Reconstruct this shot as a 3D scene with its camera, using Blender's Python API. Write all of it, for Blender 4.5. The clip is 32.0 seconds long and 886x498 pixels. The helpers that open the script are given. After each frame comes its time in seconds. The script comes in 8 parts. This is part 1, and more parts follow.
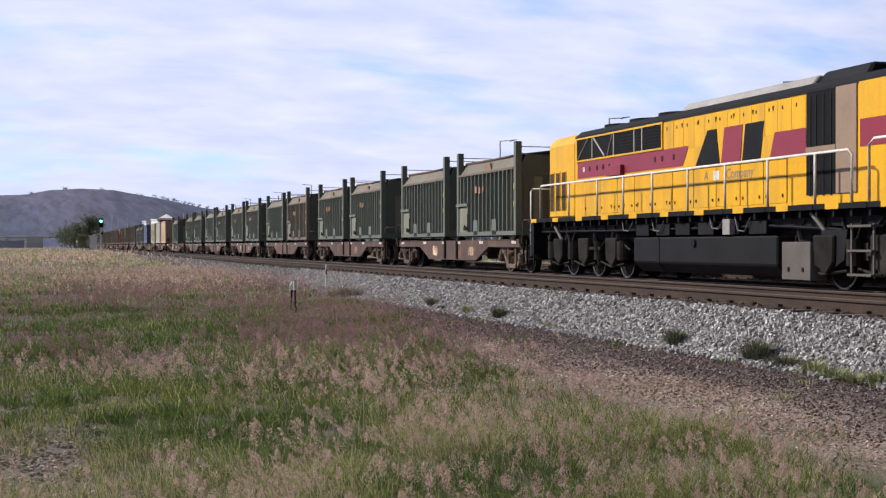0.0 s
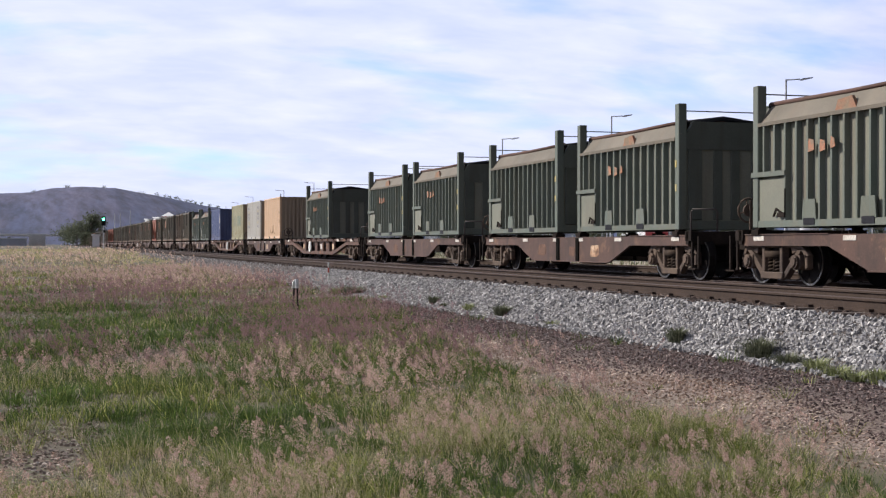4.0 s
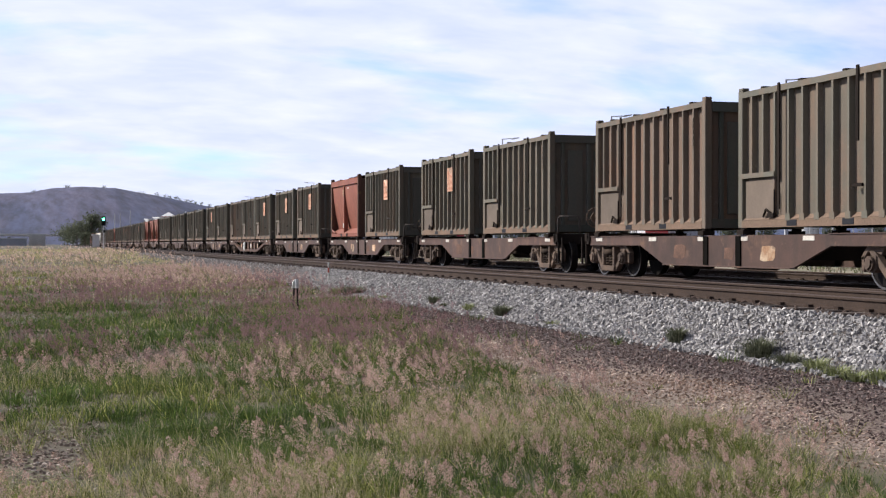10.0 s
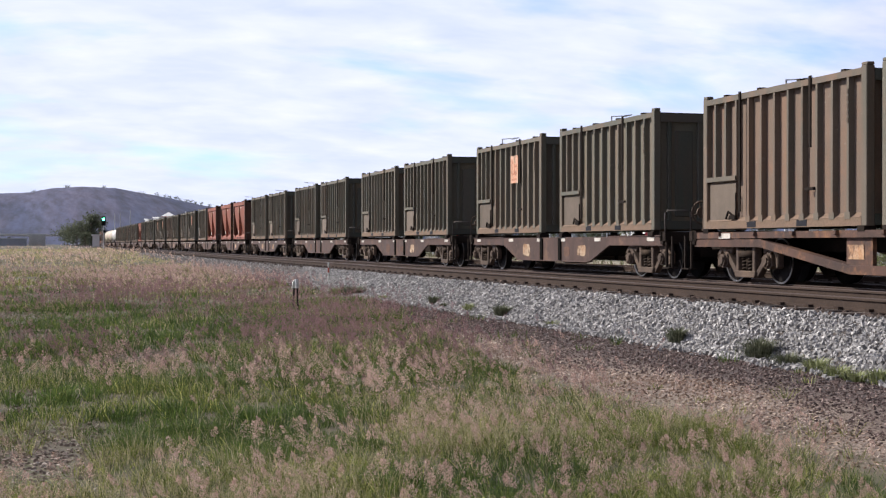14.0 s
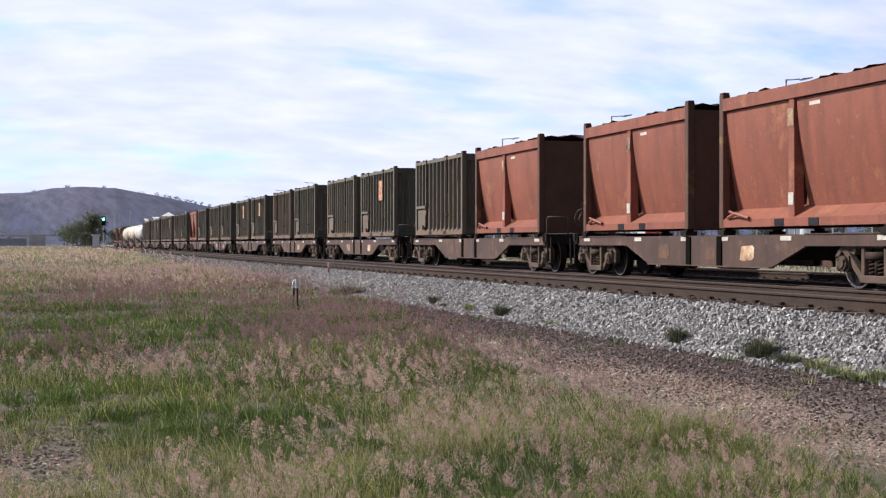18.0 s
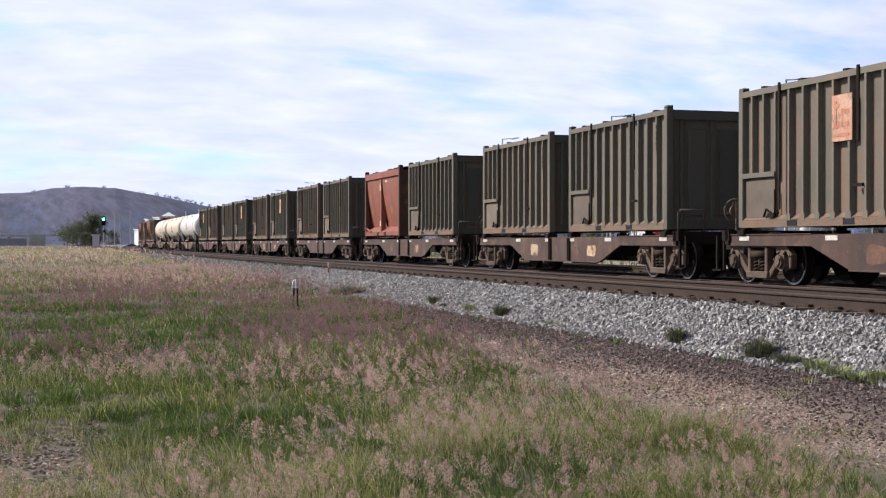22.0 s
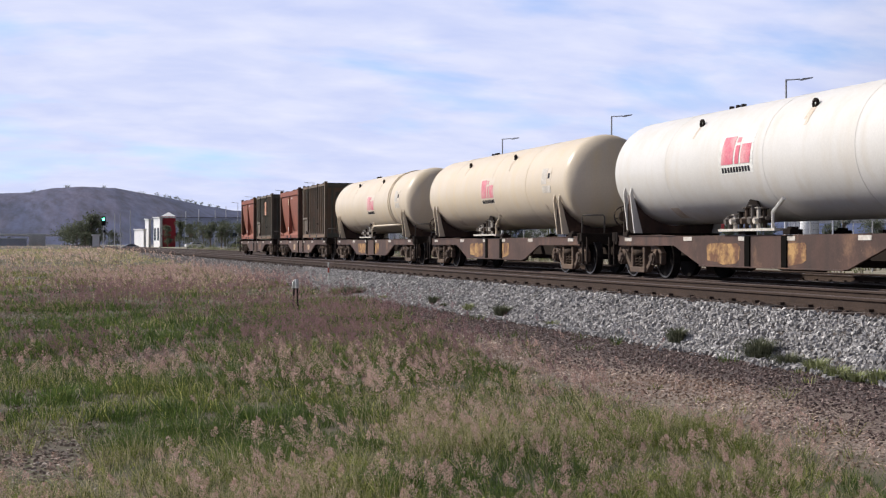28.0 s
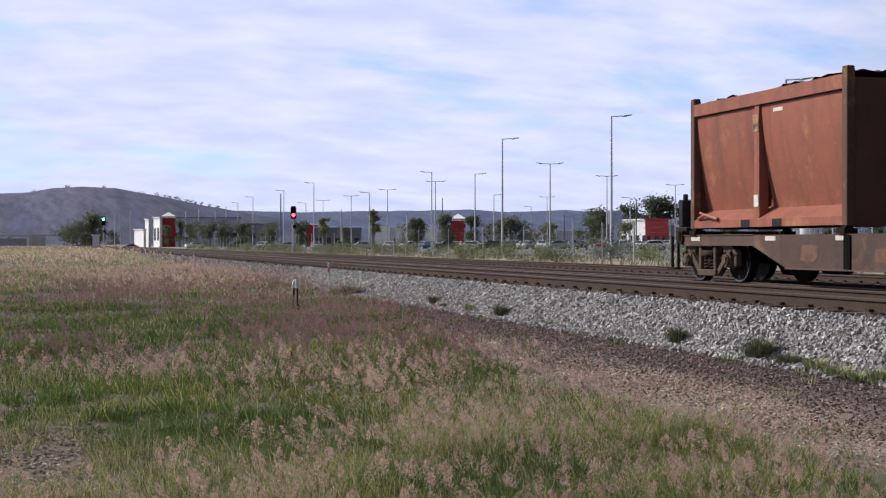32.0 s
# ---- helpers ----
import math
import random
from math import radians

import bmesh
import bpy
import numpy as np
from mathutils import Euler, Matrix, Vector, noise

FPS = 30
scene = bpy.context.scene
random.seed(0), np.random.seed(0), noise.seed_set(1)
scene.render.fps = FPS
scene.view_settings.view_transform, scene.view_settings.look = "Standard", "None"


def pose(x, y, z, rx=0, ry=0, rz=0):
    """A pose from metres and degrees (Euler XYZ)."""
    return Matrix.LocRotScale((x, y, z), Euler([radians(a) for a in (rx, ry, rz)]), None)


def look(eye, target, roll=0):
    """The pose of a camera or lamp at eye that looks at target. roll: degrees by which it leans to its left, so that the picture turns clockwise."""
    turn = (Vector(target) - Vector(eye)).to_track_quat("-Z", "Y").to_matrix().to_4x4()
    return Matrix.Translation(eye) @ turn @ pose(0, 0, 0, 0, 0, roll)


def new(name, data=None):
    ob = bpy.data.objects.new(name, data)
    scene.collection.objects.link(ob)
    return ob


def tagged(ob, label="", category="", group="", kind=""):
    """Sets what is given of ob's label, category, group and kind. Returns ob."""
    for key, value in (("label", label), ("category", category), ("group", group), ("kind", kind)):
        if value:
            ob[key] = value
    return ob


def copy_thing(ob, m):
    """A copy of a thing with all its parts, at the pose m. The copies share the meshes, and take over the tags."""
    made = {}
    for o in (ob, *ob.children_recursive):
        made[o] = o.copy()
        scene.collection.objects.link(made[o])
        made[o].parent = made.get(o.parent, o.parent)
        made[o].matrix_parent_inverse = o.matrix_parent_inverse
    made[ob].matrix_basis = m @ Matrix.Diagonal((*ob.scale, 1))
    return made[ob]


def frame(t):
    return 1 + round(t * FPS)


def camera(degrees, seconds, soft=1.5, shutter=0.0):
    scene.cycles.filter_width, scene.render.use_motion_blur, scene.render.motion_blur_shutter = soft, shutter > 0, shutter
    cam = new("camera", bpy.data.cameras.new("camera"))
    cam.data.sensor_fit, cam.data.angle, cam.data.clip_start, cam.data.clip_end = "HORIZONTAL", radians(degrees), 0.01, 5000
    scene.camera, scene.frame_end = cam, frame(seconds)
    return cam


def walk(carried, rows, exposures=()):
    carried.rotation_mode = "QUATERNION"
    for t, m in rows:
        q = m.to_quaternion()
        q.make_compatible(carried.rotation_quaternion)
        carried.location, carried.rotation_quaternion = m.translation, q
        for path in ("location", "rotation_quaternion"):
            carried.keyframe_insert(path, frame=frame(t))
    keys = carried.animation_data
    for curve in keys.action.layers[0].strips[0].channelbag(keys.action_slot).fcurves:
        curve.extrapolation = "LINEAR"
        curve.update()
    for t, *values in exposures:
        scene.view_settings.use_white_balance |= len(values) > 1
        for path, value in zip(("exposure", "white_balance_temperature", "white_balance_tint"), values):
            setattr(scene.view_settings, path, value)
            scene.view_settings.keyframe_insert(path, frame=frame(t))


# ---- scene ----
YAW = 16.44          # degrees between the track and the line of sight
EYE = Vector((0.0, 0.0, 1.55))


def aim(yaw, down):
    a, b = radians(yaw), radians(down)
    return look(EYE, EYE + Vector((math.sin(a) * math.cos(b), math.cos(a) * math.cos(b), -math.sin(b))))


cam = camera(36.37, 32.0, soft=1.25)
walk(cam, [(0.0, aim(YAW + 0.096, 0.144)), (0.5, aim(YAW + 0.078, 0.156)), (1.0, aim(YAW + 0.03, 0.2)),
           (1.5, aim(YAW, 0.228)), (2.2, aim(YAW, 0.228)), (32.0, aim(YAW, 0.228))],
     exposures=[(0.0, 0.16), (3.0, 0.24), (6.0, 0.22), (8.0, 0.20), (10.0, 0.31), (13.0, 0.34), (19.0, 0.33), (25.0, 0.25), (28.0, 0.07), (32.0, 0.10)])

# ---- light ----
SUN_DIR = Vector((-0.66, 0.47, 0.60)).normalized()     # towards the sun
sun = new("sun", bpy.data.lights.new("sun", "SUN"))
sun.data.energy, sun.data.angle, sun.data.color = 5.0, radians(1.5), (1.0, 0.95, 0.88)
sun.matrix_world = look(SUN_DIR * 50, (0, 0, 0))

world = bpy.data.worlds.new("sky")
scene.world = world
world.use_nodes = True
wt = world.node_tree
wt.nodes.clear()


def wnode(kind, **kw):
    n = wt.nodes.new(kind)
    for k, v in kw.items():
        n.inputs[k].default_value = v
    return n


sky = wt.nodes.new("ShaderNodeTexSky")
sky.sky_type, sky.sun_disc = "NISHITA", False
sky.dust_density, sky.ozone_density = 0.3, 4.0
sky.sun_elevation, sky.sun_rotation = math.asin(SUN_DIR.z), math.atan2(SUN_DIR.x, SUN_DIR.y)
skyc = wnode("ShaderNodeVectorMath")
skyc.operation = "MULTIPLY"
skyc.inputs[1].default_value = (0.098, 0.123, 0.168)
wt.links.new(sky.outputs[0], skyc.inputs[0])
tc = wt.nodes.new("ShaderNodeTexCoord")
# flat cloud deck: the direction divided by its height
sep = wt.nodes.new("ShaderNodeSeparateXYZ")
wt.links.new(tc.outputs["Generated"], sep.inputs[0])
up = wnode("ShaderNodeMath")
up.operation = "MAXIMUM"
wt.links.new(sep.outputs["Z"], up.inputs[0])
up.inputs[1].default_value = 0.0
up2 = wnode("ShaderNodeMath")
up2.operation = "ADD"
wt.links.new(up.outputs[0], up2.inputs[0])
up2.inputs[1].default_value = 0.27
div = wt.nodes.new("ShaderNodeVectorMath")
div.operation = "DIVIDE"
comb = wt.nodes.new("ShaderNodeCombineXYZ")
for i in range(3):
    wt.links.new(up2.outputs[0], comb.inputs[i])
wt.links.new(tc.outputs["Generated"], div.inputs[0])
wt.links.new(comb.outputs[0], div.inputs[1])
turn = wt.nodes.new("ShaderNodeMapping")
turn.inputs["Rotation"].default_value = (0, 0, radians(12))
turn.inputs["Scale"].default_value = (0.9, 1.5, 1.0)
turn.inputs["Location"].default_value = (3.1, 0.75, 0.0)
wt.links.new(div.outputs[0], turn.inputs[0])
n1 = wnode("ShaderNodeTexNoise", Scale=2.3, Detail=6.0, Roughness=0.5, Distortion=0.2)
n2 = wnode("ShaderNodeTexNoise", Scale=6.5, Detail=4.0, Roughness=0.5, Distortion=0.25)
for n in (n1, n2):
    wt.links.new(turn.outputs[0], n.inputs["Vector"])
ramp = wt.nodes.new("ShaderNodeValToRGB")
ramp.color_ramp.elements[0].position, ramp.color_ramp.elements[1].position = 0.22, 0.47
wt.links.new(n1.outputs[0], ramp.inputs[0])
ramp2 = wt.nodes.new("ShaderNodeValToRGB")
ramp2.color_ramp.elements[0].position, ramp2.color_ramp.elements[1].position = 0.25, 0.75
ramp2.color_ramp.elements[0].color, ramp2.color_ramp.elements[1].color = (0.585, 0.655, 0.95, 1), (0.785, 0.815, 1.0, 1)
wt.links.new(n2.outputs[0], ramp2.inputs[0])
mixc = wt.nodes.new("ShaderNodeMix")
mixc.data_type = "RGBA"
wt.links.new(ramp.outputs[0], mixc.inputs["Factor"])
wt.links.new(skyc.outputs[0], mixc.inputs["A"])
wt.links.new(ramp2.outputs[0], mixc.inputs["B"])
# the cloud deck is brighter on the sun's side, cut low behind to deepen shade
dot = wt.nodes.new("ShaderNodeVectorMath")
dot.operation = "DOT_PRODUCT"
dot.inputs[1].default_value = Vector((SUN_DIR.x, SUN_DIR.y, 0)).normalized()
wt.links.new(tc.outputs["Generated"], dot.inputs[0])
glow = wnode("ShaderNodeMapRange")
glow.inputs[1].default_value, glow.inputs[2].default_value = -0.5, 0.08
glow.inputs[3].default_value, glow.inputs[4].default_value = 0.1, 0.97
wt.links.new(dot.outputs["Value"], glow.inputs[0])
bg = wt.nodes.new("ShaderNodeBackground")
# and dimmed towards the unseen zenith, to cut the fill light
high = wnode("ShaderNodeMapRange")
high.inputs[1].default_value, high.inputs[2].default_value = 0.22, 0.6
high.inputs[3].default_value, high.inputs[4].default_value = 1.0, 0.5
wt.links.new(sep.outputs["Z"], high.inputs[0])
both = wnode("ShaderNodeMath")
both.operation = "MULTIPLY"
wt.links.new(glow.outputs[0], both.inputs[0])
wt.links.new(high.outputs[0], both.inputs[1])
wt.links.new(both.outputs[0], bg.inputs["Strength"])
wt.links.new(mixc.outputs["Result"], bg.inputs[0])
wout = wt.nodes.new("ShaderNodeOutputWorld")
wt.links.new(bg.outputs[0], wout.inputs[0])

# ---- materials ----


def mat(name, base, second=None, amount=0.6, scale=1.5, rough=0.6, metal=0.0, fine=0.25, fine_scale=25.0, bump=0.1,
        tint=0.0, streak=None, emit=0.0, stretch=(1, 1, 1), third=None, third_at=(0.58, 0.7), third_scale=0.6, spec=0.3, wear=None):
    """Painted, rusted or earthy surface: two colours in patches, a fine grain, vertical streaks, small worn spots, a tint of its own for each object."""
    m = bpy.data.materials.new(name)
    m.use_nodes = True
    t = m.node_tree
    p = t.nodes["Principled BSDF"]
    p.inputs["Roughness"].default_value, p.inputs["Metallic"].default_value = rough, metal
    p.inputs["Specular IOR Level"].default_value = spec
    co = t.nodes.new("ShaderNodeTexCoord")
    mp = t.nodes.new("ShaderNodeMapping")
    mp.inputs["Scale"].default_value = stretch
    t.links.new(co.outputs["Object"], mp.inputs[0])
    info = t.nodes.new("ShaderNodeObjectInfo")
    shift = t.nodes.new("ShaderNodeVectorMath")
    shift.operation = "SCALE"
    shift.inputs[0].default_value = (17.0, 23.0, 11.0)
    t.links.new(info.outputs["Random"], shift.inputs["Scale"])
    t.links.new(shift.outputs[0], mp.inputs["Location"])

    def noise_(s, detail=5.0, r=0.6):
        n = t.nodes.new("ShaderNodeTexNoise")
        n.inputs["Scale"].default_value, n.inputs["Detail"].default_value, n.inputs["Roughness"].default_value = s, detail, r
        t.links.new(mp.outputs[0], n.inputs["Vector"])
        return n.outputs[0]

    def ramp_(src, a, b):
        r = t.nodes.new("ShaderNodeMapRange")
        r.inputs[1].default_value, r.inputs[2].default_value = a, b
        t.links.new(src, r.inputs[0])
        return r.outputs[0]

    def mix_(fac, a, b, blend="MIX", k=None):
        x = t.nodes.new("ShaderNodeMix")
        x.data_type, x.blend_type = "RGBA", blend
        if k is None:
            t.links.new(fac, x.inputs["Factor"])
        else:
            x.inputs["Factor"].default_value = k
        for s, v in (("A", a), ("B", b)):
            if hasattr(v, "links"):
                t.links.new(v, x.inputs[s])
            else:
                x.inputs[s].default_value = (*v, 1)
        return x.outputs["Result"]

    second = second or tuple(c * 0.72 for c in base)
    big = noise_(scale)
    col = mix_(ramp_(big, 0.5 - 0.22 / max(amount, 0.05) * 0.5, 0.5 + 0.22 / max(amount, 0.05) * 0.5), base, second)
    if third:
        col = mix_(ramp_(noise_(third_scale, 8.0, 0.7), *third_at), col, third)
    if streak:
        sm = t.nodes.new("ShaderNodeMapping")
        sm.inputs["Scale"].default_value = (1.3, 1.3, 0.12)
        t.links.new(mp.outputs[0], sm.inputs[0])
        sn = t.nodes.new("ShaderNodeTexNoise")
        sn.inputs["Scale"].default_value, sn.inputs["Detail"].default_value = 2.2, 6.0
        t.links.new(sm.outputs[0], sn.inputs["Vector"])
        col = mix_(ramp_(sn.outputs[0], 0.48, 0.8), col, streak)
    if wear:
        col = mix_(ramp_(noise_(6.0, 6.0, 0.75), 0.62, 0.72), col, wear)
    grain = noise_(fine_scale, 4.0, 0.7)
    lo, hi = 1 - fine, 1 + fine
    g = t.nodes.new("ShaderNodeMapRange")
    g.inputs[1].default_value, g.inputs[2].default_value, g.inputs[3].default_value, g.inputs[4].default_value = 0.3, 0.7, lo, hi
    t.links.new(grain, g.inputs[0])
    gc = t.nodes.new("ShaderNodeCombineColor")
    for i in range(3):
        t.links.new(g.outputs[0], gc.inputs[i])
    col = mix_(None, col, gc.outputs[0], "MULTIPLY", 1.0)
    if tint:
        tr = t.nodes.new("ShaderNodeMapRange")
        tr.inputs[3].default_value, tr.inputs[4].default_value = 1 - tint, 1 + tint
        t.links.new(info.outputs["Random"], tr.inputs[0])
        tcol = t.nodes.new("ShaderNodeCombineColor")
        for i in range(3):
            t.links.new(tr.outputs[0], tcol.inputs[i])
        col = mix_(None, col, tcol.outputs[0], "MULTIPLY", 1.0)
    t.links.new(col, p.inputs["Base Color"])
    rr = t.nodes.new("ShaderNodeMapRange")
    rr.inputs[3].default_value, rr.inputs[4].default_value = max(rough - 0.12, 0.05), min(rough + 0.12, 1)
    t.links.new(big, rr.inputs[0])
    t.links.new(rr.outputs[0], p.inputs["Roughness"])
    if bump:
        b = t.nodes.new("ShaderNodeBump")
        b.inputs["Strength"].default_value, b.inputs["Distance"].default_value = bump, 0.02
        t.links.new(grain, b.inputs["Height"])
        t.links.new(b.outputs[0], p.inputs["Normal"])
    if emit:
        p.inputs["Emission Color"].default_value = (*base, 1)
        p.inputs["Emission Strength"].default_value = emit
    return m


M = {}
M["box_green"] = mat("box_green", (0.100, 0.099, 0.076), (0.138, 0.120, 0.092), scale=0.7, rough=0.6, tint=0.05, streak=(0.155, 0.105, 0.072), third=(0.155, 0.10, 0.07), third_at=(0.56, 0.75), fine=0.09, bump=0.04, wear=(0.235, 0.20, 0.16))
M["box_green_clean"] = mat("box_green_clean", (0.106, 0.128, 0.106), (0.132, 0.141, 0.116), scale=0.7, rough=0.55, tint=0.05, streak=(0.13, 0.125, 0.09), third=(0.15, 0.12, 0.085), third_at=(0.6, 0.8), fine=0.09, bump=0.04, wear=(0.24, 0.225, 0.175))
M["box_faded"] = mat("box_faded", (0.205, 0.198, 0.152), (0.160, 0.166, 0.132), scale=0.7, rough=0.6, tint=0.08, streak=(0.155, 0.135, 0.10), third=(0.16, 0.12, 0.088), third_at=(0.58, 0.78), fine=0.09, bump=0.04, wear=(0.24, 0.225, 0.175))
# End paints, darker than the sides: the shade on the ends is in their colour.
M["box_end_shaded"] = mat("box_end_shaded", (0.082, 0.090, 0.074), (0.105, 0.096, 0.078), scale=0.9, rough=0.65, tint=0.15, streak=(0.115, 0.09, 0.07), fine=0.1, bump=0.04)
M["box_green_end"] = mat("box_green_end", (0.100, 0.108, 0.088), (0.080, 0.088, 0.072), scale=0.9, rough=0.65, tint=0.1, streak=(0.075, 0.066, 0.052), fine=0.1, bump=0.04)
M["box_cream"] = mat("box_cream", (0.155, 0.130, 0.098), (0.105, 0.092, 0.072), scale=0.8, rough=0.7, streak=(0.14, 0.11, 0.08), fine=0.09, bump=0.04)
M["tarp_brown"] = mat("tarp_brown", (0.11, 0.055, 0.042), (0.07, 0.042, 0.034), scale=1.2, rough=0.85)
M["box_red"] = mat("box_red", (0.28, 0.092, 0.056), (0.20, 0.068, 0.047), scale=0.9, rough=0.62, tint=0.04, streak=(0.15, 0.055, 0.038), third=(0.40, 0.17, 0.08), third_scale=0.9, third_at=(0.56, 0.72), fine=0.12, bump=0.05, wear=(0.36, 0.15, 0.085))
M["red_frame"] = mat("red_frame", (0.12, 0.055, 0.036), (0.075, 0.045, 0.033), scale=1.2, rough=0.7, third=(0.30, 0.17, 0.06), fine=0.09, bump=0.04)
M["wagon_brown"] = mat("wagon_brown", (0.105, 0.058, 0.043), (0.062, 0.038, 0.031), scale=1.1, rough=0.62, tint=0.15, streak=(0.050, 0.034, 0.029), third=(0.20, 0.115, 0.07), third_at=(0.55, 0.72), third_scale=1.4, fine=0.14, bump=0.06, wear=(0.21, 0.125, 0.085))
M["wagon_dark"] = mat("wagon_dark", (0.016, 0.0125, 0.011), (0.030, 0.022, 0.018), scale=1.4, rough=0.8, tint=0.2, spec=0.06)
M["bogie"] = mat("bogie", (0.055, 0.038, 0.030), (0.125, 0.085, 0.060), scale=2.0, rough=0.8, tint=0.25)
M["bogie_dark"] = mat("bogie_dark", (0.030, 0.023, 0.019), (0.065, 0.045, 0.032), scale=2.5, rough=0.8, tint=0.2, spec=0.06)
M["wagon_rust"] = mat("wagon_rust", (0.115, 0.058, 0.040), (0.060, 0.038, 0.032), scale=1.4, rough=0.7, tint=0.12, streak=(0.05, 0.034, 0.028), third=(0.24, 0.115, 0.055), third_at=(0.54, 0.68), third_scale=1.6, fine=0.16, bump=0.06, wear=(0.21, 0.125, 0.085))
M["wheel"] = mat("wheel", (0.018, 0.015, 0.014), (0.013, 0.011, 0.011), scale=3.0, rough=0.6, metal=0.2, spec=0.06)
M["tread"] = mat("tread", (0.35, 0.33, 0.31), rough=0.3, metal=0.9, scale=5)
M["reflector"] = mat("reflector", (0.62, 0.58, 0.52), (0.45, 0.4, 0.34), scale=4, rough=0.5)
# Near-black that stands for the shade inside the girder gaps.
M["gap_shade_black"] = mat("gap_shade_black", (0.008, 0.007, 0.006), rough=0.9, spec=0.03)
M["patch_orange"] = mat("patch_orange", (0.55, 0.42, 0.29), (0.34, 0.19, 0.105), scale=2.5, amount=1.0, rough=0.75, third=(0.12, 0.068, 0.045), third_scale=2.2, third_at=(0.5, 0.6), tint=0.2)
M["patch_rust"] = mat("patch_rust", (0.16, 0.085, 0.055), (0.09, 0.052, 0.04), scale=3, rough=0.8)
M["patch_ochre"] = mat("patch_ochre", (0.42, 0.25, 0.10), (0.15, 0.075, 0.045), scale=3.5, amount=1.1, rough=0.75, third=(0.10, 0.055, 0.04), third_scale=2.5)
M["panel_light"] = mat("panel_light", (0.165, 0.125, 0.096), (0.12, 0.094, 0.072), scale=1.8, rough=0.7, tint=0.2, fine=0.09, bump=0.04)
M["logo_orange"] = mat("logo_orange", (0.55, 0.26, 0.16), (0.62, 0.40, 0.29), scale=3, rough=0.7, third=(0.24, 0.17, 0.12), third_scale=2.5, third_at=(0.52, 0.62), tint=0.2)
M["logo_dark"] = mat("logo_dark", (0.36, 0.12, 0.07), (0.5, 0.24, 0.15), scale=6, rough=0.7)
M["logo_red"] = mat("logo_red", (0.62, 0.14, 0.19), (0.66, 0.36, 0.36), scale=1.6, amount=0.9, rough=0.5)
M["ink"] = mat("ink", (0.03, 0.03, 0.035), rough=0.6, spec=0.06)
M["white_paint"] = mat("white_paint", (0.75, 0.74, 0.7), (0.62, 0.6, 0.55), scale=2, rough=0.5)
M["tan"] = mat("tan", (0.62, 0.425, 0.275), (0.56, 0.38, 0.245), scale=0.8, rough=0.55, streak=(0.47, 0.32, 0.21), fine=0.10, bump=0.04)
# Tan greyed and darkened: the shade on the container ends is in this colour.
M["tan_end_shaded"] = mat("tan_end_shaded", (0.36, 0.28, 0.20), (0.31, 0.24, 0.175), scale=0.8, rough=0.7, streak=(0.22, 0.16, 0.11), fine=0.09, bump=0.04)
M["grey_box"] = mat("grey_box", (0.47, 0.45, 0.41), (0.41, 0.385, 0.34), scale=0.8, rough=0.55, streak=(0.34, 0.29, 0.22), fine=0.10, bump=0.04)
M["yellow_box"] = mat("yellow_box", (0.37, 0.345, 0.225), (0.31, 0.285, 0.185), scale=0.8, rough=0.55, streak=(0.30, 0.245, 0.135), fine=0.09, bump=0.04, third=(0.45, 0.30, 0.16), third_at=(0.6, 0.8))
M["blue_box"] = mat("blue_box", (0.075, 0.098, 0.195), (0.095, 0.115, 0.21), scale=0.8, rough=0.5, streak=(0.07, 0.07, 0.13), fine=0.09, bump=0.04)
M["teal"] = mat("teal", (0.12, 0.26, 0.22), (0.2, 0.3, 0.2), scale=3, rough=0.6)
M["tank_white"] = mat("tank_white", (0.66, 0.635, 0.60), (0.60, 0.575, 0.535), scale=0.6, rough=0.35, fine=0.05, bump=0.02, streak=(0.58, 0.53, 0.46))
M["tank_stain"] = mat("tank_stain", (0.50, 0.40, 0.30), (0.58, 0.50, 0.41), scale=3, amount=1.0, rough=0.6)
M["tank_cream"] = mat("tank_cream", (0.62, 0.53, 0.415), (0.58, 0.49, 0.375), scale=0.6, rough=0.4, fine=0.05, bump=0.02, streak=(0.62, 0.50, 0.33))
M["loco_yellow"] = mat("loco_yellow", (0.72, 0.385, 0.004), (0.64, 0.32, 0.006), scale=0.8, rough=0.42, fine=0.08, bump=0.03, streak=(0.46, 0.25, 0.03), third=(0.52, 0.27, 0.02), third_at=(0.58, 0.75))
M["loco_maroon"] = mat("loco_maroon", (0.24, 0.022, 0.045), (0.2, 0.025, 0.045), scale=1.0, rough=0.4, fine=0.08)
M["loco_black"] = mat("loco_black", (0.010, 0.010, 0.012), (0.018, 0.018, 0.021), scale=1.5, rough=0.6, fine=0.09, bump=0.04, spec=0.06)
M["loco_grey"] = mat("loco_grey", (0.012, 0.0115, 0.012), (0.008, 0.008, 0.009), scale=1.2, rough=0.55, fine=0.09, bump=0.04, spec=0.14)
M["loco_roof"] = mat("loco_roof", (0.33, 0.31, 0.29), (0.22, 0.2, 0.19), scale=1.5, rough=0.55)
M["loco_tan"] = mat("loco_tan", (0.28, 0.19, 0.13), (0.22, 0.15, 0.11), scale=1.5, rough=0.6, fine=0.09, bump=0.04)
M["rail_white"] = mat("rail_white", (0.66, 0.64, 0.60), (0.5, 0.48, 0.44), scale=4, rough=0.45)
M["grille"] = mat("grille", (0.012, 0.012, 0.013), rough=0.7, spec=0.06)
M["pale_box"] = mat("pale_box", (0.115, 0.097, 0.086), (0.08, 0.069, 0.062), scale=1.5, rough=0.6, fine=0.09, bump=0.04)


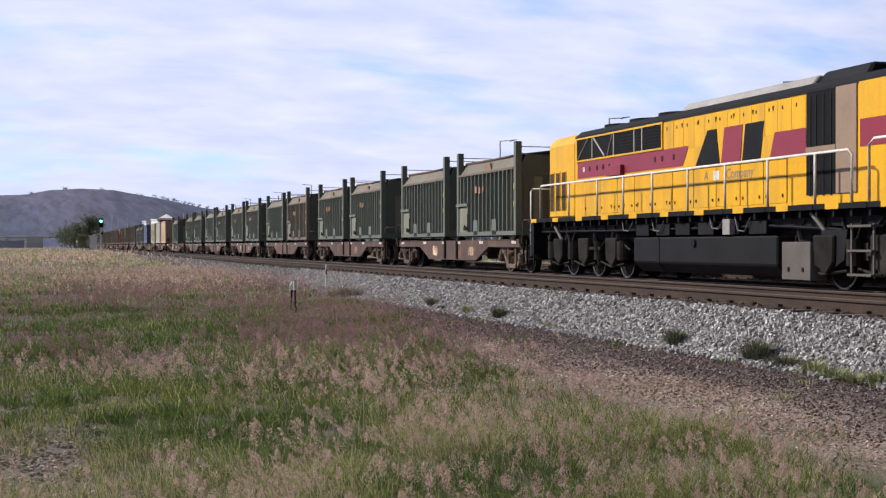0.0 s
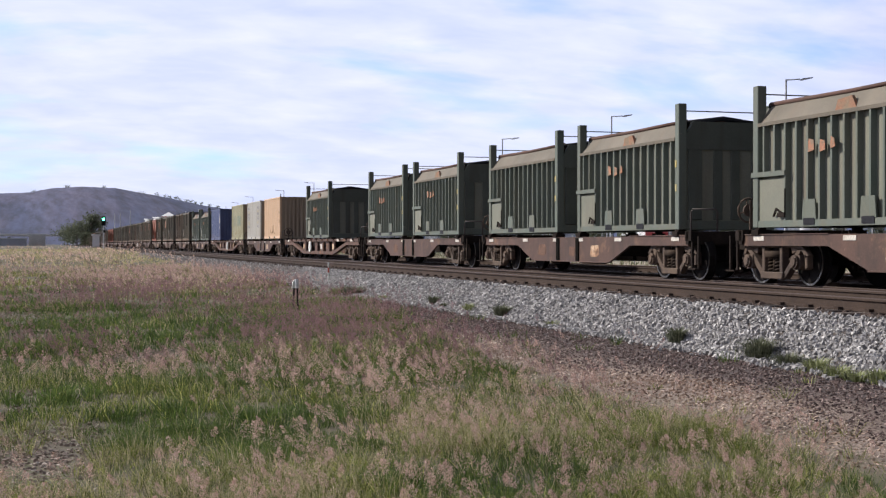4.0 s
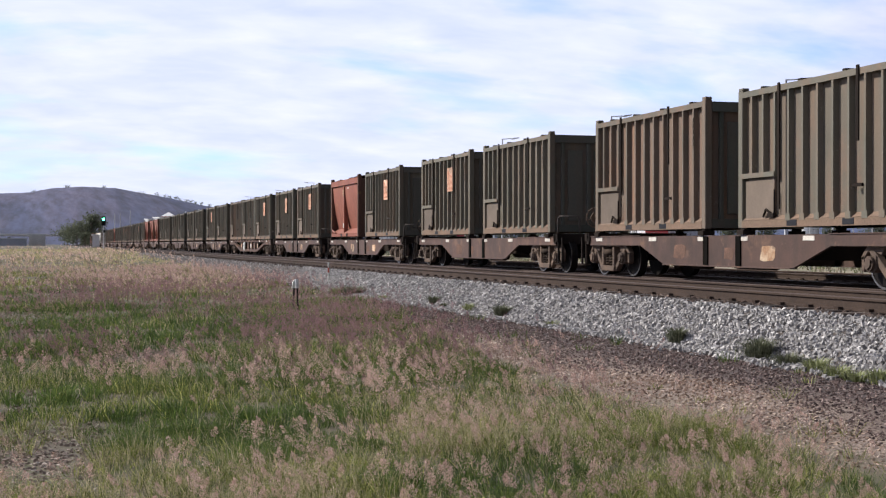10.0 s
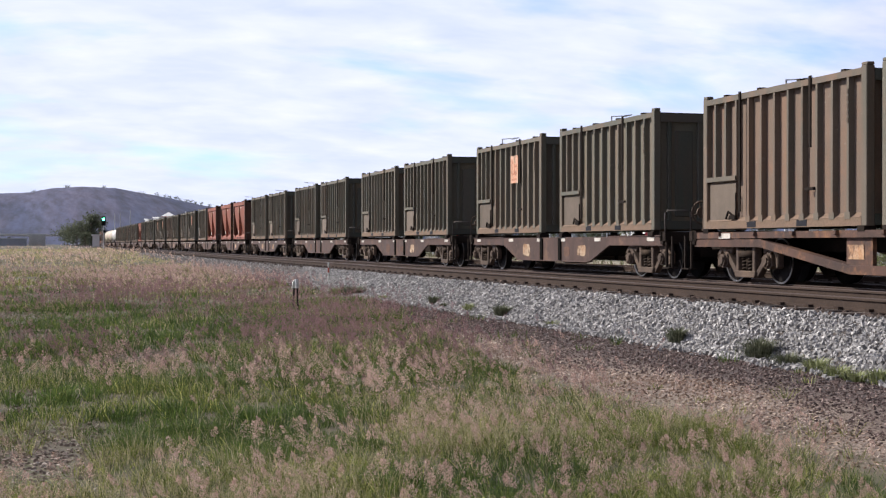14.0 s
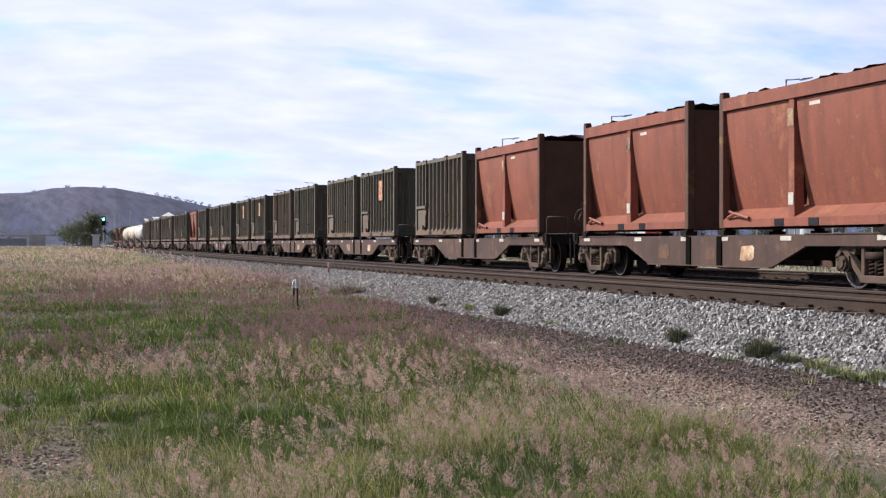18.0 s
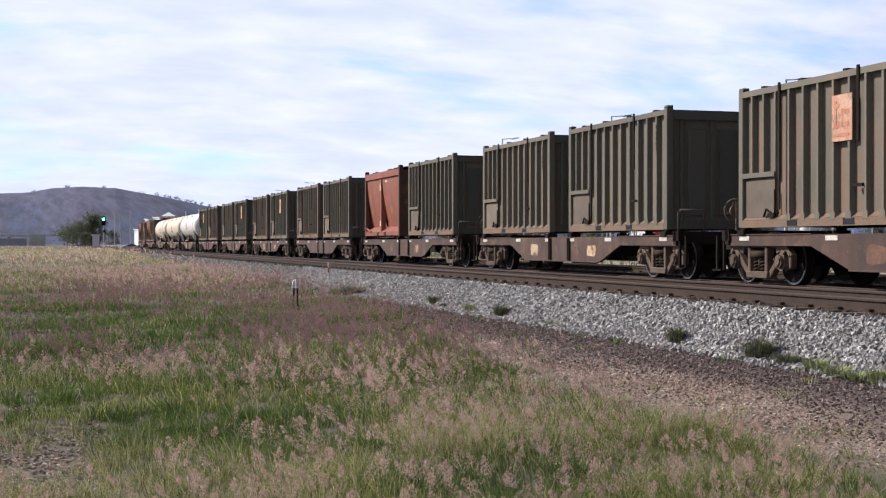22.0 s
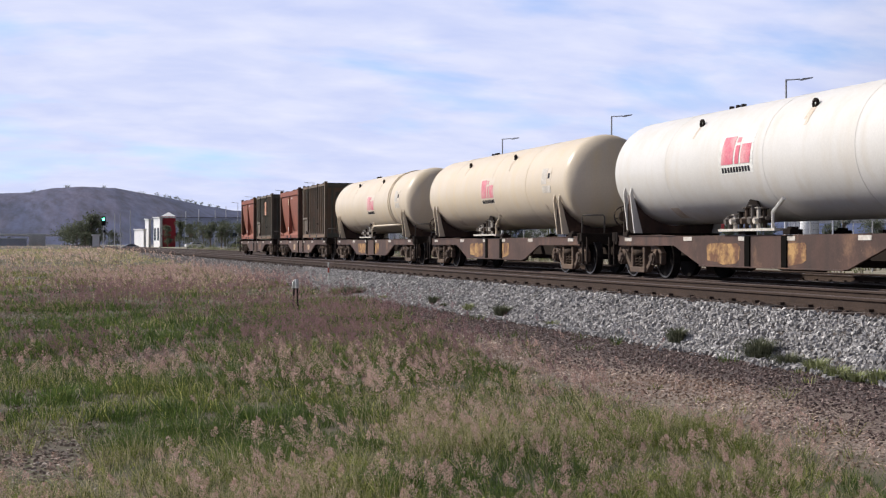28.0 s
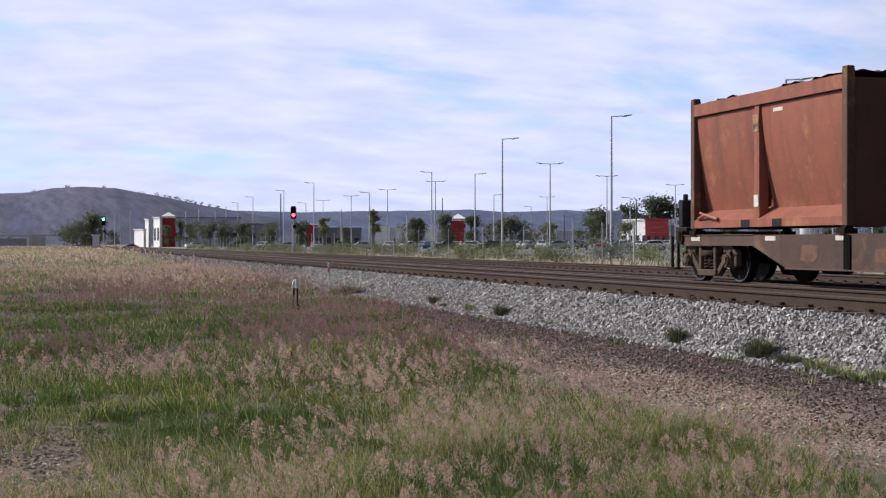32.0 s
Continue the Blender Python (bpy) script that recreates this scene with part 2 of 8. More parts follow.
# ---- mesh helpers ----
class Build:
    """Collects boxes, tubes and prisms into one mesh."""

    def __init__(self):
        self.v, self.f = [], []

    def add(self, vs, fs):
        n = len(self.v)
        self.v.extend(vs)
        self.f.extend([tuple(i + n for i in q) for q in fs])
        return self

    def box(self, x, y, z, sx, sy, sz, m=None):
        vs = [Vector((x + a * sx / 2, y + b * sy / 2, z + c * sz / 2)) for a in (-1, 1) for b in (-1, 1) for c in (-1, 1)]
        if m:
            vs = [m @ q for q in vs]
        return self.add(vs, [(0, 1, 3, 2), (4, 6, 7, 5), (0, 4, 5, 1), (2, 3, 7, 6), (0, 2, 6, 4), (1, 5, 7, 3)])

    def prism(self, pts, a, b, axis="x"):
        """A polygon swept from a to b along an axis; pts are the other two coordinates in turn order."""
        def at(p, s):
            return Vector((s, *p)) if axis == "x" else Vector((p[0], s, p[1])) if axis == "y" else Vector((*p, s))
        n = len(pts)
        vs = [at(p, a) for p in pts] + [at(p, b) for p in pts]
        fs = [(i, (i + 1) % n, (i + 1) % n + n, i + n) for i in range(n)] + [tuple(range(n))[::-1], tuple(range(n, 2 * n))]
        return self.add(vs, fs)

    def tube(self, path, r, n=8, closed=True):
        """A round bar along a list of points; r is one radius or one a point."""
        path = [Vector(p) for p in path]
        rs = r if isinstance(r, (list, tuple)) else [r] * len(path)
        vs, fs = [], []
        for i, p in enumerate(path):
            d = (path[min(i + 1, len(path) - 1)] - path[max(i - 1, 0)]).normalized()
            s = d.cross(Vector((0, 0, 1)) if abs(d.z) < 0.9 else Vector((1, 0, 0))).normalized()
            u = s.cross(d)
            vs += [p + (s * math.cos(k * math.tau / n) + u * math.sin(k * math.tau / n)) * rs[i] for k in range(n)]
        for i in range(len(path) - 1):
            for k in range(n):
                fs.append((i * n + k, i * n + (k + 1) % n, (i + 1) * n + (k + 1) % n, (i + 1) * n + k))
        if closed:
            fs += [tuple(range(n))[::-1], tuple(range((len(path) - 1) * n, len(path) * n))]
        return self.add(vs, fs)

    def mesh(self, name, material, smooth=False, bevel=0.0):
        me = bpy.data.meshes.new(name)
        bm = bmesh.new()
        vs = [bm.verts.new(q) for q in self.v]
        for q in self.f:
            try:
                bm.faces.new([vs[i] for i in q])
            except ValueError:
                pass
        bmesh.ops.recalc_face_normals(bm, faces=bm.faces)
        if bevel:
            bmesh.ops.bevel(bm, geom=[e for e in bm.edges if e.is_manifold and e.calc_face_angle(0) > 0.6],
                            offset=bevel, segments=1, affect="EDGES", clamp_overlap=True)
        for q in bm.faces:
            q.smooth = smooth
        bm.to_mesh(me)
        bm.free()
        me.materials.append(material)
        return me


def part(name, b, material, parent, label="", smooth=False, bevel=0.0, at=None):
    me = b if isinstance(b, bpy.types.Mesh) else b.mesh(name, material, smooth, bevel)
    ob = new(name, me)
    ob.parent = parent
    if at is not None:
        ob.matrix_basis = at
    return tagged(ob, label) if label else ob


def thing(name, label, category, m=None, group="", b=None, material=None, kind="", **kw):
    """A top-level thing: an Empty at its base, or one mesh."""
    ob = new(name, b.mesh(name, material, **kw) if b else None)
    if m is not None:
        ob.matrix_basis = m
    return tagged(ob, label, category, group, kind)


def array_mesh(name, verts, faces, material, smooth=False):
    """One mesh from numpy arrays of corners and of triangles or quads."""
    me = bpy.data.meshes.new(name)
    k = faces.shape[1]
    me.vertices.add(len(verts))
    me.vertices.foreach_set("co", np.ascontiguousarray(verts, dtype=np.float32).ravel())
    me.loops.add(faces.size)
    me.loops.foreach_set("vertex_index", np.ascontiguousarray(faces, dtype=np.int32).ravel())
    me.polygons.add(len(faces))
    me.polygons.foreach_set("loop_start", np.arange(0, faces.size, k, dtype=np.int32))
    me.polygons.foreach_set("use_smooth", np.full(len(faces), smooth))
    me.update(calc_edges=True)
    me.materials.append(material)
    return me


def letters(text, size, material, parent, m, name="lettering", label="", shear=0.0, thick=0.006, width=1.0):
    """Writing with the built-in font, as a thin mesh. It faces the way of m's z axis and starts at its origin."""
    cu = bpy.data.curves.new(name, "FONT")
    cu.body, cu.size, cu.shear, cu.extrude = text, size, shear, thick
    cu.offset = size * 0.012
    tmp = bpy.data.objects.new(name, cu)
    scene.collection.objects.link(tmp)
    bpy.context.view_layer.update()
    me = bpy.data.meshes.new_from_object(tmp)
    bpy.data.objects.remove(tmp)
    me.transform(Matrix.Diagonal((width, 1, 1, 1)))
    me.materials.clear()
    me.materials.append(material)
    return part(name, me, material, parent, label, at=m)


# near side of the train: letters read from the camera's side (facing -x, running towards -y)
def near_side(x, y, z):
    return Matrix.Translation((x, y, z)) @ Matrix(((0, 0, -1, 0), (-1, 0, 0, 0), (0, 1, 0, 0), (0, 0, 0, 1)))


# ---- ground, tracks, hills ----
T1, T2, T3 = 10.32, 14.99, 20.0            # track centres, metres to the side of the camera
R1, R2, R3 = 0.89, 0.74, 0.76              # rail tops
FAR_END, NEAR_END = 900.0, -60.0


def smooth(a, b, x):
    s = np.clip((np.asarray(x, dtype=float) - a) / (b - a), 0, 1)
    return s * s * (3 - 2 * s)


def height(x, y):
    """Ground level: a grassy bench, a shallow rise along the line, the formation, and flat land beyond."""
    x, y = np.asarray(x, dtype=float), np.asarray(y, dtype=float)
    z = 0.17 * smooth(5.0, 8.0, x) + 0.66 * smooth(45, 150, y) * (1 - smooth(8.0, 9.0, x))
    z = z - 0.15 * smooth(8.3, 9.0, x)
    z = z + 0.45 * smooth(22.5, 26, x) + 0.3 * smooth(26, 140, x)
    z = z + 0.05 * np.sin(x * 0.9 + 1.3) * np.sin(y * 0.63) * (1 - smooth(6, 8, x)) * (1 - smooth(100, 200, y))
    return z


def ground_material():
    m = bpy.data.materials.new("ground_soil")
    m.use_nodes = True
    t = m.node_tree
    p = t.nodes["Principled BSDF"]
    p.inputs["Roughness"].default_value = 0.95
    co = t.nodes.new("ShaderNodeTexCoord")

    def ns(scale, detail=6.0, rough=0.6):
        n = t.nodes.new("ShaderNodeTexNoise")
        n.inputs["Scale"].default_value, n.inputs["Detail"].default_value, n.inputs["Roughness"].default_value = scale, detail, rough
        t.links.new(co.outputs["Object"], n.inputs["Vector"])
        return n.outputs[0]

    def rg(src, a, b):
        r = t.nodes.new("ShaderNodeMapRange")
        r.inputs[1].default_value, r.inputs[2].default_value = a, b
        t.links.new(src, r.inputs[0])
        return r.outputs[0]

    def mx(f, a, b):
        x = t.nodes.new("ShaderNodeMix")
        x.data_type = "RGBA"
        t.links.new(f, x.inputs["Factor"])
        for s, v in (("A", a), ("B", b)):
            if hasattr(v, "links"):
                t.links.new(v, x.inputs[s])
            else:
                x.inputs[s].default_value = (*v, 1)
        return x.outputs["Result"]

    def math_(op, a, b):
        x = t.nodes.new("ShaderNodeMath")
        x.operation = op
        for i, v in enumerate((a, b)):
            if hasattr(v, "links"):
                t.links.new(v, x.inputs[i])
            else:
                x.inputs[i].default_value = v
        return x.outputs[0]

    sx = t.nodes.new("ShaderNodeSeparateXYZ")
    t.links.new(co.outputs["Object"], sx.inputs[0])
    grass = mx(rg(ns(0.12), 0.42, 0.58), (0.07, 0.078, 0.03), (0.10, 0.08, 0.05))
    grass = mx(rg(ns(0.9), 0.4, 0.65), grass, (0.10, 0.082, 0.062))
    soil = mx(rg(ns(38.0, 3.0), 0.47, 0.56), (0.075, 0.050, 0.040), (0.24, 0.18, 0.15))
    pale = mx(rg(ns(34.0, 3.0), 0.46, 0.55), (0.085, 0.058, 0.047), (0.30, 0.235, 0.195))
    soil = mx(rg(ns(1.1, 3.0), 0.4, 0.6), soil, pale)
    # darker fines at the foot of the ballast
    foot = math_("MULTIPLY", rg(math_("ADD", sx.outputs["X"], math_("MULTIPLY", ns(0.5, 3.0), 1.0)), 6.9, 7.6), rg(sx.outputs["X"], 8.6, 8.3))
    soil = mx(foot, soil, mx(rg(ns(36.0, 3.0), 0.48, 0.58), (0.040, 0.028, 0.025), (0.11, 0.080, 0.072)))
    wob = math_("ADD", sx.outputs["X"], math_("MULTIPLY", ns(0.35, 3.0), 1.6))
    near = math_("MULTIPLY", rg(wob, 5.9, 6.7), rg(sx.outputs["Y"], 36.0, 26.0))
    far = rg(sx.outputs["X"], 7.6, 8.0)
    col = mx(math_("MAXIMUM", near, far), grass, soil)
    # dry grass verge and asphalt car park beyond the line
    verge = mx(rg(ns(0.5), 0.42, 0.6), (0.16, 0.15, 0.095), (0.31, 0.265, 0.20))
    col = mx(rg(sx.outputs["X"], 23.0, 24.5), col, verge)
    pale_lot = mx(rg(ns(0.25), 0.45, 0.6), (0.20, 0.185, 0.13), (0.34, 0.29, 0.22))
    col = mx(math_("MULTIPLY", rg(sx.outputs["X"], 24.5, 27.0), rg(ns(0.13), 0.4, 0.55)), col, pale_lot)
    lot = mx(rg(ns(0.8), 0.3, 0.7), (0.11, 0.11, 0.115), (0.15, 0.148, 0.145))
    col = mx(math_("MULTIPLY", rg(sx.outputs["X"], 41.0, 41.6), rg(sx.outputs["X"], 420.0, 400.0)), col, lot)
    t.links.new(col, p.inputs["Base Color"])
    b = t.nodes.new("ShaderNodeBump")
    b.inputs["Strength"].default_value, b.inputs["Distance"].default_value = 0.6, 0.03
    t.links.new(ns(24.0, 4.0), b.inputs["Height"])
    t.links.new(b.outputs[0], p.inputs["Normal"])
    return m


def spread(*runs):
    out = []
    for a, b, n in runs:
        out += list(np.linspace(a, b, n, endpoint=False))
    return np.array(out + [runs[-1][1]])


gx = spread((-4500, -300, 12), (-300, -30, 18), (-30, 4, 34), (4, 9.5, 22), (9.5, 22, 5), (22, 27, 10), (27, 160, 20), (160, 4500, 16))
gy = spread((-4500, -200, 8), (-200, 0, 10), (0, 60, 60), (60, 220, 50), (220, 900, 20), (900, 4800, 12))
GX, GY = np.meshgrid(gx, gy, indexing="ij")
gv = np.stack([GX, GY, height(GX, GY)], -1).reshape(-1, 3)
ii = np.arange(len(gx) * len(gy)).reshape(len(gx), len(gy))
gf = np.stack([ii[:-1, :-1], ii[1:, :-1], ii[1:, 1:], ii[:-1, 1:]], -1).reshape(-1, 4)
ground = tagged(new("ground", array_mesh("ground", gv, gf, ground_material(), True)),
                "grassy ground with brown gravel beside the railway", "ground", kind="structure")

M["ballast"] = mat("ballast", (0.36, 0.35, 0.36), (0.24, 0.23, 0.235), scale=14, amount=1.0, rough=0.9, fine=0.45, fine_scale=34, bump=0.8)
M["ballast_dark"] = mat("ballast_dark", (0.058, 0.047, 0.042), (0.09, 0.074, 0.066), scale=10, rough=0.95, fine=0.4, fine_scale=30, bump=0.7)
M["rail"] = mat("rail", (0.056, 0.037, 0.028), (0.042, 0.029, 0.023), scale=3, rough=0.75, spec=0.15)
M["rail_head"] = mat("rail_head", (0.115, 0.083, 0.070), (0.09, 0.064, 0.054), scale=3, rough=0.5, metal=0.35)
M["sleeper"] = mat("sleeper", (0.066, 0.050, 0.042), (0.095, 0.074, 0.063), scale=2, rough=0.9, tint=0.25)
M["clip"] = mat("clip", (0.05, 0.035, 0.028), rough=0.7, spec=0.06)

bed = Build()
bed.prism([(7.95, 0.02), (8.05, 0.13), (8.97, 0.685), (11.72, 0.685), (12.6, 0.50), (13.4, 0.47), (16.6, 0.47), (17.4, 0.36), (18.2, 0.49), (21.7, 0.49), (22.7, 0.30), (22.8, 0.0)],
          NEAR_END, FAR_END, "y")
ballast = thing("ballast_bed", "grey crushed stone ballast under the railway tracks", "ballast", b=bed, material=M["ballast_dark"], kind="structure")


def rail_profile(x, top, head=False):
    if head:
        return [(x - 0.034, top - 0.012), (x + 0.034, top - 0.012), (x + 0.034, top), (x - 0.034, top)]
    h = 0.165
    return [(x - 0.07, top - h), (x + 0.07, top - h), (x + 0.07, top - h + 0.015), (x + 0.012, top - h + 0.035), (x + 0.012, top - 0.045),
            (x + 0.035, top - 0.035), (x + 0.035, top - 0.011), (x - 0.035, top - 0.011), (x - 0.035, top - 0.035), (x - 0.012, top - 0.045),
            (x - 0.012, top - h + 0.035), (x - 0.07, top - h + 0.015)]


def track(name, centre, top, label):
    root = thing(name, label, "railway track", kind="structure")
    for x in (centre - 0.7525, centre + 0.7525):
        r = part("rail", Build().prism(rail_profile(x, top), NEAR_END, FAR_END, "y"), M["rail"], root)
        part("rail_head", Build().prism(rail_profile(x, top, True), NEAR_END, FAR_END, "y"), M["rail_head"], r, "polished steel running surface")
    return root


track_1 = track("track_1", T1, R1, "empty straight railway track with rusty brown rails")
track_2 = track("track_2", T2, R2, "straight railway track that carries the freight train")
track_3 = track("track_3", T3, R3, "empty straight railway track with dark rusty rails")


def ridge(name, points, dist, depth, material, label, rows=14, seed=1):
    """A wooded hill with its skyline; points are (degrees from the camera's axis to the right, degrees up)."""
    az = np.array([q[0] for q in points])
    el = np.array([q[1] for q in points])
    a = np.arange(az[0], az[-1], 0.06)
    e = np.interp(a, az, el)
    rng = np.random.RandomState(seed)
    e = e + np.convolve(rng.randn(len(a)), np.ones(9) / 9, "same") * 0.02
    vs = []
    for r in range(rows + 1):
        s = r / rows
        d = dist - depth * (1 - s)
        wob = 1 + 0.012 * np.sin(a * 1.7 + r * 0.3) * (1 - s) + 0.004 * np.sin(a * 3.3 - r * 0.2) * (1 - s)
        z = np.tan(np.radians(e)) * np.cos(np.radians(a)) * d * np.sin(s * math.pi / 2) ** 0.9 * (wob if 0 < r < rows else 1) + 1.55 * s - 3 * (1 - s)
        th = np.radians(a + YAW)
        vs.append(np.stack([np.sin(th) * d, np.cos(th) * d, z], -1))
    vs = np.concatenate(vs)
    k = len(a)
    ix = np.arange((rows + 1) * k).reshape(rows + 1, k)
    fs = np.stack([ix[:-1, :-1], ix[:-1, 1:], ix[1:, 1:], ix[1:, :-1]], -1).reshape(-1, 4)
    return tagged(new(name, array_mesh(name, vs, fs, material, True)), label, "hill", kind="structure")


# Haze is mixed into both hill colours; the far ridge is bluer and paler.
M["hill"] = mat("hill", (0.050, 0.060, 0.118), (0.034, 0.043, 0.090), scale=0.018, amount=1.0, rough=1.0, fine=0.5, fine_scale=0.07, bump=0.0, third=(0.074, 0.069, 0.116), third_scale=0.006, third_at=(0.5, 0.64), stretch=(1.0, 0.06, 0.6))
M["hill_far_haze"] = mat("hill_far_haze", (0.072, 0.092, 0.172), (0.056, 0.075, 0.142), scale=0.012, rough=1.0, fine=0.35, fine_scale=0.04, bump=0.0, stretch=(1.0, 0.09, 1.0))


def skyline(*pix):
    return [(math.degrees(math.atan((u - 784) / 2386)), math.degrees(math.atan((431.5 - v) / 2386))) for u, v in pix]


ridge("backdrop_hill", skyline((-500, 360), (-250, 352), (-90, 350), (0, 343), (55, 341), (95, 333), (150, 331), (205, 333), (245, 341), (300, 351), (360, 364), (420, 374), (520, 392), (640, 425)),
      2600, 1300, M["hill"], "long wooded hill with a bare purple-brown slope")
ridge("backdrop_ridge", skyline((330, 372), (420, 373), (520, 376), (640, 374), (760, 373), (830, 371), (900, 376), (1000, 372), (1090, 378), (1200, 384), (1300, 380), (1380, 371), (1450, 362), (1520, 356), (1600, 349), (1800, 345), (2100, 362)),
      4300, 1200, M["hill_far_haze"], "distant wooded ridge, tinted blue with haze", seed=4)


# ---- the train: wagons ----
HB = 1.22                                   # half width of the boxes


def disc(b, x0, x1, y, z, r, n=24):
    b.tube([(x0, y, z), (x1, y, z)], r, n)
    return b


def wheelset_meshes():
    w = Build()
    for s in (-1, 1):
        disc(w, s * 0.70, s * 0.83, 0, 0, 0.46, 28)
        disc(w, s * 0.83, s * 0.845, 0, 0, 0.40, 28)
        disc(w, s * 0.66, s * 0.70, 0, 0, 0.485, 28)
        disc(w, s * 0.845, s * 0.90, 0, 0, 0.12, 14)
    disc(w, -1.05, 1.05, 0, 0, 0.075, 12)
    # four bosses on each disc
    for s in (-1, 1):
        for k in range(4):
            a = k * math.tau / 4 + 0.4
            disc(w, s * 0.845, s * 0.857, 0.25 * math.cos(a), 0.25 * math.sin(a), 0.05, 8)
    me = w.mesh("wheelset", M["wheel"])
    n0 = len(me.polygons)
    rim = rim_mesh()
    bm = bmesh.new()
    bm.from_mesh(me)
    bm.from_mesh(rim)
    bm.to_mesh(me)
    bm.free()
    me.materials.append(M["tread"])
    for q in list(me.polygons)[n0:]:
        q.material_index = 1
    return me


def rim_mesh():
    w = Build()
    for s in (-1, 1):
        n, y = 28, []
        for k in range(n):
            a0, a1 = k * math.tau / n, (k + 1) * math.tau / n
            for r0, r1 in ((0.428, 0.463),):
                x0, x1 = s * 0.832, s * 0.847
                w.add([Vector((x0, r0 * math.cos(a0), r0 * math.sin(a0))), Vector((x1, r0 * math.cos(a0), r0 * math.sin(a0))),
                       Vector((x1, r1 * math.cos(a0), r1 * math.sin(a0))), Vector((x0, r1 * math.cos(a0), r1 * math.sin(a0))),
                       Vector((x0, r0 * math.cos(a1), r0 * math.sin(a1))), Vector((x1, r0 * math.cos(a1), r0 * math.sin(a1))),
                       Vector((x1, r1 * math.cos(a1), r1 * math.sin(a1))), Vector((x0, r1 * math.cos(a1), r1 * math.sin(a1)))],
                      [(0, 1, 5, 4), (1, 2, 6, 5), (2, 3, 7, 6), (3, 0, 4, 7)])
    return w.mesh("rim", M["tread"])


def side_frame_mesh(s):
    """Cast bogie side: arched top bar over the axle boxes, sloping struts, two columns round the spring nest."""
    b = Build()
    x0, x1 = s * 0.97, s * 1.11
    b.prism([(-1.20, 0.50), (-1.04, 0.66), (-0.60, 0.73), (0.60, 0.73), (1.04, 0.66), (1.20, 0.50), (1.26, 0.58), (1.08, 0.76), (0.55, 0.86), (-0.55, 0.86), (-1.08, 0.76), (-1.26, 0.58)], x0, x1, "x")
    for t in (-1, 1):
        b.prism([(t * 1.06, 0.70), (t * 0.90, 0.72), (t * 0.40, 0.26), (t * 0.30, 0.12), (t * 0.44, 0.12)], x0, x1, "x")
        b.prism([(t * 0.28, 0.75), (t * 0.39, 0.75), (t * 0.39, 0.22), (t * 0.28, 0.22)], x0, x1 + s * 0.03, "x")
        b.prism([(t * 0.66, 0.60), (t * 0.92, 0.68), (t * 0.80, 0.76), (t * 0.60, 0.76)], x0, x1 - s * 0.02, "x")
        b.prism([(t * 1.14, 0.62), (t * 1.24, 0.58), (t * 1.24, 0.34), (t * 1.16, 0.30)], x0, x1, "x")
    b.prism([(-0.40, 0.11), (0.40, 0.11), (0.44, 0.25), (-0.44, 0.25)], x0, x1 + s * 0.05, "x")
    return b.mesh("side_frame", M["bogie"], bevel=0.014)


def bogie_parts():
    me = {"wheelset": wheelset_meshes(), "near": side_frame_mesh(-1), "far": side_frame_mesh(1)}
    b = Build()
    b.box(0, 0, 0.62, 2.0, 0.40, 0.24)
    b.box(0, 0, 0.80, 0.7, 0.6, 0.14)
    for t in (-1, 1):
        b.box(0, t * 0.38, 0.44, 1.7, 0.08, 0.12)
        for sx in (-1, 1):
            b.box(sx * 0.75, t * 0.42, 0.46, 0.12, 0.06, 0.3)
    me["bolster"] = b.mesh("bolster", M["wagon_dark"])
    for key, s in (("spring_near", -1), ("spring_far", 1)):
        b = Build()
        for dy in (-0.13, 0.13):
            path = [(s * 1.04 + 0.075 * math.cos(k * 0.9), dy + 0.075 * math.sin(k * 0.9), 0.26 + 0.26 * k / 26) for k in range(27)]
            b.tube(path, 0.022, 5)
        b.box(s * 1.06, 0, 0.60, 0.2, 0.50, 0.13)
        b.tube([(s * 1.06, 0, 0.25), (s * 1.06, 0, 0.58)], 0.05, 8)
        me[key] = b.mesh("spring", M["bogie_dark"], smooth=True)
    for key, s in (("box_near", -1), ("box_far", 1)):
        b = Build()
        b.prism([(-0.16, -0.10), (-0.13, 0.13), (0.13, 0.13), (0.16, -0.10), (0.08, -0.16), (-0.08, -0.16)], s * 0.95, s * 1.14, "x")
        disc(b, s * 1.14, s * 1.20, 0, 0, 0.13, 16)
        disc(b, s * 1.20, s * 1.225, 0, 0, 0.085, 12)
        for k in range(3):
            a = k * math.tau / 3 + 0.5
            disc(b, s * 1.20, s * 1.235, 0.1 * math.cos(a), 0.1 * math.sin(a), 0.02, 6)
        me[key] = b.mesh("axle_box", M["bogie"])
    return me


BOGIE = bogie_parts()
WHEELSETS = []


def add_bogie(parent, y, turn=0):
    g = part("bogie", BOGIE["bolster"], None, parent, at=pose(0, y, 0, 0, 0, turn))
    for key in ("near", "far"):
        part("side_frame", BOGIE[key], None, g)
    for key in ("spring_near", "spring_far"):
        part("spring", BOGIE[key], None, g)
    for wy in (-0.9, 0.9):
        part("wheelset", BOGIE["wheelset"], None, g, at=pose(0, wy, 0.46))
        for key in ("box_near", "box_far"):
            part("axle_box", BOGIE[key], None, g, at=pose(0, wy, 0.46))
    return g


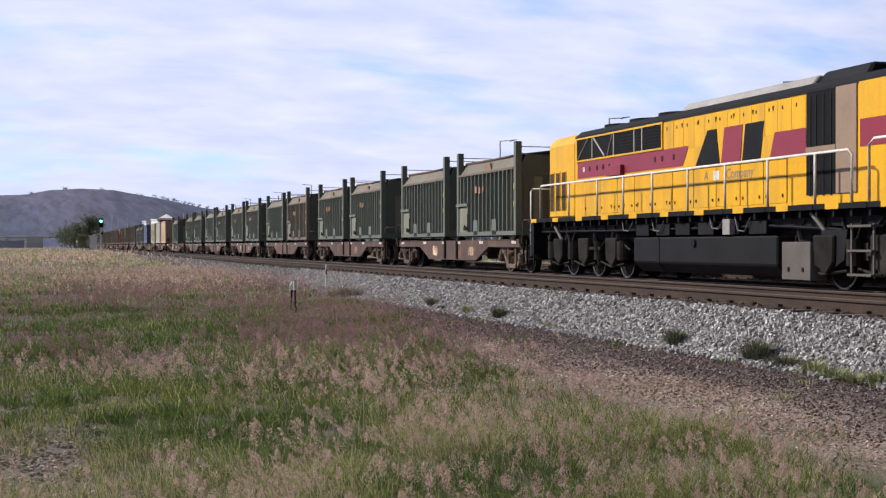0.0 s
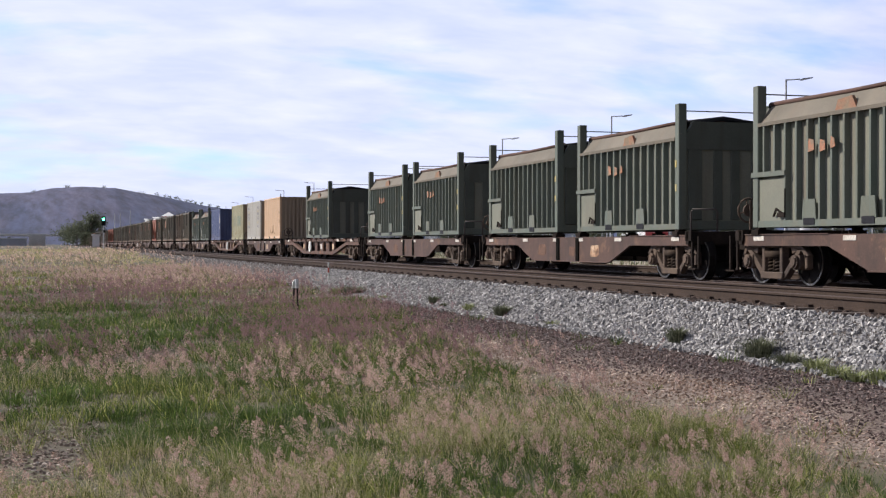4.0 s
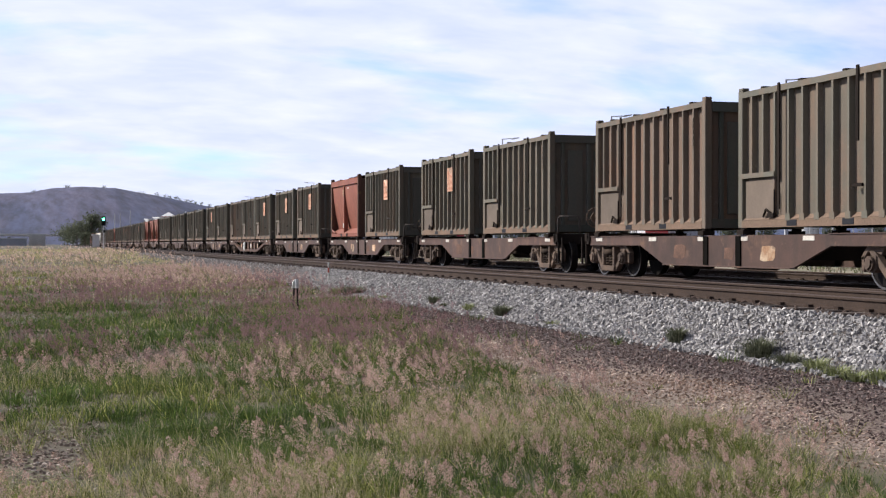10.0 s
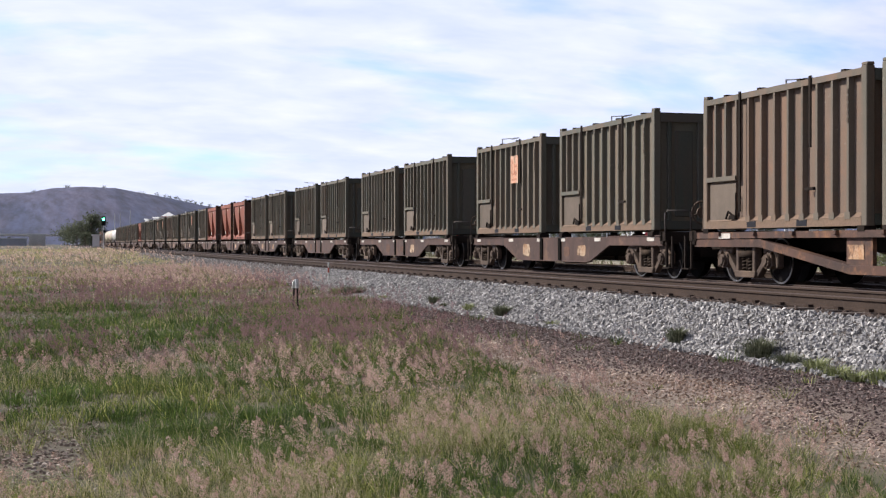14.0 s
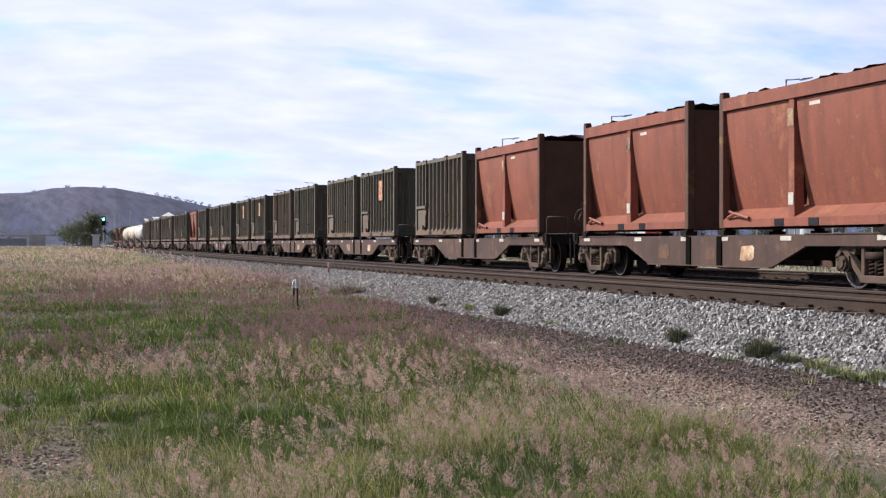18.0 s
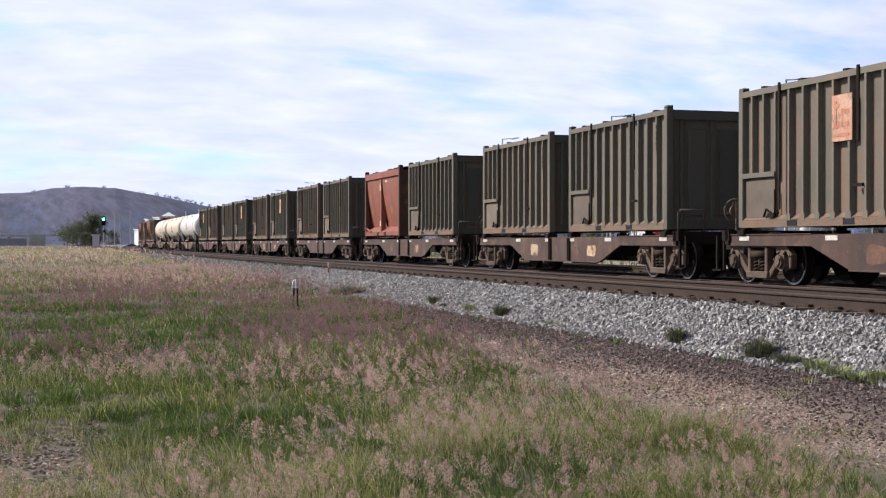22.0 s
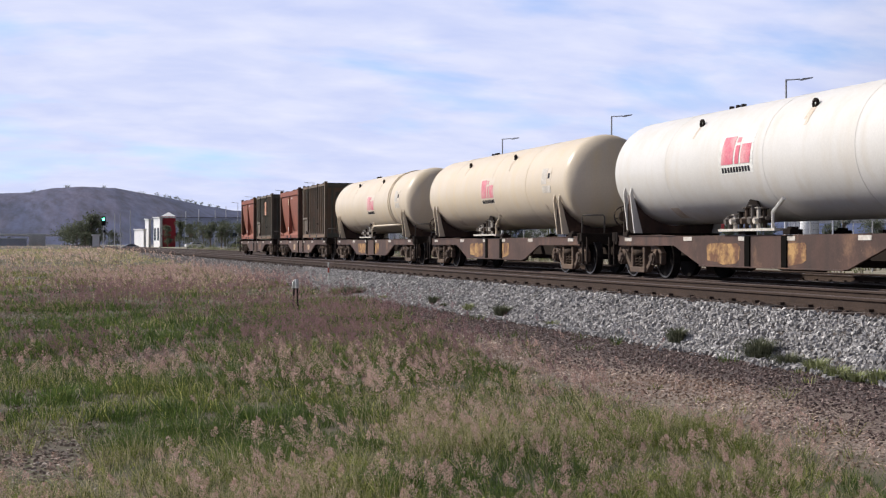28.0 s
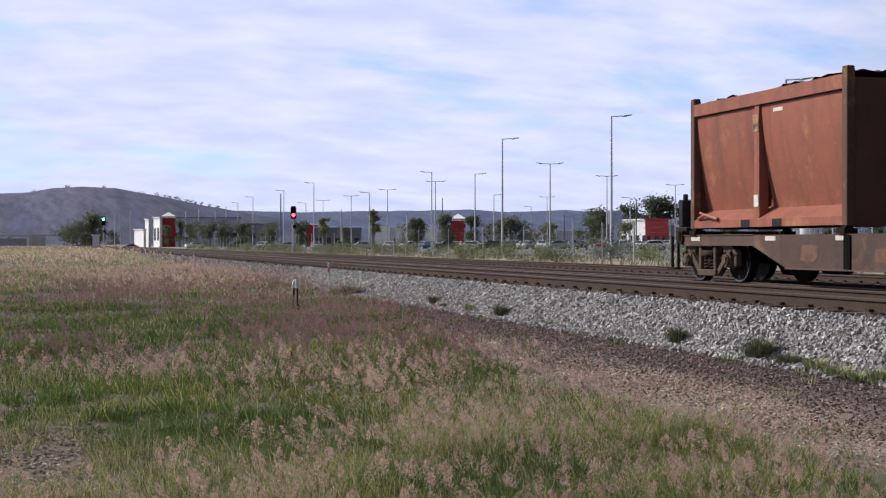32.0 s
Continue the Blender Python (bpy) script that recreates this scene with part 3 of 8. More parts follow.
def add_ends(w, half, reach, rail_side=-1):
    """Head stocks, couplers, hoses, a shunter's handrail and a hand brake."""
    for s in (-1, 1):
        b = Build().box(0, s * half, 0.94, 2.5, 0.14, 0.30)
        b.box(0, s * (half - 0.4), 0.9, 0.6, 0.8, 0.3)
        part("headstock", b, M["wagon_dark"], w, bevel=0.01)
        b = Build().box(0, s * (half + 0.25), 0.84, 0.16, 0.5, 0.2)
        b.prism([(-0.17, s * (half + 0.42)), (0.16, s * (half + 0.42)), (0.2, s * reach), (-0.05, s * (reach - 0.08)), (-0.21, s * (reach + 0.06))], 0.68, 1.0, "z")
        part("coupler", b, M["wagon_dark"], w)
        b = Build()
        b.tube([(0.35, s * half, 0.8), (0.38, s * (half + 0.25), 0.62), (0.34, s * (half + 0.5), 0.42), (0.28, s * reach, 0.50)], 0.028, 6)
        part("brake_hose", b, M["ink"], w, smooth=True)
        for sx in (-1, 1):
            b = Build()
            b.box(sx * 1.17, s * (half + 0.05), 0.98, 0.16, 0.3, 0.22)
            b.box(sx * 1.2, s * (half + 0.18), 0.6, 0.05, 0.05, 0.75)
            b.box(sx * 1.2, s * (half + 0.48), 0.6, 0.05, 0.05, 0.75)
            b.box(sx * 1.2, s * (half + 0.33), 0.25, 0.22, 0.36, 0.03)
            part("step", b, M["wagon_dark"], w)
    b = Build()
    y = -half
    b.tube([(-1.15, y, 1.05), (-1.15, y, 1.52), (-1.13, y - 0.04, 1.58), (-0.55, y - 0.04, 1.58), (-0.5, y, 1.52), (-0.5, y, 1.05)], 0.024, 6)
    part("handrail", b, M["pale_box"], w, smooth=True)
    b = Build()
    hx_ = -0.98
    b.tube([(hx_, half + 0.05, 1.0), (hx_, half + 0.05, 1.7)], 0.03, 6)
    ring = [(hx_ + 0.25 * math.cos(k * math.tau / 16), half + 0.12, 1.5 + 0.25 * math.sin(k * math.tau / 16)) for k in range(17)]
    b.tube(ring, 0.022, 5)
    b.tube([(hx_, half + 0.10, 1.5), (hx_, half + 0.14, 1.5)], 0.13, 12)
    for k in range(4):
        a = k * math.tau / 4 + 0.3
        b.tube([(hx_, half + 0.12, 1.5), (hx_ + 0.25 * math.cos(a), half + 0.12, 1.5 + 0.25 * math.sin(a))], 0.016, 5)
    part("hand_brake", b, M["bogie"], w)


def belly_wagon(style=0):
    """Container wagon with a deep belly girder; it carries two boxes."""
    w = thing("container_wagon", "rusty brown two-box container wagon with deep belly girder on the rails", "railway wagon", group="wagons of the freight train")
    half = 7.28
    for s in (-1, 1):
        b = Build()
        b.prism([(-4.1, 0.985), (-4.1, 0.76), (-2.85, 0.34), (2.85, 0.34), (4.1, 0.76), (4.1, 0.985)], s * 1.14, s * 1.20, "x")
        part("side_girder", b, M["wagon_brown"], w)
        part("bottom_flange", Build().box(s * 1.17, 0, 0.327, 0.15, 5.6, 0.025), M["wagon_brown"], w)
        for t in (-1, 1):
            b = Build().box(s * 1.16, t * 5.68, 0.875, 0.08, 3.16, 0.22)
            b.box(s * 1.12, t * 5.68, 0.995, 0.2, 3.2, 0.02)
            part("side_sill", b, M["wagon_brown"], w)
            # Raised dark plate drawn in place of a shaded gap in the girder.
            part("web_rib", Build().box(s * 1.18, t * 0.72, 0.655, 0.10, 0.20, 0.62), M["gap_shade_black"], w)
        for y in (-3.4, -0.9, 0.9, 3.4, -6.6, 6.6):
            b = Build().box(s * 1.206, y, 0.915, 0.012, 0.40, 0.09)
            part("reflector", b, M["reflector"], w, "off-white reflector plate")
        for y, k, ww, hh, zz in ((-2.3 + 0.4 * style, "patch_orange", 0.6, 0.32, 0.62), (-1.2 + 0.9 * style, "patch_rust", 0.45, 0.28, 0.60), (2.0, "patch_rust" if style else "patch_orange", 0.6, 0.34, 0.62)):
            if style == 3:
                k, ww, hh = "patch_ochre", 0.95, 0.46
            if s < 0 and (style != 2 or k == "patch_rust"):
                r = random.Random(int(y * 10) + style)
                pts = [(y + ww * 0.5 * sy_ * r.uniform(0.8, 1.1), zz + hh * 0.5 * sz_ * r.uniform(0.8, 1.1)) for sy_, sz_ in ((1, 0.6), (0.8, 1), (-0.7, 1), (-1, 0.7), (-1, -0.6), (-0.6, -1), (0.6, -1), (1, -0.8))]
                part("marking_patch", Build().prism(pts, s * 1.204, s * 1.195, "x"), M[k], w, "faded rusty paint patch")
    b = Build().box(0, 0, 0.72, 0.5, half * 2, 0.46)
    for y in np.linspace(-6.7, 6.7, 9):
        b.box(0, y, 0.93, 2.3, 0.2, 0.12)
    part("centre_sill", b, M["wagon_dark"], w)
    for c in (-3.775, 3.775):
        for e in (-2.9, 2.9):
            for s in (-1, 1):
                b = Build().box(s * 1.12, c + e, 1.04, 0.28, 0.26, 0.10)
                b.box(s * 1.12, c + e, 1.11, 0.16, 0.16, 0.06)
                part("twist_lock", b, M["wagon_dark"], w)
    b = Build()
    b.tube([(-0.6, -1.2, 0.42), (-0.6, 0.4, 0.42)], 0.16, 12)
    b.tube([(-0.75, 1.4, 0.42), (-0.75, 2.1, 0.42)], 0.19, 12)
    b.tube([(0, -6, 0.5), (0, 6, 0.5)], 0.03, 6)
    part("brake_gear", b, M["wagon_dark"], w)
    add_ends(w, half, 8.42)
    for y in (-6.2, 6.2):
        add_bogie(w, y)
    return w


def skeleton_wagon(wheel_y):
    """Longer open-frame wagon with cranked side rails, three box places."""
    w = thing("skeletal_wagon", "rusty brown three-box skeletal wagon with cranked side rails", "railway wagon", group="wagons of the freight train")
    half = 10.0
    for s in (-1, 1):
        b = Build()
        ys = [(-half, 0.90), (-7.2, 0.90), (-4.0, 0.42), (4.0, 0.42), (7.2, 0.90), (half, 0.90)]
        for (y0, z0), (y1, z1) in zip(ys[:-1], ys[1:]):
            b.prism([(y0, z0), (y1, z1), (y1, z1 - 0.16), (y0, z0 - 0.16)], s * 1.04, s * 1.22, "x")
        part("lower_rail", b, M["wagon_rust"], w)
        b = Build().box(s * 1.12, 0, 0.985, 0.22, half * 2, 0.13)
        part("side_sill", b, M["wagon_rust"], w)
        for y0, y1 in ((-4.2, -3.6), (-2.9, -2.1), (-1.4, -0.5), (0.2, 0.9), (1.8, 2.6), (3.4, 4.2)):
            part("web_plate", Build().box(s * 1.12, (y0 + y1) / 2, 0.66, 0.08, y1 - y0, 0.52), M["wagon_rust"], w)
        for y in np.linspace(-8.8, 8.8, 13):
            part("bracket", Build().prism([(s * 1.04, 0.92), (s * 1.3, 0.98), (s * 1.3, 1.05), (s * 1.04, 1.05)], y - 0.05, y + 0.05, "y"), M["wagon_rust"], w)
        for y, k in ((-8.4, "reflector"), (8.6, "reflector"), (-5.4, "reflector"), (-0.9, "reflector"), (-3.9, "patch_orange"), (3.9, "patch_orange"), (2.5 if wheel_y < 0 else -2.5, "patch_rust")):
            z = 0.97 if abs(y) > 5 else 0.66
            part("marking_panel", Build().box(s * 1.24 if abs(y) > 5 else s * 1.165, y, z, 0.012, 0.5, 0.11 if abs(y) > 5 else 0.26), M[k], w)
        b = Build()
        disc(b, s * 1.2, s * 1.26, wheel_y, 0.64, 0.3, 24)
        disc(b, s * 1.26, s * 1.28, wheel_y, 0.64, 0.09, 12)
        part("hand_wheel", b, M["white_paint"], w, "white hand brake wheel")
    b = Build()
    for y in np.linspace(-9.3, 9.3, 15):
        b.box(0, y, 0.98, 2.24, 0.18, 0.12)
    b.box(0, 0, 0.80, 0.36, half * 2, 0.30)
    b.tube([(-0.6, -1.6, 0.6), (-0.6, 0.2, 0.6)], 0.2, 12)
    part("underframe", b, M["wagon_dark"], w)
    for c in (-6.55, 0, 6.55):
        for e in (-2.9, 2.9):
            for s in (-1, 1):
                part("twist_lock", Build().box(s * 1.12, c + e, 1.08, 0.24, 0.22, 0.10), M["wagon_dark"], w)
    add_ends(w, half, 11.0)
    for y in (-7.9, 7.9):
        add_bogie(w, y)
    return w


# ---- the train: boxes and tanks ----
def corner_posts(box, length, h, material, size=0.16, cap=0.0, hb=HB):
    for sy in (-1, 1):
        for sx in (-1, 1):
            b = Build().box(sx * (hb - size / 2), sy * (length / 2 - size / 2), h / 2, size, size, h)
            if cap:
                b.box(sx * (hb - size / 2), sy * (length / 2 - size / 2), h + cap / 2, size - 0.02, size + 0.015, cap)
            part("corner_post", b, material, box, bevel=0.012)


def hatch_parts(box, y, h, m_panel, m_bar, x):
    part("hatch_panel", Build().box(x + 0.03, y, 0.12 + 0.42, 0.05, 1.12, 0.84), m_panel, box, "pale worn hatch panel")
    part("hatch_bar", Build().box(x - 0.015, y, 1.06, 0.09, 1.28, 0.10), m_bar, box)
    b = Build()
    b.tube([(x - 0.03, y - 0.55, 0.25), (x - 0.06, y - 0.35, 0.36), (x - 0.03, y - 0.2, 0.22)], 0.025, 5)
    b.tube([(x - 0.03, y - 0.62, 0.75), (x - 0.03, y - 0.62, 0.2)], 0.018, 5)
    b.box(x - 0.03, y - 0.5, 0.24, 0.06, 0.24, 0.09)
    part("latch", b, M["wagon_dark"], box)


def logo_square(box, z=1.95):
    """Worn square emblem on a flat plate over two bays, with darker strokes."""
    x = -HB - 0.004
    p = part("logo_panel", Build().box(x, -0.74, z, 0.014, 0.64, 0.84), M["logo_orange"], box, "faded orange square emblem")
    x -= 0.010
    b = Build().box(x, -0.54, z + 0.06, 0.006, 0.07, 0.50).box(x, -0.61, z + 0.22, 0.006, 0.09, 0.07).box(x, -0.61, z - 0.15, 0.006, 0.09, 0.07)
    b.box(x, -0.75, z + 0.0, 0.006, 0.07, 0.34).box(x, -0.90, z + 0.10, 0.006, 0.14, 0.08).box(x, -0.90, z - 0.12, 0.006, 0.14, 0.08).box(x, -0.74, z - 0.31, 0.006, 0.46, 0.06)
    part("emblem", b, M["logo_dark"], p)


def ribbed_box(material, logo=False, label="", panels=None):
    L, H = 6.1, 2.78
    box = thing("bulk_container", label, "freight container", group="bulk containers of the train")
    b = Build().box(0, 0, H / 2 + 0.03, 2.21, L - 0.24, H - 0.1)
    part("body", b, panels or material, box)
    for y in np.linspace(-L / 2 + 1.0, L / 2 - 1.0, 4):
        part("rib", Build().box(HB - 0.05, y, H / 2, 0.09, 0.10, H - 0.2), material, box)
    corner_posts(box, L, H + 0.04, material, 0.17, 0.06)
    for s in (-1, 1):
        part("top_rail", Build().box(s * (HB - 0.05), 0, H - 0.05, 0.10, L - 0.32, 0.12), material, box)
        b = Build().box(s * (HB - 0.05), 0, 0.08, 0.11, L - 0.32, 0.15)
        b.prism([(s * HB, 0.16), (s * (HB - 0.15), 0.27), (s * (HB - 0.15), 0.12)], -L / 2 + 0.2, L / 2 - 0.2, "y")
        part("bottom_rail", b, M["patch_mud"], box)
        for y in (-0.95, 0.95):
            part("fork_pocket", Build().box(s * (HB + 0.006), y, 0.085, 0.01, 0.36, 0.12), M["ink"], box)
    ribs = [2.52, 2.07, 1.62, 1.11, 0.60, 0.09, -0.42, -0.93, -1.44, -1.95, -2.46]
    for i, y in enumerate(ribs):
        low = 1.06 if i < 3 else 0.2
        b = Build().prism([(-HB + 0.005, y - 0.032), (-HB + 0.005, y + 0.032), (-HB + 0.15, y + 0.06), (-HB + 0.15, y - 0.05)], low, H - 0.1, "z")
        if i > 2:
            b.prism([(-HB - 0.015, y - 0.1), (-HB - 0.015, y + 0.07), (-HB + 0.10, y + 0.11), (-HB + 0.10, y - 0.11)], 0.13, 0.26, "z")
        part("rib", b, material, box)
    hatch_parts(box, 2.24, H, M["panel_light"], material, -HB + 0.04)
    for y, z0, z1 in ((1.42, 0.35, H + 0.05), (-1.25, 1.5, H + 0.06)):
        part("roof_strap", Build().box(-HB - 0.012, y, (z0 + z1) / 2, 0.03, 0.07, z1 - z0), M["wagon_dark"], box)
    part("side_clip", Build().box(-HB - 0.01, -1.25, 0.72, 0.05, 0.3, 0.06), M["wagon_dark"], box)
    b = Build().box(0, 0, H - 0.01, 2.2, L - 0.3, 0.05)
    for y in (-2.2, -0.7, 0.8, 2.2):
        b.box(0, y, H + 0.03, 2.3, 0.12, 0.07)
    part("lid", b, M["wagon_dark"], box)
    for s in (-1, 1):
        part("end_top_rail", Build().box(0, s * (L / 2 - 0.03), H - 0.12, 2.1, 0.07, 0.2), M["box_end_shaded"], box)
        part("end_sill", Build().box(0, s * (L / 2 - 0.03), 0.12, 2.1, 0.07, 0.2), M["box_end_shaded"], box)
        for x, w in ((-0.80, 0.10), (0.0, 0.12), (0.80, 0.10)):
            part("end_post", Build().box(x, s * (L / 2 - 0.075), H / 2, w, 0.09, H - 0.42), M["box_end_shaded"], box, bevel=0.012)
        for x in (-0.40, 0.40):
            part("end_panel", Build().box(x, s * (L / 2 - 0.105), H / 2 - 0.05, 0.46, 0.05, H - 0.75), M["box_end_shaded"], box, bevel=0.015)
    for k in range(5):
        part("number_bar", Build().box(-HB - 0.006, -2.46, 2.42 - k * 0.13, 0.012, 0.05, 0.085), M["panel_light"], box)
    if logo:
        logo_square(box)
    return box


def tall_box(material, mark=True):
    """Bulk container with posts above its roof and a sloping cover."""
    L, H, E = 6.08, 2.06, 2.86
    box = thing("bulk_container", "dark green ribbed bulk container with tall corner posts", "freight container", group="bulk containers of the train")
    b = Build().box(0, 0, H / 2 + 0.02, 2.22, L - 0.1, H)
    part("body", b, M["box_faded"] if material is M["box_green_clean"] else M["box_brown"], box)
    corner_posts(box, L, E, material, 0.20)
    for s in (-1, 1):
        b = Build().prism([(s * (HB - 0.02), H - 0.02), (s * (HB - 0.30), H + 0.40), (s * (HB - 0.36), H + 0.40), (s * (HB - 0.12), H - 0.02)], -L / 2 + 0.2, L / 2 - 0.2, "y")
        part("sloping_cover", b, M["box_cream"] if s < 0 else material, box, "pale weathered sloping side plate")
        part("bottom_rail", Build().box(s * (HB - 0.06), 0, 0.07, 0.10, L - 0.4, 0.13), material, box)
        for y in (-0.95, 0.95):
            part("fork_pocket", Build().box(s * (HB - 0.002), y, 0.10, 0.012, 0.38, 0.13), M["ink"], box)
            part("pocket_plate", Build().prism([(y - 0.24, 0.14), (y + 0.24, 0.14), (y + 0.20, 0.52), (y - 0.20, 0.52)], s * (HB - 0.03), s * (HB + 0.0), "x"), material, box)
    prof = [(-0.92, H + 0.34), (-0.86, H + 0.43), (-0.45, H + 0.49), (0, H + 0.51), (0.45, H + 0.49), (0.86, H + 0.43), (0.92, H + 0.34)]
    part("roof_tarpaulin", Build().prism(prof, -L / 2 + 0.24, L / 2 - 0.24, "y"), M["tarp_brown"], box, "rust-brown tarpaulin roof", smooth=False)
    for s in (-1, 1):
        part("edge_roll", Build().tube([(s * 0.92, -L / 2 + 0.2, H + 0.42), (s * 0.93, 0, H + 0.40), (s * 0.92, L / 2 - 0.2, H + 0.43)], 0.045, 6), M["tarp_brown"], box, smooth=True)
        part("end_roll", Build().tube([(-0.95, s * (L / 2 - 0.2), H + 0.38), (0, s * (L / 2 - 0.2), H + 0.50), (0.95, s * (L / 2 - 0.2), H + 0.38)], 0.06, 6), M["ink"], box, smooth=True)
        part("cross_rod", Build().tube([(-HB + 0.1, s * (L / 2 - 0.1), E - 0.16), (HB - 0.1, s * (L / 2 - 0.1), E - 0.16)], 0.014, 5), M["pale_box"], box)
    n = 14
    for i in range(n):
        y = L / 2 - 0.42 - i * (L - 0.84) / (n - 1)
        low = 1.0 if i < 2 else 0.14
        b = Build().prism([(-HB + 0.0, y - 0.028), (-HB + 0.0, y + 0.028), (-HB + 0.115, y + 0.055), (-HB + 0.115, y - 0.045)], low, H - 0.02, "z")
        part("rib", b, material, box)
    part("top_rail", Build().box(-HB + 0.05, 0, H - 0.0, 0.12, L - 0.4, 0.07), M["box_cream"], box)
    hatch_parts(box, 2.42, H, M["box_faded"], material, -HB + 0.03)
    if mark:
        for dy, w, z0, z1 in ((0.36, 0.22, 1.40, 1.66), (-0.02, 0.20, 1.38, 1.62), (-0.36, 0.16, 1.42, 1.64)):
            part("faded_mark", Build().prism([(0.5 + dy - w / 2, z0 + 0.03), (0.5 + dy + w / 2, z0), (0.5 + dy + w / 2 - 0.03, z1), (0.5 + dy - w / 2 + 0.02, z1 - 0.04)], -HB - 0.012, -HB - 0.002, "x"), M["faded_orange"], box, "faded orange paint mark")
        part("faded_mark", Build().prism([(-0.5, 2.1), (0.2, 2.08), (0.1, 2.3), (-0.35, 2.34)], -1.09, -1.15, "x"), M["faded_rust"], box)
    for y, z in ((-2.9, 1.5), (-2.9, 0.95)):
        part("yellow_tag", Build().box(-HB - 0.006, y, z, 0.01, 0.08, 0.16), M["tag_yellow"], box)
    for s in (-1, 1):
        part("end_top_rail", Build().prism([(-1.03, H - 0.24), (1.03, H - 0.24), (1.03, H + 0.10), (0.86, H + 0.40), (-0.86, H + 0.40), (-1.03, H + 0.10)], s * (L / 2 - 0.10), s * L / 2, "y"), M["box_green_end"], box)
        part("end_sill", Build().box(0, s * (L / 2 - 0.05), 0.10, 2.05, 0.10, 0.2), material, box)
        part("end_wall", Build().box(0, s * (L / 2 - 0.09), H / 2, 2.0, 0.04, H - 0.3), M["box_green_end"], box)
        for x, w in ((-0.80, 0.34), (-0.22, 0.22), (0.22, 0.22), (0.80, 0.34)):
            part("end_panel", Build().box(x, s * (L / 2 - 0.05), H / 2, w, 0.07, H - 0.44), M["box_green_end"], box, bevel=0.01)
    return box


def red_box():
    """Rust-red skip with inward-bowed side panels between posts."""
    L, H = 6.1, 2.78
    box = thing("bulk_container", "rust-red open bulk container with bowed side panels", "freight container", group="bulk containers of the train")
    part("body", Build().box(0, 0, H / 2 - 0.05, 1.62, L - 0.2, H - 0.3), M["box_red"], box)
    for s in (-1, 1):
        for c in (-1, 1):
            y0, y1 = 0.2 + c * 0.13, c * (L / 2 - 0.16)
            vs, fs = [], []
            rows, cols = 12, 8
            for i in range(rows + 1):
                z = 0.30 + (H - 0.62) * i / rows
                q = 1 - i / rows
                for j in range(cols + 1):
                    e = math.sin(math.pi * j / cols)
                    vs.append(Vector((s * (HB - 0.07 - 0.30 * q ** 1.5 + 0.03 * e * math.sin(math.pi * q)), y0 + (y1 - y0) * j / cols, z)))
            for i in range(rows):
                for j in range(cols):
                    a = i * (cols + 1) + j
                    fs.append((a, a + 1, a + cols + 2, a + cols + 1))
            part("bowed_panel", Build().add(vs, fs), M["box_red"], box, smooth=True)
        part("centre_post", Build().prism([(0.09, 0.2), (0.31, 0.2), (0.29, H - 0.2), (0.11, H - 0.2)], s * (HB - 0.24), s * (HB - 0.03), "x"), M["box_red"], box)
        b = Build().box(s * (HB - 0.08), 0, H - 0.17, 0.16, L - 0.3, 0.26)
        part("top_rail", b, M["box_red"], box)
        b = Build().prism([(s * (HB - 0.40), 0.02), (s * (HB - 0.01), 0.02), (s * (HB - 0.01), 0.18), (s * (HB - 0.40), 0.44)], -L / 2 + 0.16, L / 2 - 0.16, "y")
        part("bottom_rail", b, M["box_red"], box)
        for y in (-0.62, 0.62):
            part("fork_pocket", Build().box(s * (HB - 0.006), y, 0.10, 0.012, 0.34, 0.14), M["ink"], box)
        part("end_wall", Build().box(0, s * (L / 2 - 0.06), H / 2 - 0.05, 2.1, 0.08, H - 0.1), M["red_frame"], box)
    corner_posts(box, L, H + 0.06, M["red_frame"], 0.17, 0.04)
    part("tag", Build().box(-HB + 0.02, 0.22, 2.12, 0.01, 0.22, 0.34), M["patch_orange"], box, "orange square tag")
    part("tag", Build().box(-HB + 0.02, 0.2, 0.55, 0.01, 0.18, 0.24), M["reflector"], box, "small white placard")
    part("number_bar", Build().box(-HB + 0.075, -0.55, 2.33, 0.01, 0.36, 0.07), M["reflector"], box)
    b = Build()
    b.tube([(-HB + 0.0, L / 2 - 0.4, 0.22), (-HB - 0.05, L / 2 - 0.8, 0.30), (-HB - 0.02, L / 2 - 1.3, 0.2)], 0.04, 6)
    b.tube([(-HB - 0.02, L / 2 - 0.5, 0.35), (-HB - 0.05, L / 2 - 1.0, 0.24)], 0.03, 6)
    part("latch", b, M["box_red"], box)
    rng = random.Random(5)
    vs, fs, nx, ny = [], [], 7, 26
    for i in range(nx + 1):
        for j in range(ny + 1):
            e = math.sin(math.pi * i / nx) * 0.08 + rng.uniform(-0.03, 0.11)
            vs.append(Vector((-1.1 + 2.2 * i / nx, -L / 2 + 0.15 + (L - 0.3) * j / ny, H - 0.06 + e)))
    for i in range(nx):
        for j in range(ny):
            a = i * (ny + 1) + j
            fs.append((a, a + 1, a + ny + 2, a + ny + 1))
    part("cover", Build().add(vs, fs), M["tarp_brown"], box, "rumpled dark brown cover")
    return box


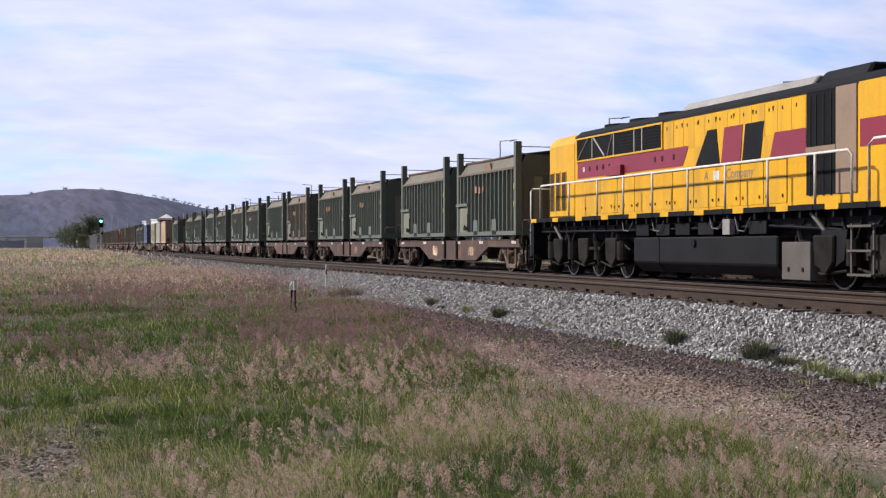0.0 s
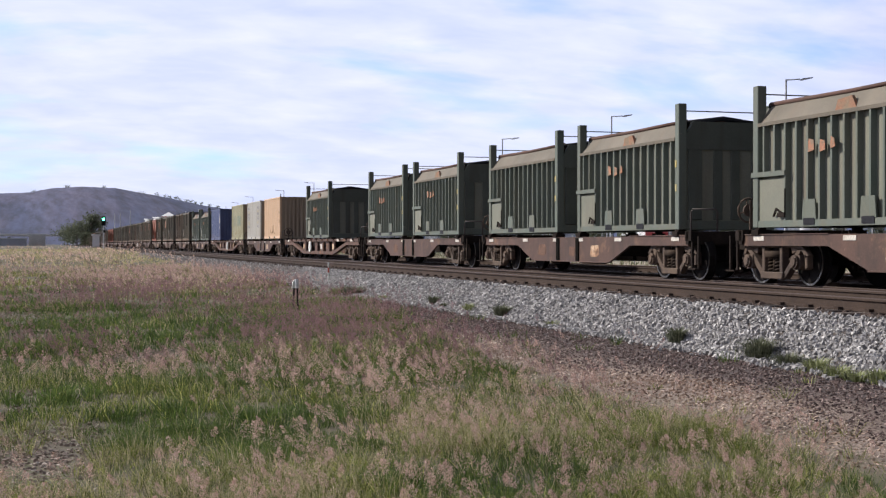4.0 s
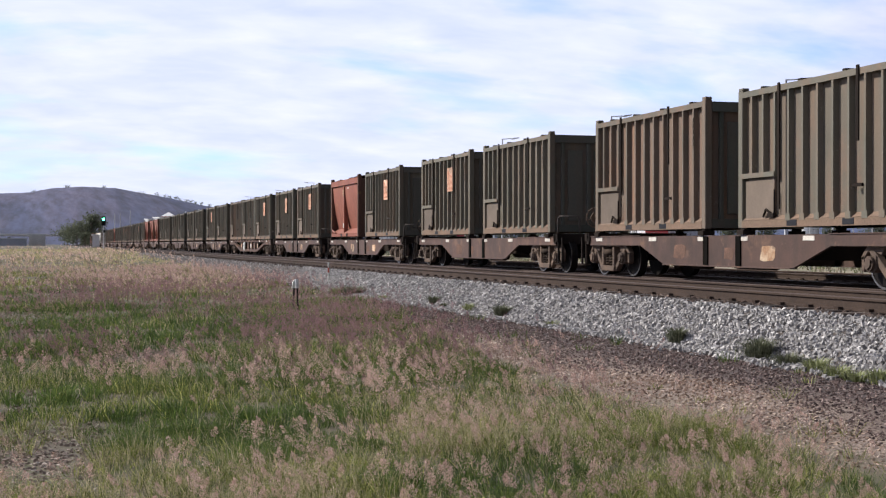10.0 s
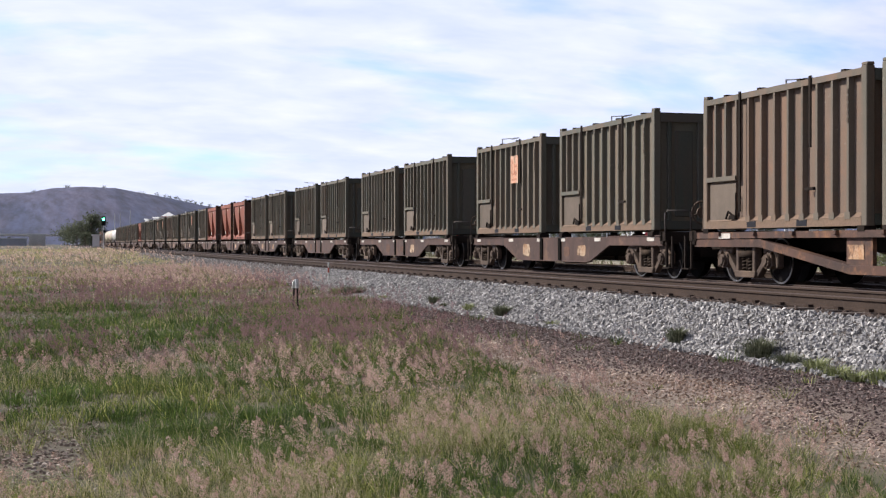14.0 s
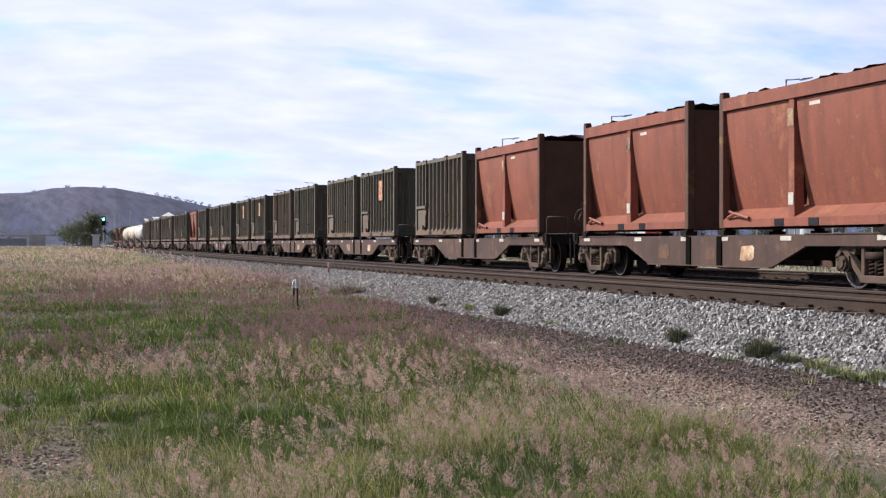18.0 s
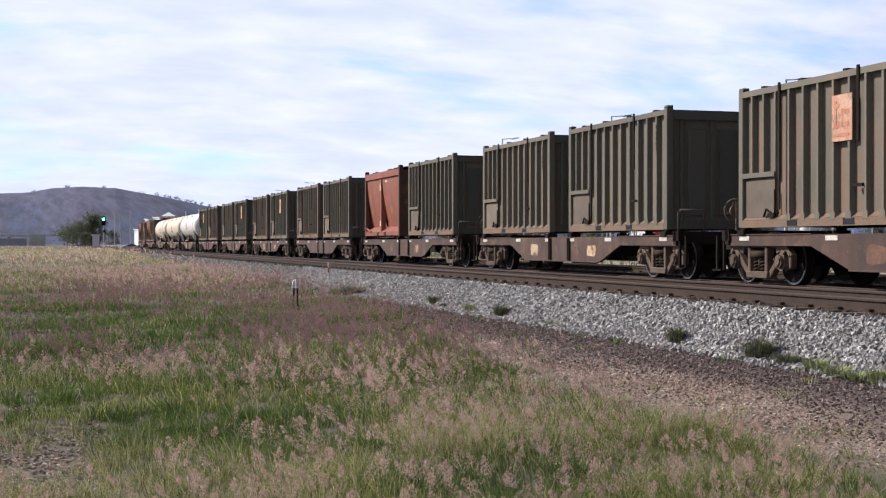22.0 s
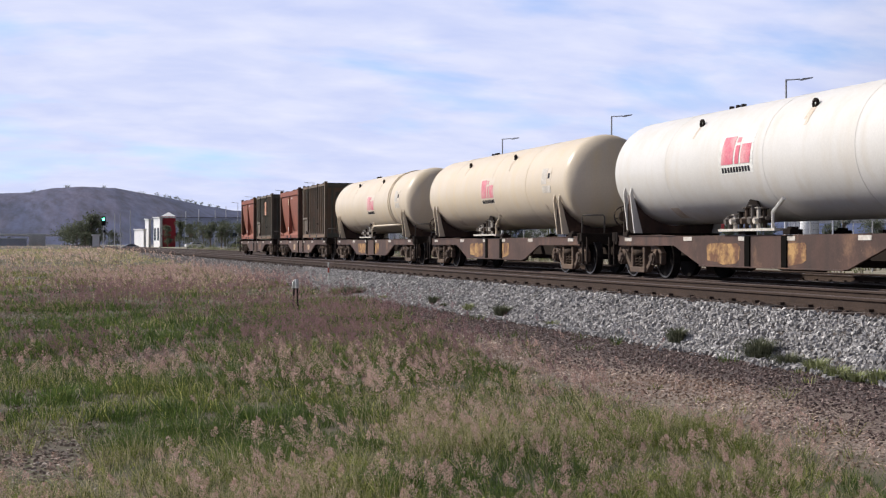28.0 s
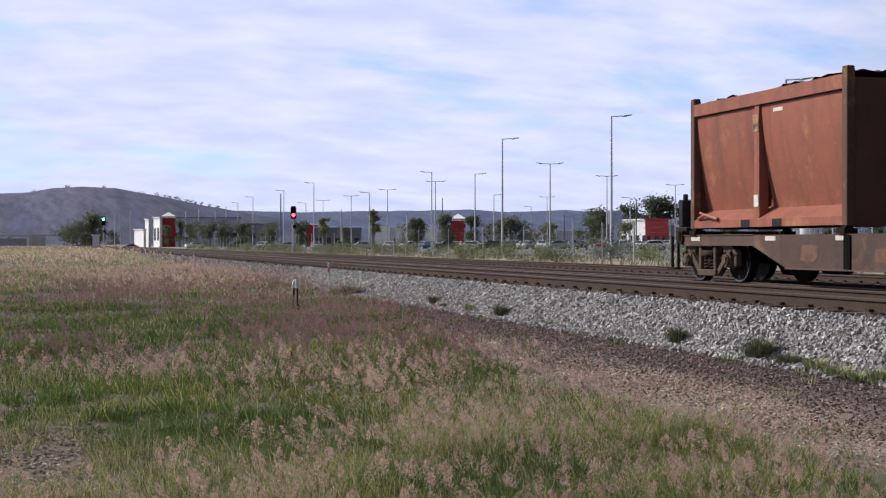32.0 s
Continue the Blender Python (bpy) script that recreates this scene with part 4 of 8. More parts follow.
def iso_box(name_label, side, end, decor=None):
    """Standard corrugated twenty-foot container."""
    L, H, W = 6.058, 2.55, 1.219
    box = thing("shipping_container", name_label, "shipping container", group="shipping containers of the train")
    corner_posts(box, L, H, side, 0.13, 0.0, W)
    for s in (-1, 1):
        part("top_rail", Build().box(s * (W - 0.04), 0, H - 0.04, 0.08, L - 0.26, 0.08), side, box)
        part("bottom_rail", Build().box(s * (W - 0.04), 0, 0.07, 0.08, L - 0.26, 0.13), side, box)
        for y in (-0.95, 0.95):
            part("fork_pocket", Build().box(s * (W + 0.003), y, 0.075, 0.01, 0.34, 0.12), M["ink"], box)
        # corrugated wall
        n = 21
        p = (L - 0.26) / n
        prof = []
        for i in range(n):
            y = -L / 2 + 0.13 + i * p
            prof += [(s * (W - 0.02), y), (s * (W - 0.02), y + p * 0.45), (s * (W - 0.044), y + p * 0.56), (s * (W - 0.044), y + p * 0.89)]
        prof += [(s * (W - 0.02), L / 2 - 0.13), (s * (W - 0.09), L / 2 - 0.13), (s * (W - 0.09), -L / 2 + 0.13)]
        part("side_wall", Build().prism(prof, 0.12, H - 0.06, "z"), side, box)
        n = 9
        p = (2 * W - 0.26) / n
        prof = []
        for i in range(n):
            x = -W + 0.13 + i * p
            prof += [(x, s * (L / 2 - 0.02)), (x + p * 0.45, s * (L / 2 - 0.02)), (x + p * 0.55, s * (L / 2 - 0.055)), (x + p * 0.9, s * (L / 2 - 0.055))]
        prof += [(W - 0.13, s * (L / 2 - 0.02)), (W - 0.13, s * (L / 2 - 0.09)), (-W + 0.13, s * (L / 2 - 0.09))]
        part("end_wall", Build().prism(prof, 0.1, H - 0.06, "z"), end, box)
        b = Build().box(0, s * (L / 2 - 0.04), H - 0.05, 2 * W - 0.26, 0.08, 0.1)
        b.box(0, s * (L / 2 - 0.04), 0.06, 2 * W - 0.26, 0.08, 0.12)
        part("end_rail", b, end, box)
    part("roof", Build().box(0, 0, H - 0.03, 2 * W - 0.15, L - 0.15, 0.04), side, box)
    for sx in (-1, 1):
        for sy in (-1, 1):
            for z in (0.06, H - 0.055):
                part("corner_casting", Build().box(sx * (W - 0.075), sy * (L / 2 - 0.075), z, 0.178, 0.178, 0.13), side, box, bevel=0.01)
    if decor:
        decor(box, -W)
    return box


def tank(material, band=False, c=0.45, lift_=-0.06):
    """Long pressure tank on saddles, with valves and lifting eyes."""
    r, zc, hl, off = 1.29, 1.49, 6.7, 0.45
    t = thing("tank", "cream pressure tank with rounded ends and red emblem" if band or material is not M["tank_white"] else "white pressure tank with rounded ends and red emblem", "tank", group="tanks of the train")
    n = 48
    prof = [(off - hl - 0.62 * math.sin(a), r * math.cos(a)) for a in np.linspace(math.pi / 2, 0, 11)] + [(y, r) for y in (-4, -2, 0, 2, 4)] + [(off + hl + 0.62 * math.sin(a), r * math.cos(a)) for a in np.linspace(0, math.pi / 2, 11)]
    vs, fs = [], []
    for y, q in prof:
        q = max(q, 0.002)
        vs += [Vector((q * math.cos(k * math.tau / n), y, zc + q * math.sin(k * math.tau / n))) for k in range(n)]
    for i in range(len(prof) - 1):
        for k in range(n):
            fs.append((i * n + k, i * n + (k + 1) % n, (i + 1) * n + (k + 1) % n, (i + 1) * n + k))
    part("shell", Build().add(vs, fs), material, t, smooth=True)
    def ring(y, rr, w, m, name):
        b = Build()
        prof_ = [(y - w / 2, rr), (y - w / 2, r - 0.01), (y + w / 2, r - 0.01), (y + w / 2, rr)]
        vs_, fs_ = [], []
        for yy, q in prof_:
            vs_ += [Vector((q * math.cos(k * math.tau / n), yy, zc + q * math.sin(k * math.tau / n))) for k in range(n)]
        for i in range(4):
            for k in range(n):
                fs_.append((i * n + k, i * n + (k + 1) % n, ((i + 1) % 4) * n + (k + 1) % n, ((i + 1) % 4) * n + k))
        part(name, b.add(vs_, fs_), m, t, smooth=False)
    for y in ((-3.2, 0.0, 4.4) if not band else (-1.0, 3.3)):
        ring(y, r + 0.004, 0.025, material, "weld_seam")
    if band:
        ring(-3.75, r + 0.03, 0.07, material, "band")
        ring(-3.45, r + 0.03, 0.05, material, "band")
    for y in (-1.4, 3.2):
        for s in (-1, 1):
            a = math.radians(44)
            eye_ = Vector((s * (r + 0.03) * math.cos(a), y, zc + (r + 0.03) * math.sin(a)))
            b = Build()
            b.tube([eye_ + Vector((0, 0.075 * math.cos(k * math.tau / 12), 0.075 * math.sin(k * math.tau / 12))) for k in range(13)], 0.035, 6)
            part("lifting_eye", b, M["wagon_dark"], t, smooth=True)
    b = Build()
    for dy in (-0.25, 0.0, 0.3):
        b.tube([(0.0, 3.3 + dy, zc + r - 0.02), (0.0, 3.3 + dy, zc + r + 0.08)], 0.06, 8)
    part("top_valve", b, M["wagon_dark"], t)
    for y in (-5.65, 6.55):
        b = Build()
        ang = [math.radians(a) for a in range(205, 340, 12)]
        pts = [((r + 0.015) * math.cos(a), zc + (r + 0.015) * math.sin(a)) for a in ang]
        b.prism([(-1.15, 0.0), *[(x, z) for x, z in pts], (1.15, 0.0)], y - 0.10, y + 0.10, "y")
        part("saddle", b, M["wagon_brown"], t)
        for sx in (-1, 1):
            b = Build().prism([(sx * 1.16, 0.0), (sx * 1.28, 0.95), (sx * 1.24, 1.12), (sx * 0.95, 0.0)], y - 0.22, y - 0.17, "y")
            b.prism([(sx * 1.16, 0.0), (sx * 1.28, 0.95), (sx * 1.24, 1.12), (sx * 0.95, 0.0)], y + 0.17, y + 0.22, "y")
            part("gusset", b, material, t)
            part("gusset_web", Build().prism([(y - 0.17, 0.0), (y + 0.17, 0.0), (y + 0.17, 0.7), (y - 0.17, 0.85)], sx * 1.13, sx * 1.17, "x"), M["wagon_dark"], t)
    if band:
        part("long_pipe", Build().tube([(-1.22, -0.5, 0.36), (-1.24, -0.75, 0.50), (-1.26, -5.4, 0.50)], 0.045, 8), material, t, smooth=True)
    b = Build().box(-1.12, 0.62, 0.02, 0.4, 2.3, 0.05)
    part("valve_tray", b, M["reflector"], t)
    rng = random.Random(3)
    for k in range(7):
        y = 1.62 - k * 0.24
        top = 0.26 + rng.uniform(0, 0.2) + 0.2 * (2 < k < 5)
        b = Build().tube([(-1.12, y, 0.05), (-1.12, y, top)], 0.045, 8)
        b.tube([(-1.24, y + rng.uniform(-0.06, 0.06), 0.2), (-0.95, y, 0.22)], 0.06, 8)
        b.tube([(-1.12, y, top), (-1.12, y, top + 0.02)], 0.085, 8)
        part("valve", b, (M["pale_box"], M["reflector"], M["wagon_dark"], M["bogie"])[k % 4], t)
    part("manifold", Build().tube([(-1.1, 1.8, 0.25), (-1.1, 0.1, 0.25)], 0.045, 8), M["pale_box"], t)
    part("valve_guard", Build().prism([(1.35, 0.3), (0.45, 0.3), (0.75, 0.62), (1.0, 0.66)], -1.0, -0.94, "x"), M["wagon_dark"], t)
    b = Build()
    b.tube([(-1.22, -0.3, 0.05), (-1.22, -0.3, 0.36), (-1.24, -0.75, 0.62)], 0.04, 6)
    part("pipe", b, material, t)
    def patch(name, y0, y1, z0, z1, m, lift=0.005, lean=0.0, label=""):
        vs, fs, k = [], [], 6
        for i in range(k + 1):
            z = z0 + (z1 - z0) * i / k
            sh = lean * (z - z0)
            for y, q in ((y0 - sh, lift), (y1 - sh, lift), (y1 - sh, -0.01), (y0 - sh, -0.01)):
                vs.append(Vector((-math.sqrt((r + q) ** 2 - z * z), y, zc + z)))
        for i in range(k):
            for q_ in range(4):
                fs.append((i * 4 + q_, i * 4 + (q_ + 1) % 4, i * 4 + 4 + (q_ + 1) % 4, i * 4 + 4 + q_))
        fs += [(0, 1, 2, 3), (k * 4 + 3, k * 4 + 2, k * 4 + 1, k * 4)]
        return part(name, Build().add(vs, fs), m, t, label)
    lz = lift_
    patch("emblem_panel", c + 0.72, c - 0.72, lz - 0.42, lz + 0.42, M["white_paint"] if material is M["tank_white"] else M["tank_panel"], 0.003, 0, "paler square behind the emblem")
    for y0, y1, h in ((0.60, 0.10, 0.58), (0.02, -0.14, 0.38), (-0.22, -0.60, 0.40)):
        patch("emblem", c + y0, c + y1, lz - 0.22, lz - 0.22 + h, M["logo_red"], 0.009, 0.12, "faded red slanted emblem shape")
    patch("emblem", c - 0.02, c - 0.18, lz + 0.22, lz + 0.33, M["logo_red"], 0.009, 0.12)
    for k in range(10):
        patch("emblem_bar", c + 0.58 - k * 0.12, c + 0.50 - k * 0.12, lz - 0.39, lz - 0.28, M["ink"], 0.008)
    # rust below the lifting eyes, stains at the saddles and on the crown of the end
    for y0, y1, z0, z1 in ((-1.30, -1.42, 0.62, 0.86), (-1.38, -1.47, 0.50, 0.84), (3.28, 3.20, 0.58, 0.86), (-4.35, -4.5, -0.95, -0.62), (-4.0, -4.6, -1.12, -0.98), (4.9, 4.5, -1.15, -0.92)):
        patch("rust_stain", y0, y1, z0, z1, M["tank_stain"], 0.004, 0.1, "thin brown rust stain")
    for y0, y1, z0, z1, k in ((-4.55, -4.95, -0.05, 0.4, "reflector"), (-5.0, -5.3, 0.0, 0.4, "tank_panel"), (-4.6, -5.25, -0.3, -0.1, "reflector"), (-5.05, -5.2, 0.1, 0.25, "ink")):
        patch("data_plate", y0, y1, z0, z1, M[k], 0.006 if k != "ink" else 0.009)
    return t


# ---- the train: locomotive ----
M["loco_gear"] = mat("loco_gear", (0.012, 0.011, 0.011), (0.036, 0.031, 0.027), scale=2.5, rough=0.7, tint=0.3, fine=0.15, spec=0.06)
M["louvre"] = mat("louvre", (0.075, 0.05, 0.032), (0.05, 0.038, 0.028), scale=6, rough=0.7, spec=0.06)


def locomotive():
    """Diesel hood unit, seen from its rear end on; the rear is at +y."""
    g = thing("locomotive", "yellow diesel locomotive with maroon stripe and white handrails", "locomotive")
    hx, back, nose = 0.98, 9.22, -11.6
    Y, K, R, G = M["loco_yellow"], M["loco_black"], M["loco_maroon"], M["loco_grey"]
    x = -hx
    part("hood", Build().prism([(-hx, 1.58), (hx, 1.58), (hx, 3.74), (0.80, 3.88), (-0.80, 3.88), (-hx, 3.74)], -6.2, 7.24, "y"), Y, g)
    part("rear_hood", Build().prism([(-hx, 1.58), (hx, 1.58), (hx, 3.68), (0.74, 3.90), (-0.74, 3.90), (-hx, 3.68)], 7.25, back, "y"), Y, g, bevel=0.06)
    part("cab", Build().prism([(-1.12, 1.58), (1.12, 1.58), (1.18, 3.6), (0.8, 4.05), (-0.8, 4.05), (-1.18, 3.6)], nose, -8.4, "y"), Y, g, bevel=0.05)
    part("front_hood", Build().prism([(-hx - 0.02, 1.58), (hx, 1.58), (hx, 3.74), (0.8, 3.88), (-0.8, 3.88), (-hx - 0.02, 3.74)], -8.4, -6.21, "y"), Y, g)
    part("roof", Build().prism([(-hx - 0.02, 3.72), (-hx - 0.01, 3.78), (-0.80, 3.92), (-0.5, 3.95), (0.5, 3.95), (0.80, 3.92), (hx + 0.01, 3.78), (hx + 0.02, 3.72)], -8.4, 7.2, "y"), K, g)
    part("silencer_cover", Build().prism([(-0.86, 3.80), (-0.62, 4.10), (0.62, 4.10), (0.86, 3.80)], -4.3, 1.25, "y"), M["loco_roof"], g, "pale worn roof hatch", bevel=0.03)
    part("roof_blister", Build().prism([(-0.8, 3.84), (-0.62, 4.14), (0.62, 4.14), (0.8, 3.84)], -6.1, -4.5, "y"), K, g, bevel=0.05)
    part("roof_vent", Build().prism([(-0.5, 3.9), (-0.42, 4.2), (0.42, 4.2), (0.5, 3.9)], -8.0, -6.7, "y"), K, g, bevel=0.04)
    for y in (5.9, 4.3, 2.6):
        b = Build().tube([(0, y, 3.90), (0, y, 4.03)], 0.64, 24)
        b.tube([(0, y, 4.03), (0, y, 4.05)], 0.2, 12)
        part("radiator_fan", b, K, g)
    # radiator opening with slats and braces
    part("radiator_grille", Build().box(x - 0.004, 4.44, 3.40, 0.02, 5.3, 0.60), M["grille"], g, "black radiator opening")
    for z in (3.1, 3.70):
        part("grille_frame", Build().box(x - 0.012, 4.44, z, 0.04, 5.36, 0.045), Y, g)
    for y in (1.8, 2.9, 3.35, 4.6, 6.0, 7.08):
        part("grille_post", Build().box(x - 0.016, y, 3.40, 0.03, 0.05, 0.6), M["loco_roof"] if y not in (1.8, 7.08) else Y, g)
    for (y0, z0), (y1, z1) in (((7.0, 3.15), (6.3, 3.65)), ((5.9, 3.65), (5.2, 3.15)), ((5.0, 3.15), (4.7, 3.65))):
        part("brace", Build().tube([(x - 0.02, y0, z0), (x - 0.02, y1, z1)], 0.025, 6), M["loco_roof"], g)
    for z in np.linspace(3.18, 3.64, 7):
        part("slat", Build().box(x - 0.014, 3.1, z, 0.02, 2.5, 0.02), K, g)
    # stripe and emblem as coloured plates
    part("stripe", Build().prism([(7.05, 2.63), (7.05, 3.05), (0.45, 3.07), (0.75, 2.63)], x - 0.008, x, "x"), R, g, "maroon painted stripe")
    part("stripe", Build().prism([(-3.10, 2.58), (-3.28, 3.07), (-4.43, 3.07), (-4.43, 2.58)], x - 0.008, x, "x"), R, g, "maroon painted stripe")
    part("stripe", Build().prism([(-6.25, 2.58), (-6.25, 3.07), (-8.35, 3.07), (-8.35, 2.58)], x - 0.03, x - 0.02, "x"), R, g, "maroon painted stripe")
    xe0, xe1 = x - 0.012, x
    part("emblem", Build().prism([(0.12, 2.58), (-1.00, 2.58), (-0.86, 3.34), (-0.46, 3.34)], xe0, xe1, "x"), K, g, "dark slanted emblem shape")
    part("emblem", Build().prism([(-1.08, 2.58), (-1.90, 2.58), (-2.02, 3.34), (-1.22, 3.34)], xe0 - 0.002, xe1, "x"), R, g, "maroon slanted emblem shape")
    part("emblem", Build().prism([(-1.98, 2.58), (-2.72, 2.58), (-2.88, 3.34), (-2.12, 3.34)], xe0, xe1, "x"), K, g, "dark slanted emblem shape")
    letters("A", 0.26, M["loco_tan"], g, near_side(x - 0.006, -0.30, 2.26), "lettering", "small worn lettering", 0.15)
    letters("Company", 0.30, M["loco_tan"], g, near_side(x - 0.006, -1.28, 2.24), "lettering", "small worn lettering", 0.15)
    part("badge", Build().box(x - 0.006, -0.85, 2.33, 0.01, 0.28, 0.2), M["rail_white"], g)
    for y, w in ((6.6, 0.12), (6.2, 0.10), (5.7, 0.08), (5.3, 0.1), (4.9, 0.08), (2.2, 0.08), (1.8, 0.1), (1.2, 0.08)):
        part("letter_bar", Build().box(x - 0.012, y, 2.86, 0.008, w, 0.13), M["rail_white"] if y == 6.6 else M["ink"], g)
    # hood doors with seams, hinges and handles
    ys = [6.6, 5.5, 4.4, 3.35, 2.3, 1.25, 0.2, -0.85, -1.9, -2.85, -3.75]
    for y0, y1 in zip(ys[:-1], ys[1:]):
        d = part("hood_door", Build().box(x - 0.002, (y0 + y1) / 2, 2.08, 0.012, y0 - y1 - 0.03, 0.86), Y, g, bevel=0.003)
        part("hinge", Build().box(x - 0.016, y0 - 0.12, 1.80, 0.02, 0.035, 0.06), M["louvre"], d)
        part("hinge", Build().box(x - 0.016, y1 + 0.15, 1.80, 0.02, 0.035, 0.06), M["louvre"], d)
        part("seam", Build().box(x - 0.009, y1, 2.1, 0.004, 0.014, 0.9), K, d)
    part("seam", Build().box(x - 0.009, 1.4, 2.52, 0.004, 10.4, 0.012), K, g)
    for i, y in enumerate(np.linspace(1.45, -4.2, 12)):
        d = part("upper_door", Build().box(x - 0.001, y, 3.35, 0.010, 0.44, 0.66), Y, g, bevel=0.003)
        part("hinge", Build().box(x - 0.010, y + 0.1, 3.54, 0.012, 0.03, 0.07), M["louvre"], d)
    part("duct_box", Build().box(x - 0.05, 4.45, 2.72, 0.12, 0.9, 0.26), R, g, bevel=0.01)
    part("engine_doorway", Build().box(x - 0.004, -4.96, 2.75, 0.02, 1.0, 1.96), M["grille"], g, "dark open engine doorway")
    part("doorway_bar", Build().box(x - 0.018, -4.96, 2.62, 0.03, 1.0, 0.12), M["loco_tan"], g)
    for y in (-4.6, -4.8, -5.05, -5.3):
        part("engine_pipe", Build().box(x - 0.016, y, 2.7, 0.02, 0.05, 1.9), K, g)
    part("sliding_door", Build().box(x - 0.012, -5.8, 2.75, 0.03, 0.66, 1.96), M["loco_tan"], g, "brown weathered door panel", bevel=0.005)
    for y in (8.95, 8.5, 8.05):
        part("louvre", Build().box(x - 0.004, y, 2.35, 0.02, 0.34, 1.1), M["loco_yellow"], g)
        part("louvre_slot", Build().box(x - 0.016, y, 2.33, 0.006, 0.28, 1.06), M["louvre"], g)
        for q in range(5):
            part("louvre_blade", Build().box(x - 0.022, y, 1.92 + 0.19 * q, 0.012, 0.27, 0.018), M["louvre"], g)
    # rigging, spring hangers and pipes on the bogies
    for yc in (5.9, -7.3):
        for k in (-1.8, 0.0, 1.8):
            y = yc + k
            part("axle_cap", Build().tube([(-1.22, y, 0.48), (-1.27, y, 0.48)], 0.15, 16), M["loco_gear"], g)
            for dy in (-0.32, 0.32):
                part("spring", Build().tube([(-1.16, y + dy, 0.62), (-1.16, y + dy, 0.86)], 0.09, 10), M["wagon_dark"], g)
            part("brake_rod", Build().tube([(-1.26, y - 0.75, 0.36), (-1.24, y + 0.1, 0.28), (-1.26, y + 0.7, 0.40)], 0.028, 6), M["loco_gear"], g)
            part("brake_shoe", Build().prism([(y + 0.52, 0.25), (y + 0.66, 0.3), (y + 0.70, 0.62), (y + 0.56, 0.66)], -1.08, -0.9, "x"), M["loco_gear"], g)
        part("strut", Build().tube([(-1.28, yc + 2.2, 1.42), (-1.24, yc + 1.45, 0.82)], 0.045, 8), M["pale_box"], g, "grey steel strut")
        part("gear_link", Build().box(-1.27, yc - 0.5, 0.74, 0.08, 1.3, 0.08), M["loco_gear"], g)
    for y, z in ((3.05, 1.30), (1.35, 1.28), (-1.5, 1.30), (-2.6, 1.24)):
        part("cable_loop", Build().tube([(-1.3, y + 0.35, 1.42), (-1.33, y + 0.18, z - 0.12), (-1.33, y - 0.1, z - 0.14), (-1.3, y - 0.3, 1.40)], 0.018, 6), M["pale_box"], g)
    part("junction_box", Build().box(-1.34, -2.05, 1.2, 0.12, 0.3, 0.32), M["loco_roof"], g)
    part("tank_strap", Build().prism([(-1.365, 0.42), (-1.125, 0.195), (-1.12, 0.19), (-1.37, 0.41), (-1.37, 1.0), (-1.36, 1.0)], 1.18, 1.26, "y"), M["loco_black"], g)
    part("seam", Build().box(x - 0.011, 1.4, 2.17, 0.004, 10.4, 0.010), M["louvre"], g)
    for i in range(4, 26, 2):
        part("latch", Build().prism([(6.4 - i * 0.4, 3.60), (6.34 - i * 0.4, 3.60), (6.37 - i * 0.4, 3.50)] if i > 13 else [(6.4 - i * 0.4, 1.86), (6.33 - i * 0.4, 1.86), (6.36 - i * 0.4, 1.76)], x - 0.018, x - 0.004, "x"), M["louvre"], g)
    for dx in (-0.55, 0.0, 0.55):
        part("rear_panel", Build().box(dx, back + 0.004, 2.6, 0.45, 0.02, 1.6), Y, g)
    # walkway with striped edge
    part("walkway", Build().box(0, -0.9, 1.52, 2.84, 21.4, 0.10), K, g)
    n = 22
    for i in range(n):
        part("edge_stripe", Build().box(-1.425, 9.3 - i * 0.85, 1.52, 0.012, 0.43, 0.11), Y if i % 2 == 0 else K, g)
    part("underframe", Build().box(0, -0.9, 1.32, 2.3, 20.6, 0.30), K, g)
    for i in range(30):
        part("bracket", Build().box(-1.22, 8.6 - i * 0.56, 1.40, 0.3, 0.07, 0.14), K, g)
    b = Build()
    b.tube([(-1.36, 8.95, 1.58), (-1.36, 8.95, 2.42), (-1.36, 8.86, 2.51), (-1.36, -6.42, 2.51), (-1.36, -6.53, 2.42), (-1.36, -6.53, 1.58)], 0.026, 8)
    part("handrail", b, M["rail_white"], g, "white tubular handrail", smooth=True)
    for y in (6.76, 4.82, 3.2, 1.57, -0.24, -1.94, -3.66, -5.35):
        part("stanchion", Build().tube([(-1.36, y, 1.55), (-1.36, y, 2.51)], 0.026, 8), M["rail_white"], g, smooth=True)
    part("handrail", Build().tube([(-1.36, -7.05, 1.58), (-1.36, -7.05, 2.55), (-1.36, -7.2, 2.65), (-1.36, -9.8, 2.65)], 0.026, 8), M["rail_white"], g, smooth=True)
    for s in (-1, 1):
        part("end_rail", Build().tube([(s * 1.36, 9.72, 0.5), (s * 1.36, 9.72, 2.38), (s * 1.30, 9.72, 2.46), (s * 0.5, 9.72, 2.46), (s * 0.45, 9.72, 1.55)], 0.024, 8), M["rail_white"], g, smooth=True)
        b = Build()
        for z in (0.42, 0.8, 1.2):
            b.box(s * 1.3, 9.5, z, 0.26, 0.42, 0.035)
        b.box(s * 1.42, 9.30, 0.9, 0.03, 0.05, 1.2)
        part("step", b, K, g)
    part("pilot", Build().box(0, 9.62, 1.02, 2.7, 0.12, 0.95), K, g)
    b = Build().box(0, 9.9, 0.84, 0.18, 0.6, 0.22)
    part("coupler", b, M["wagon_dark"], g)
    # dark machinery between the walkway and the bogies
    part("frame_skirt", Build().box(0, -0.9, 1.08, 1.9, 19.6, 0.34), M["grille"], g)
    r_ = random.Random(12)
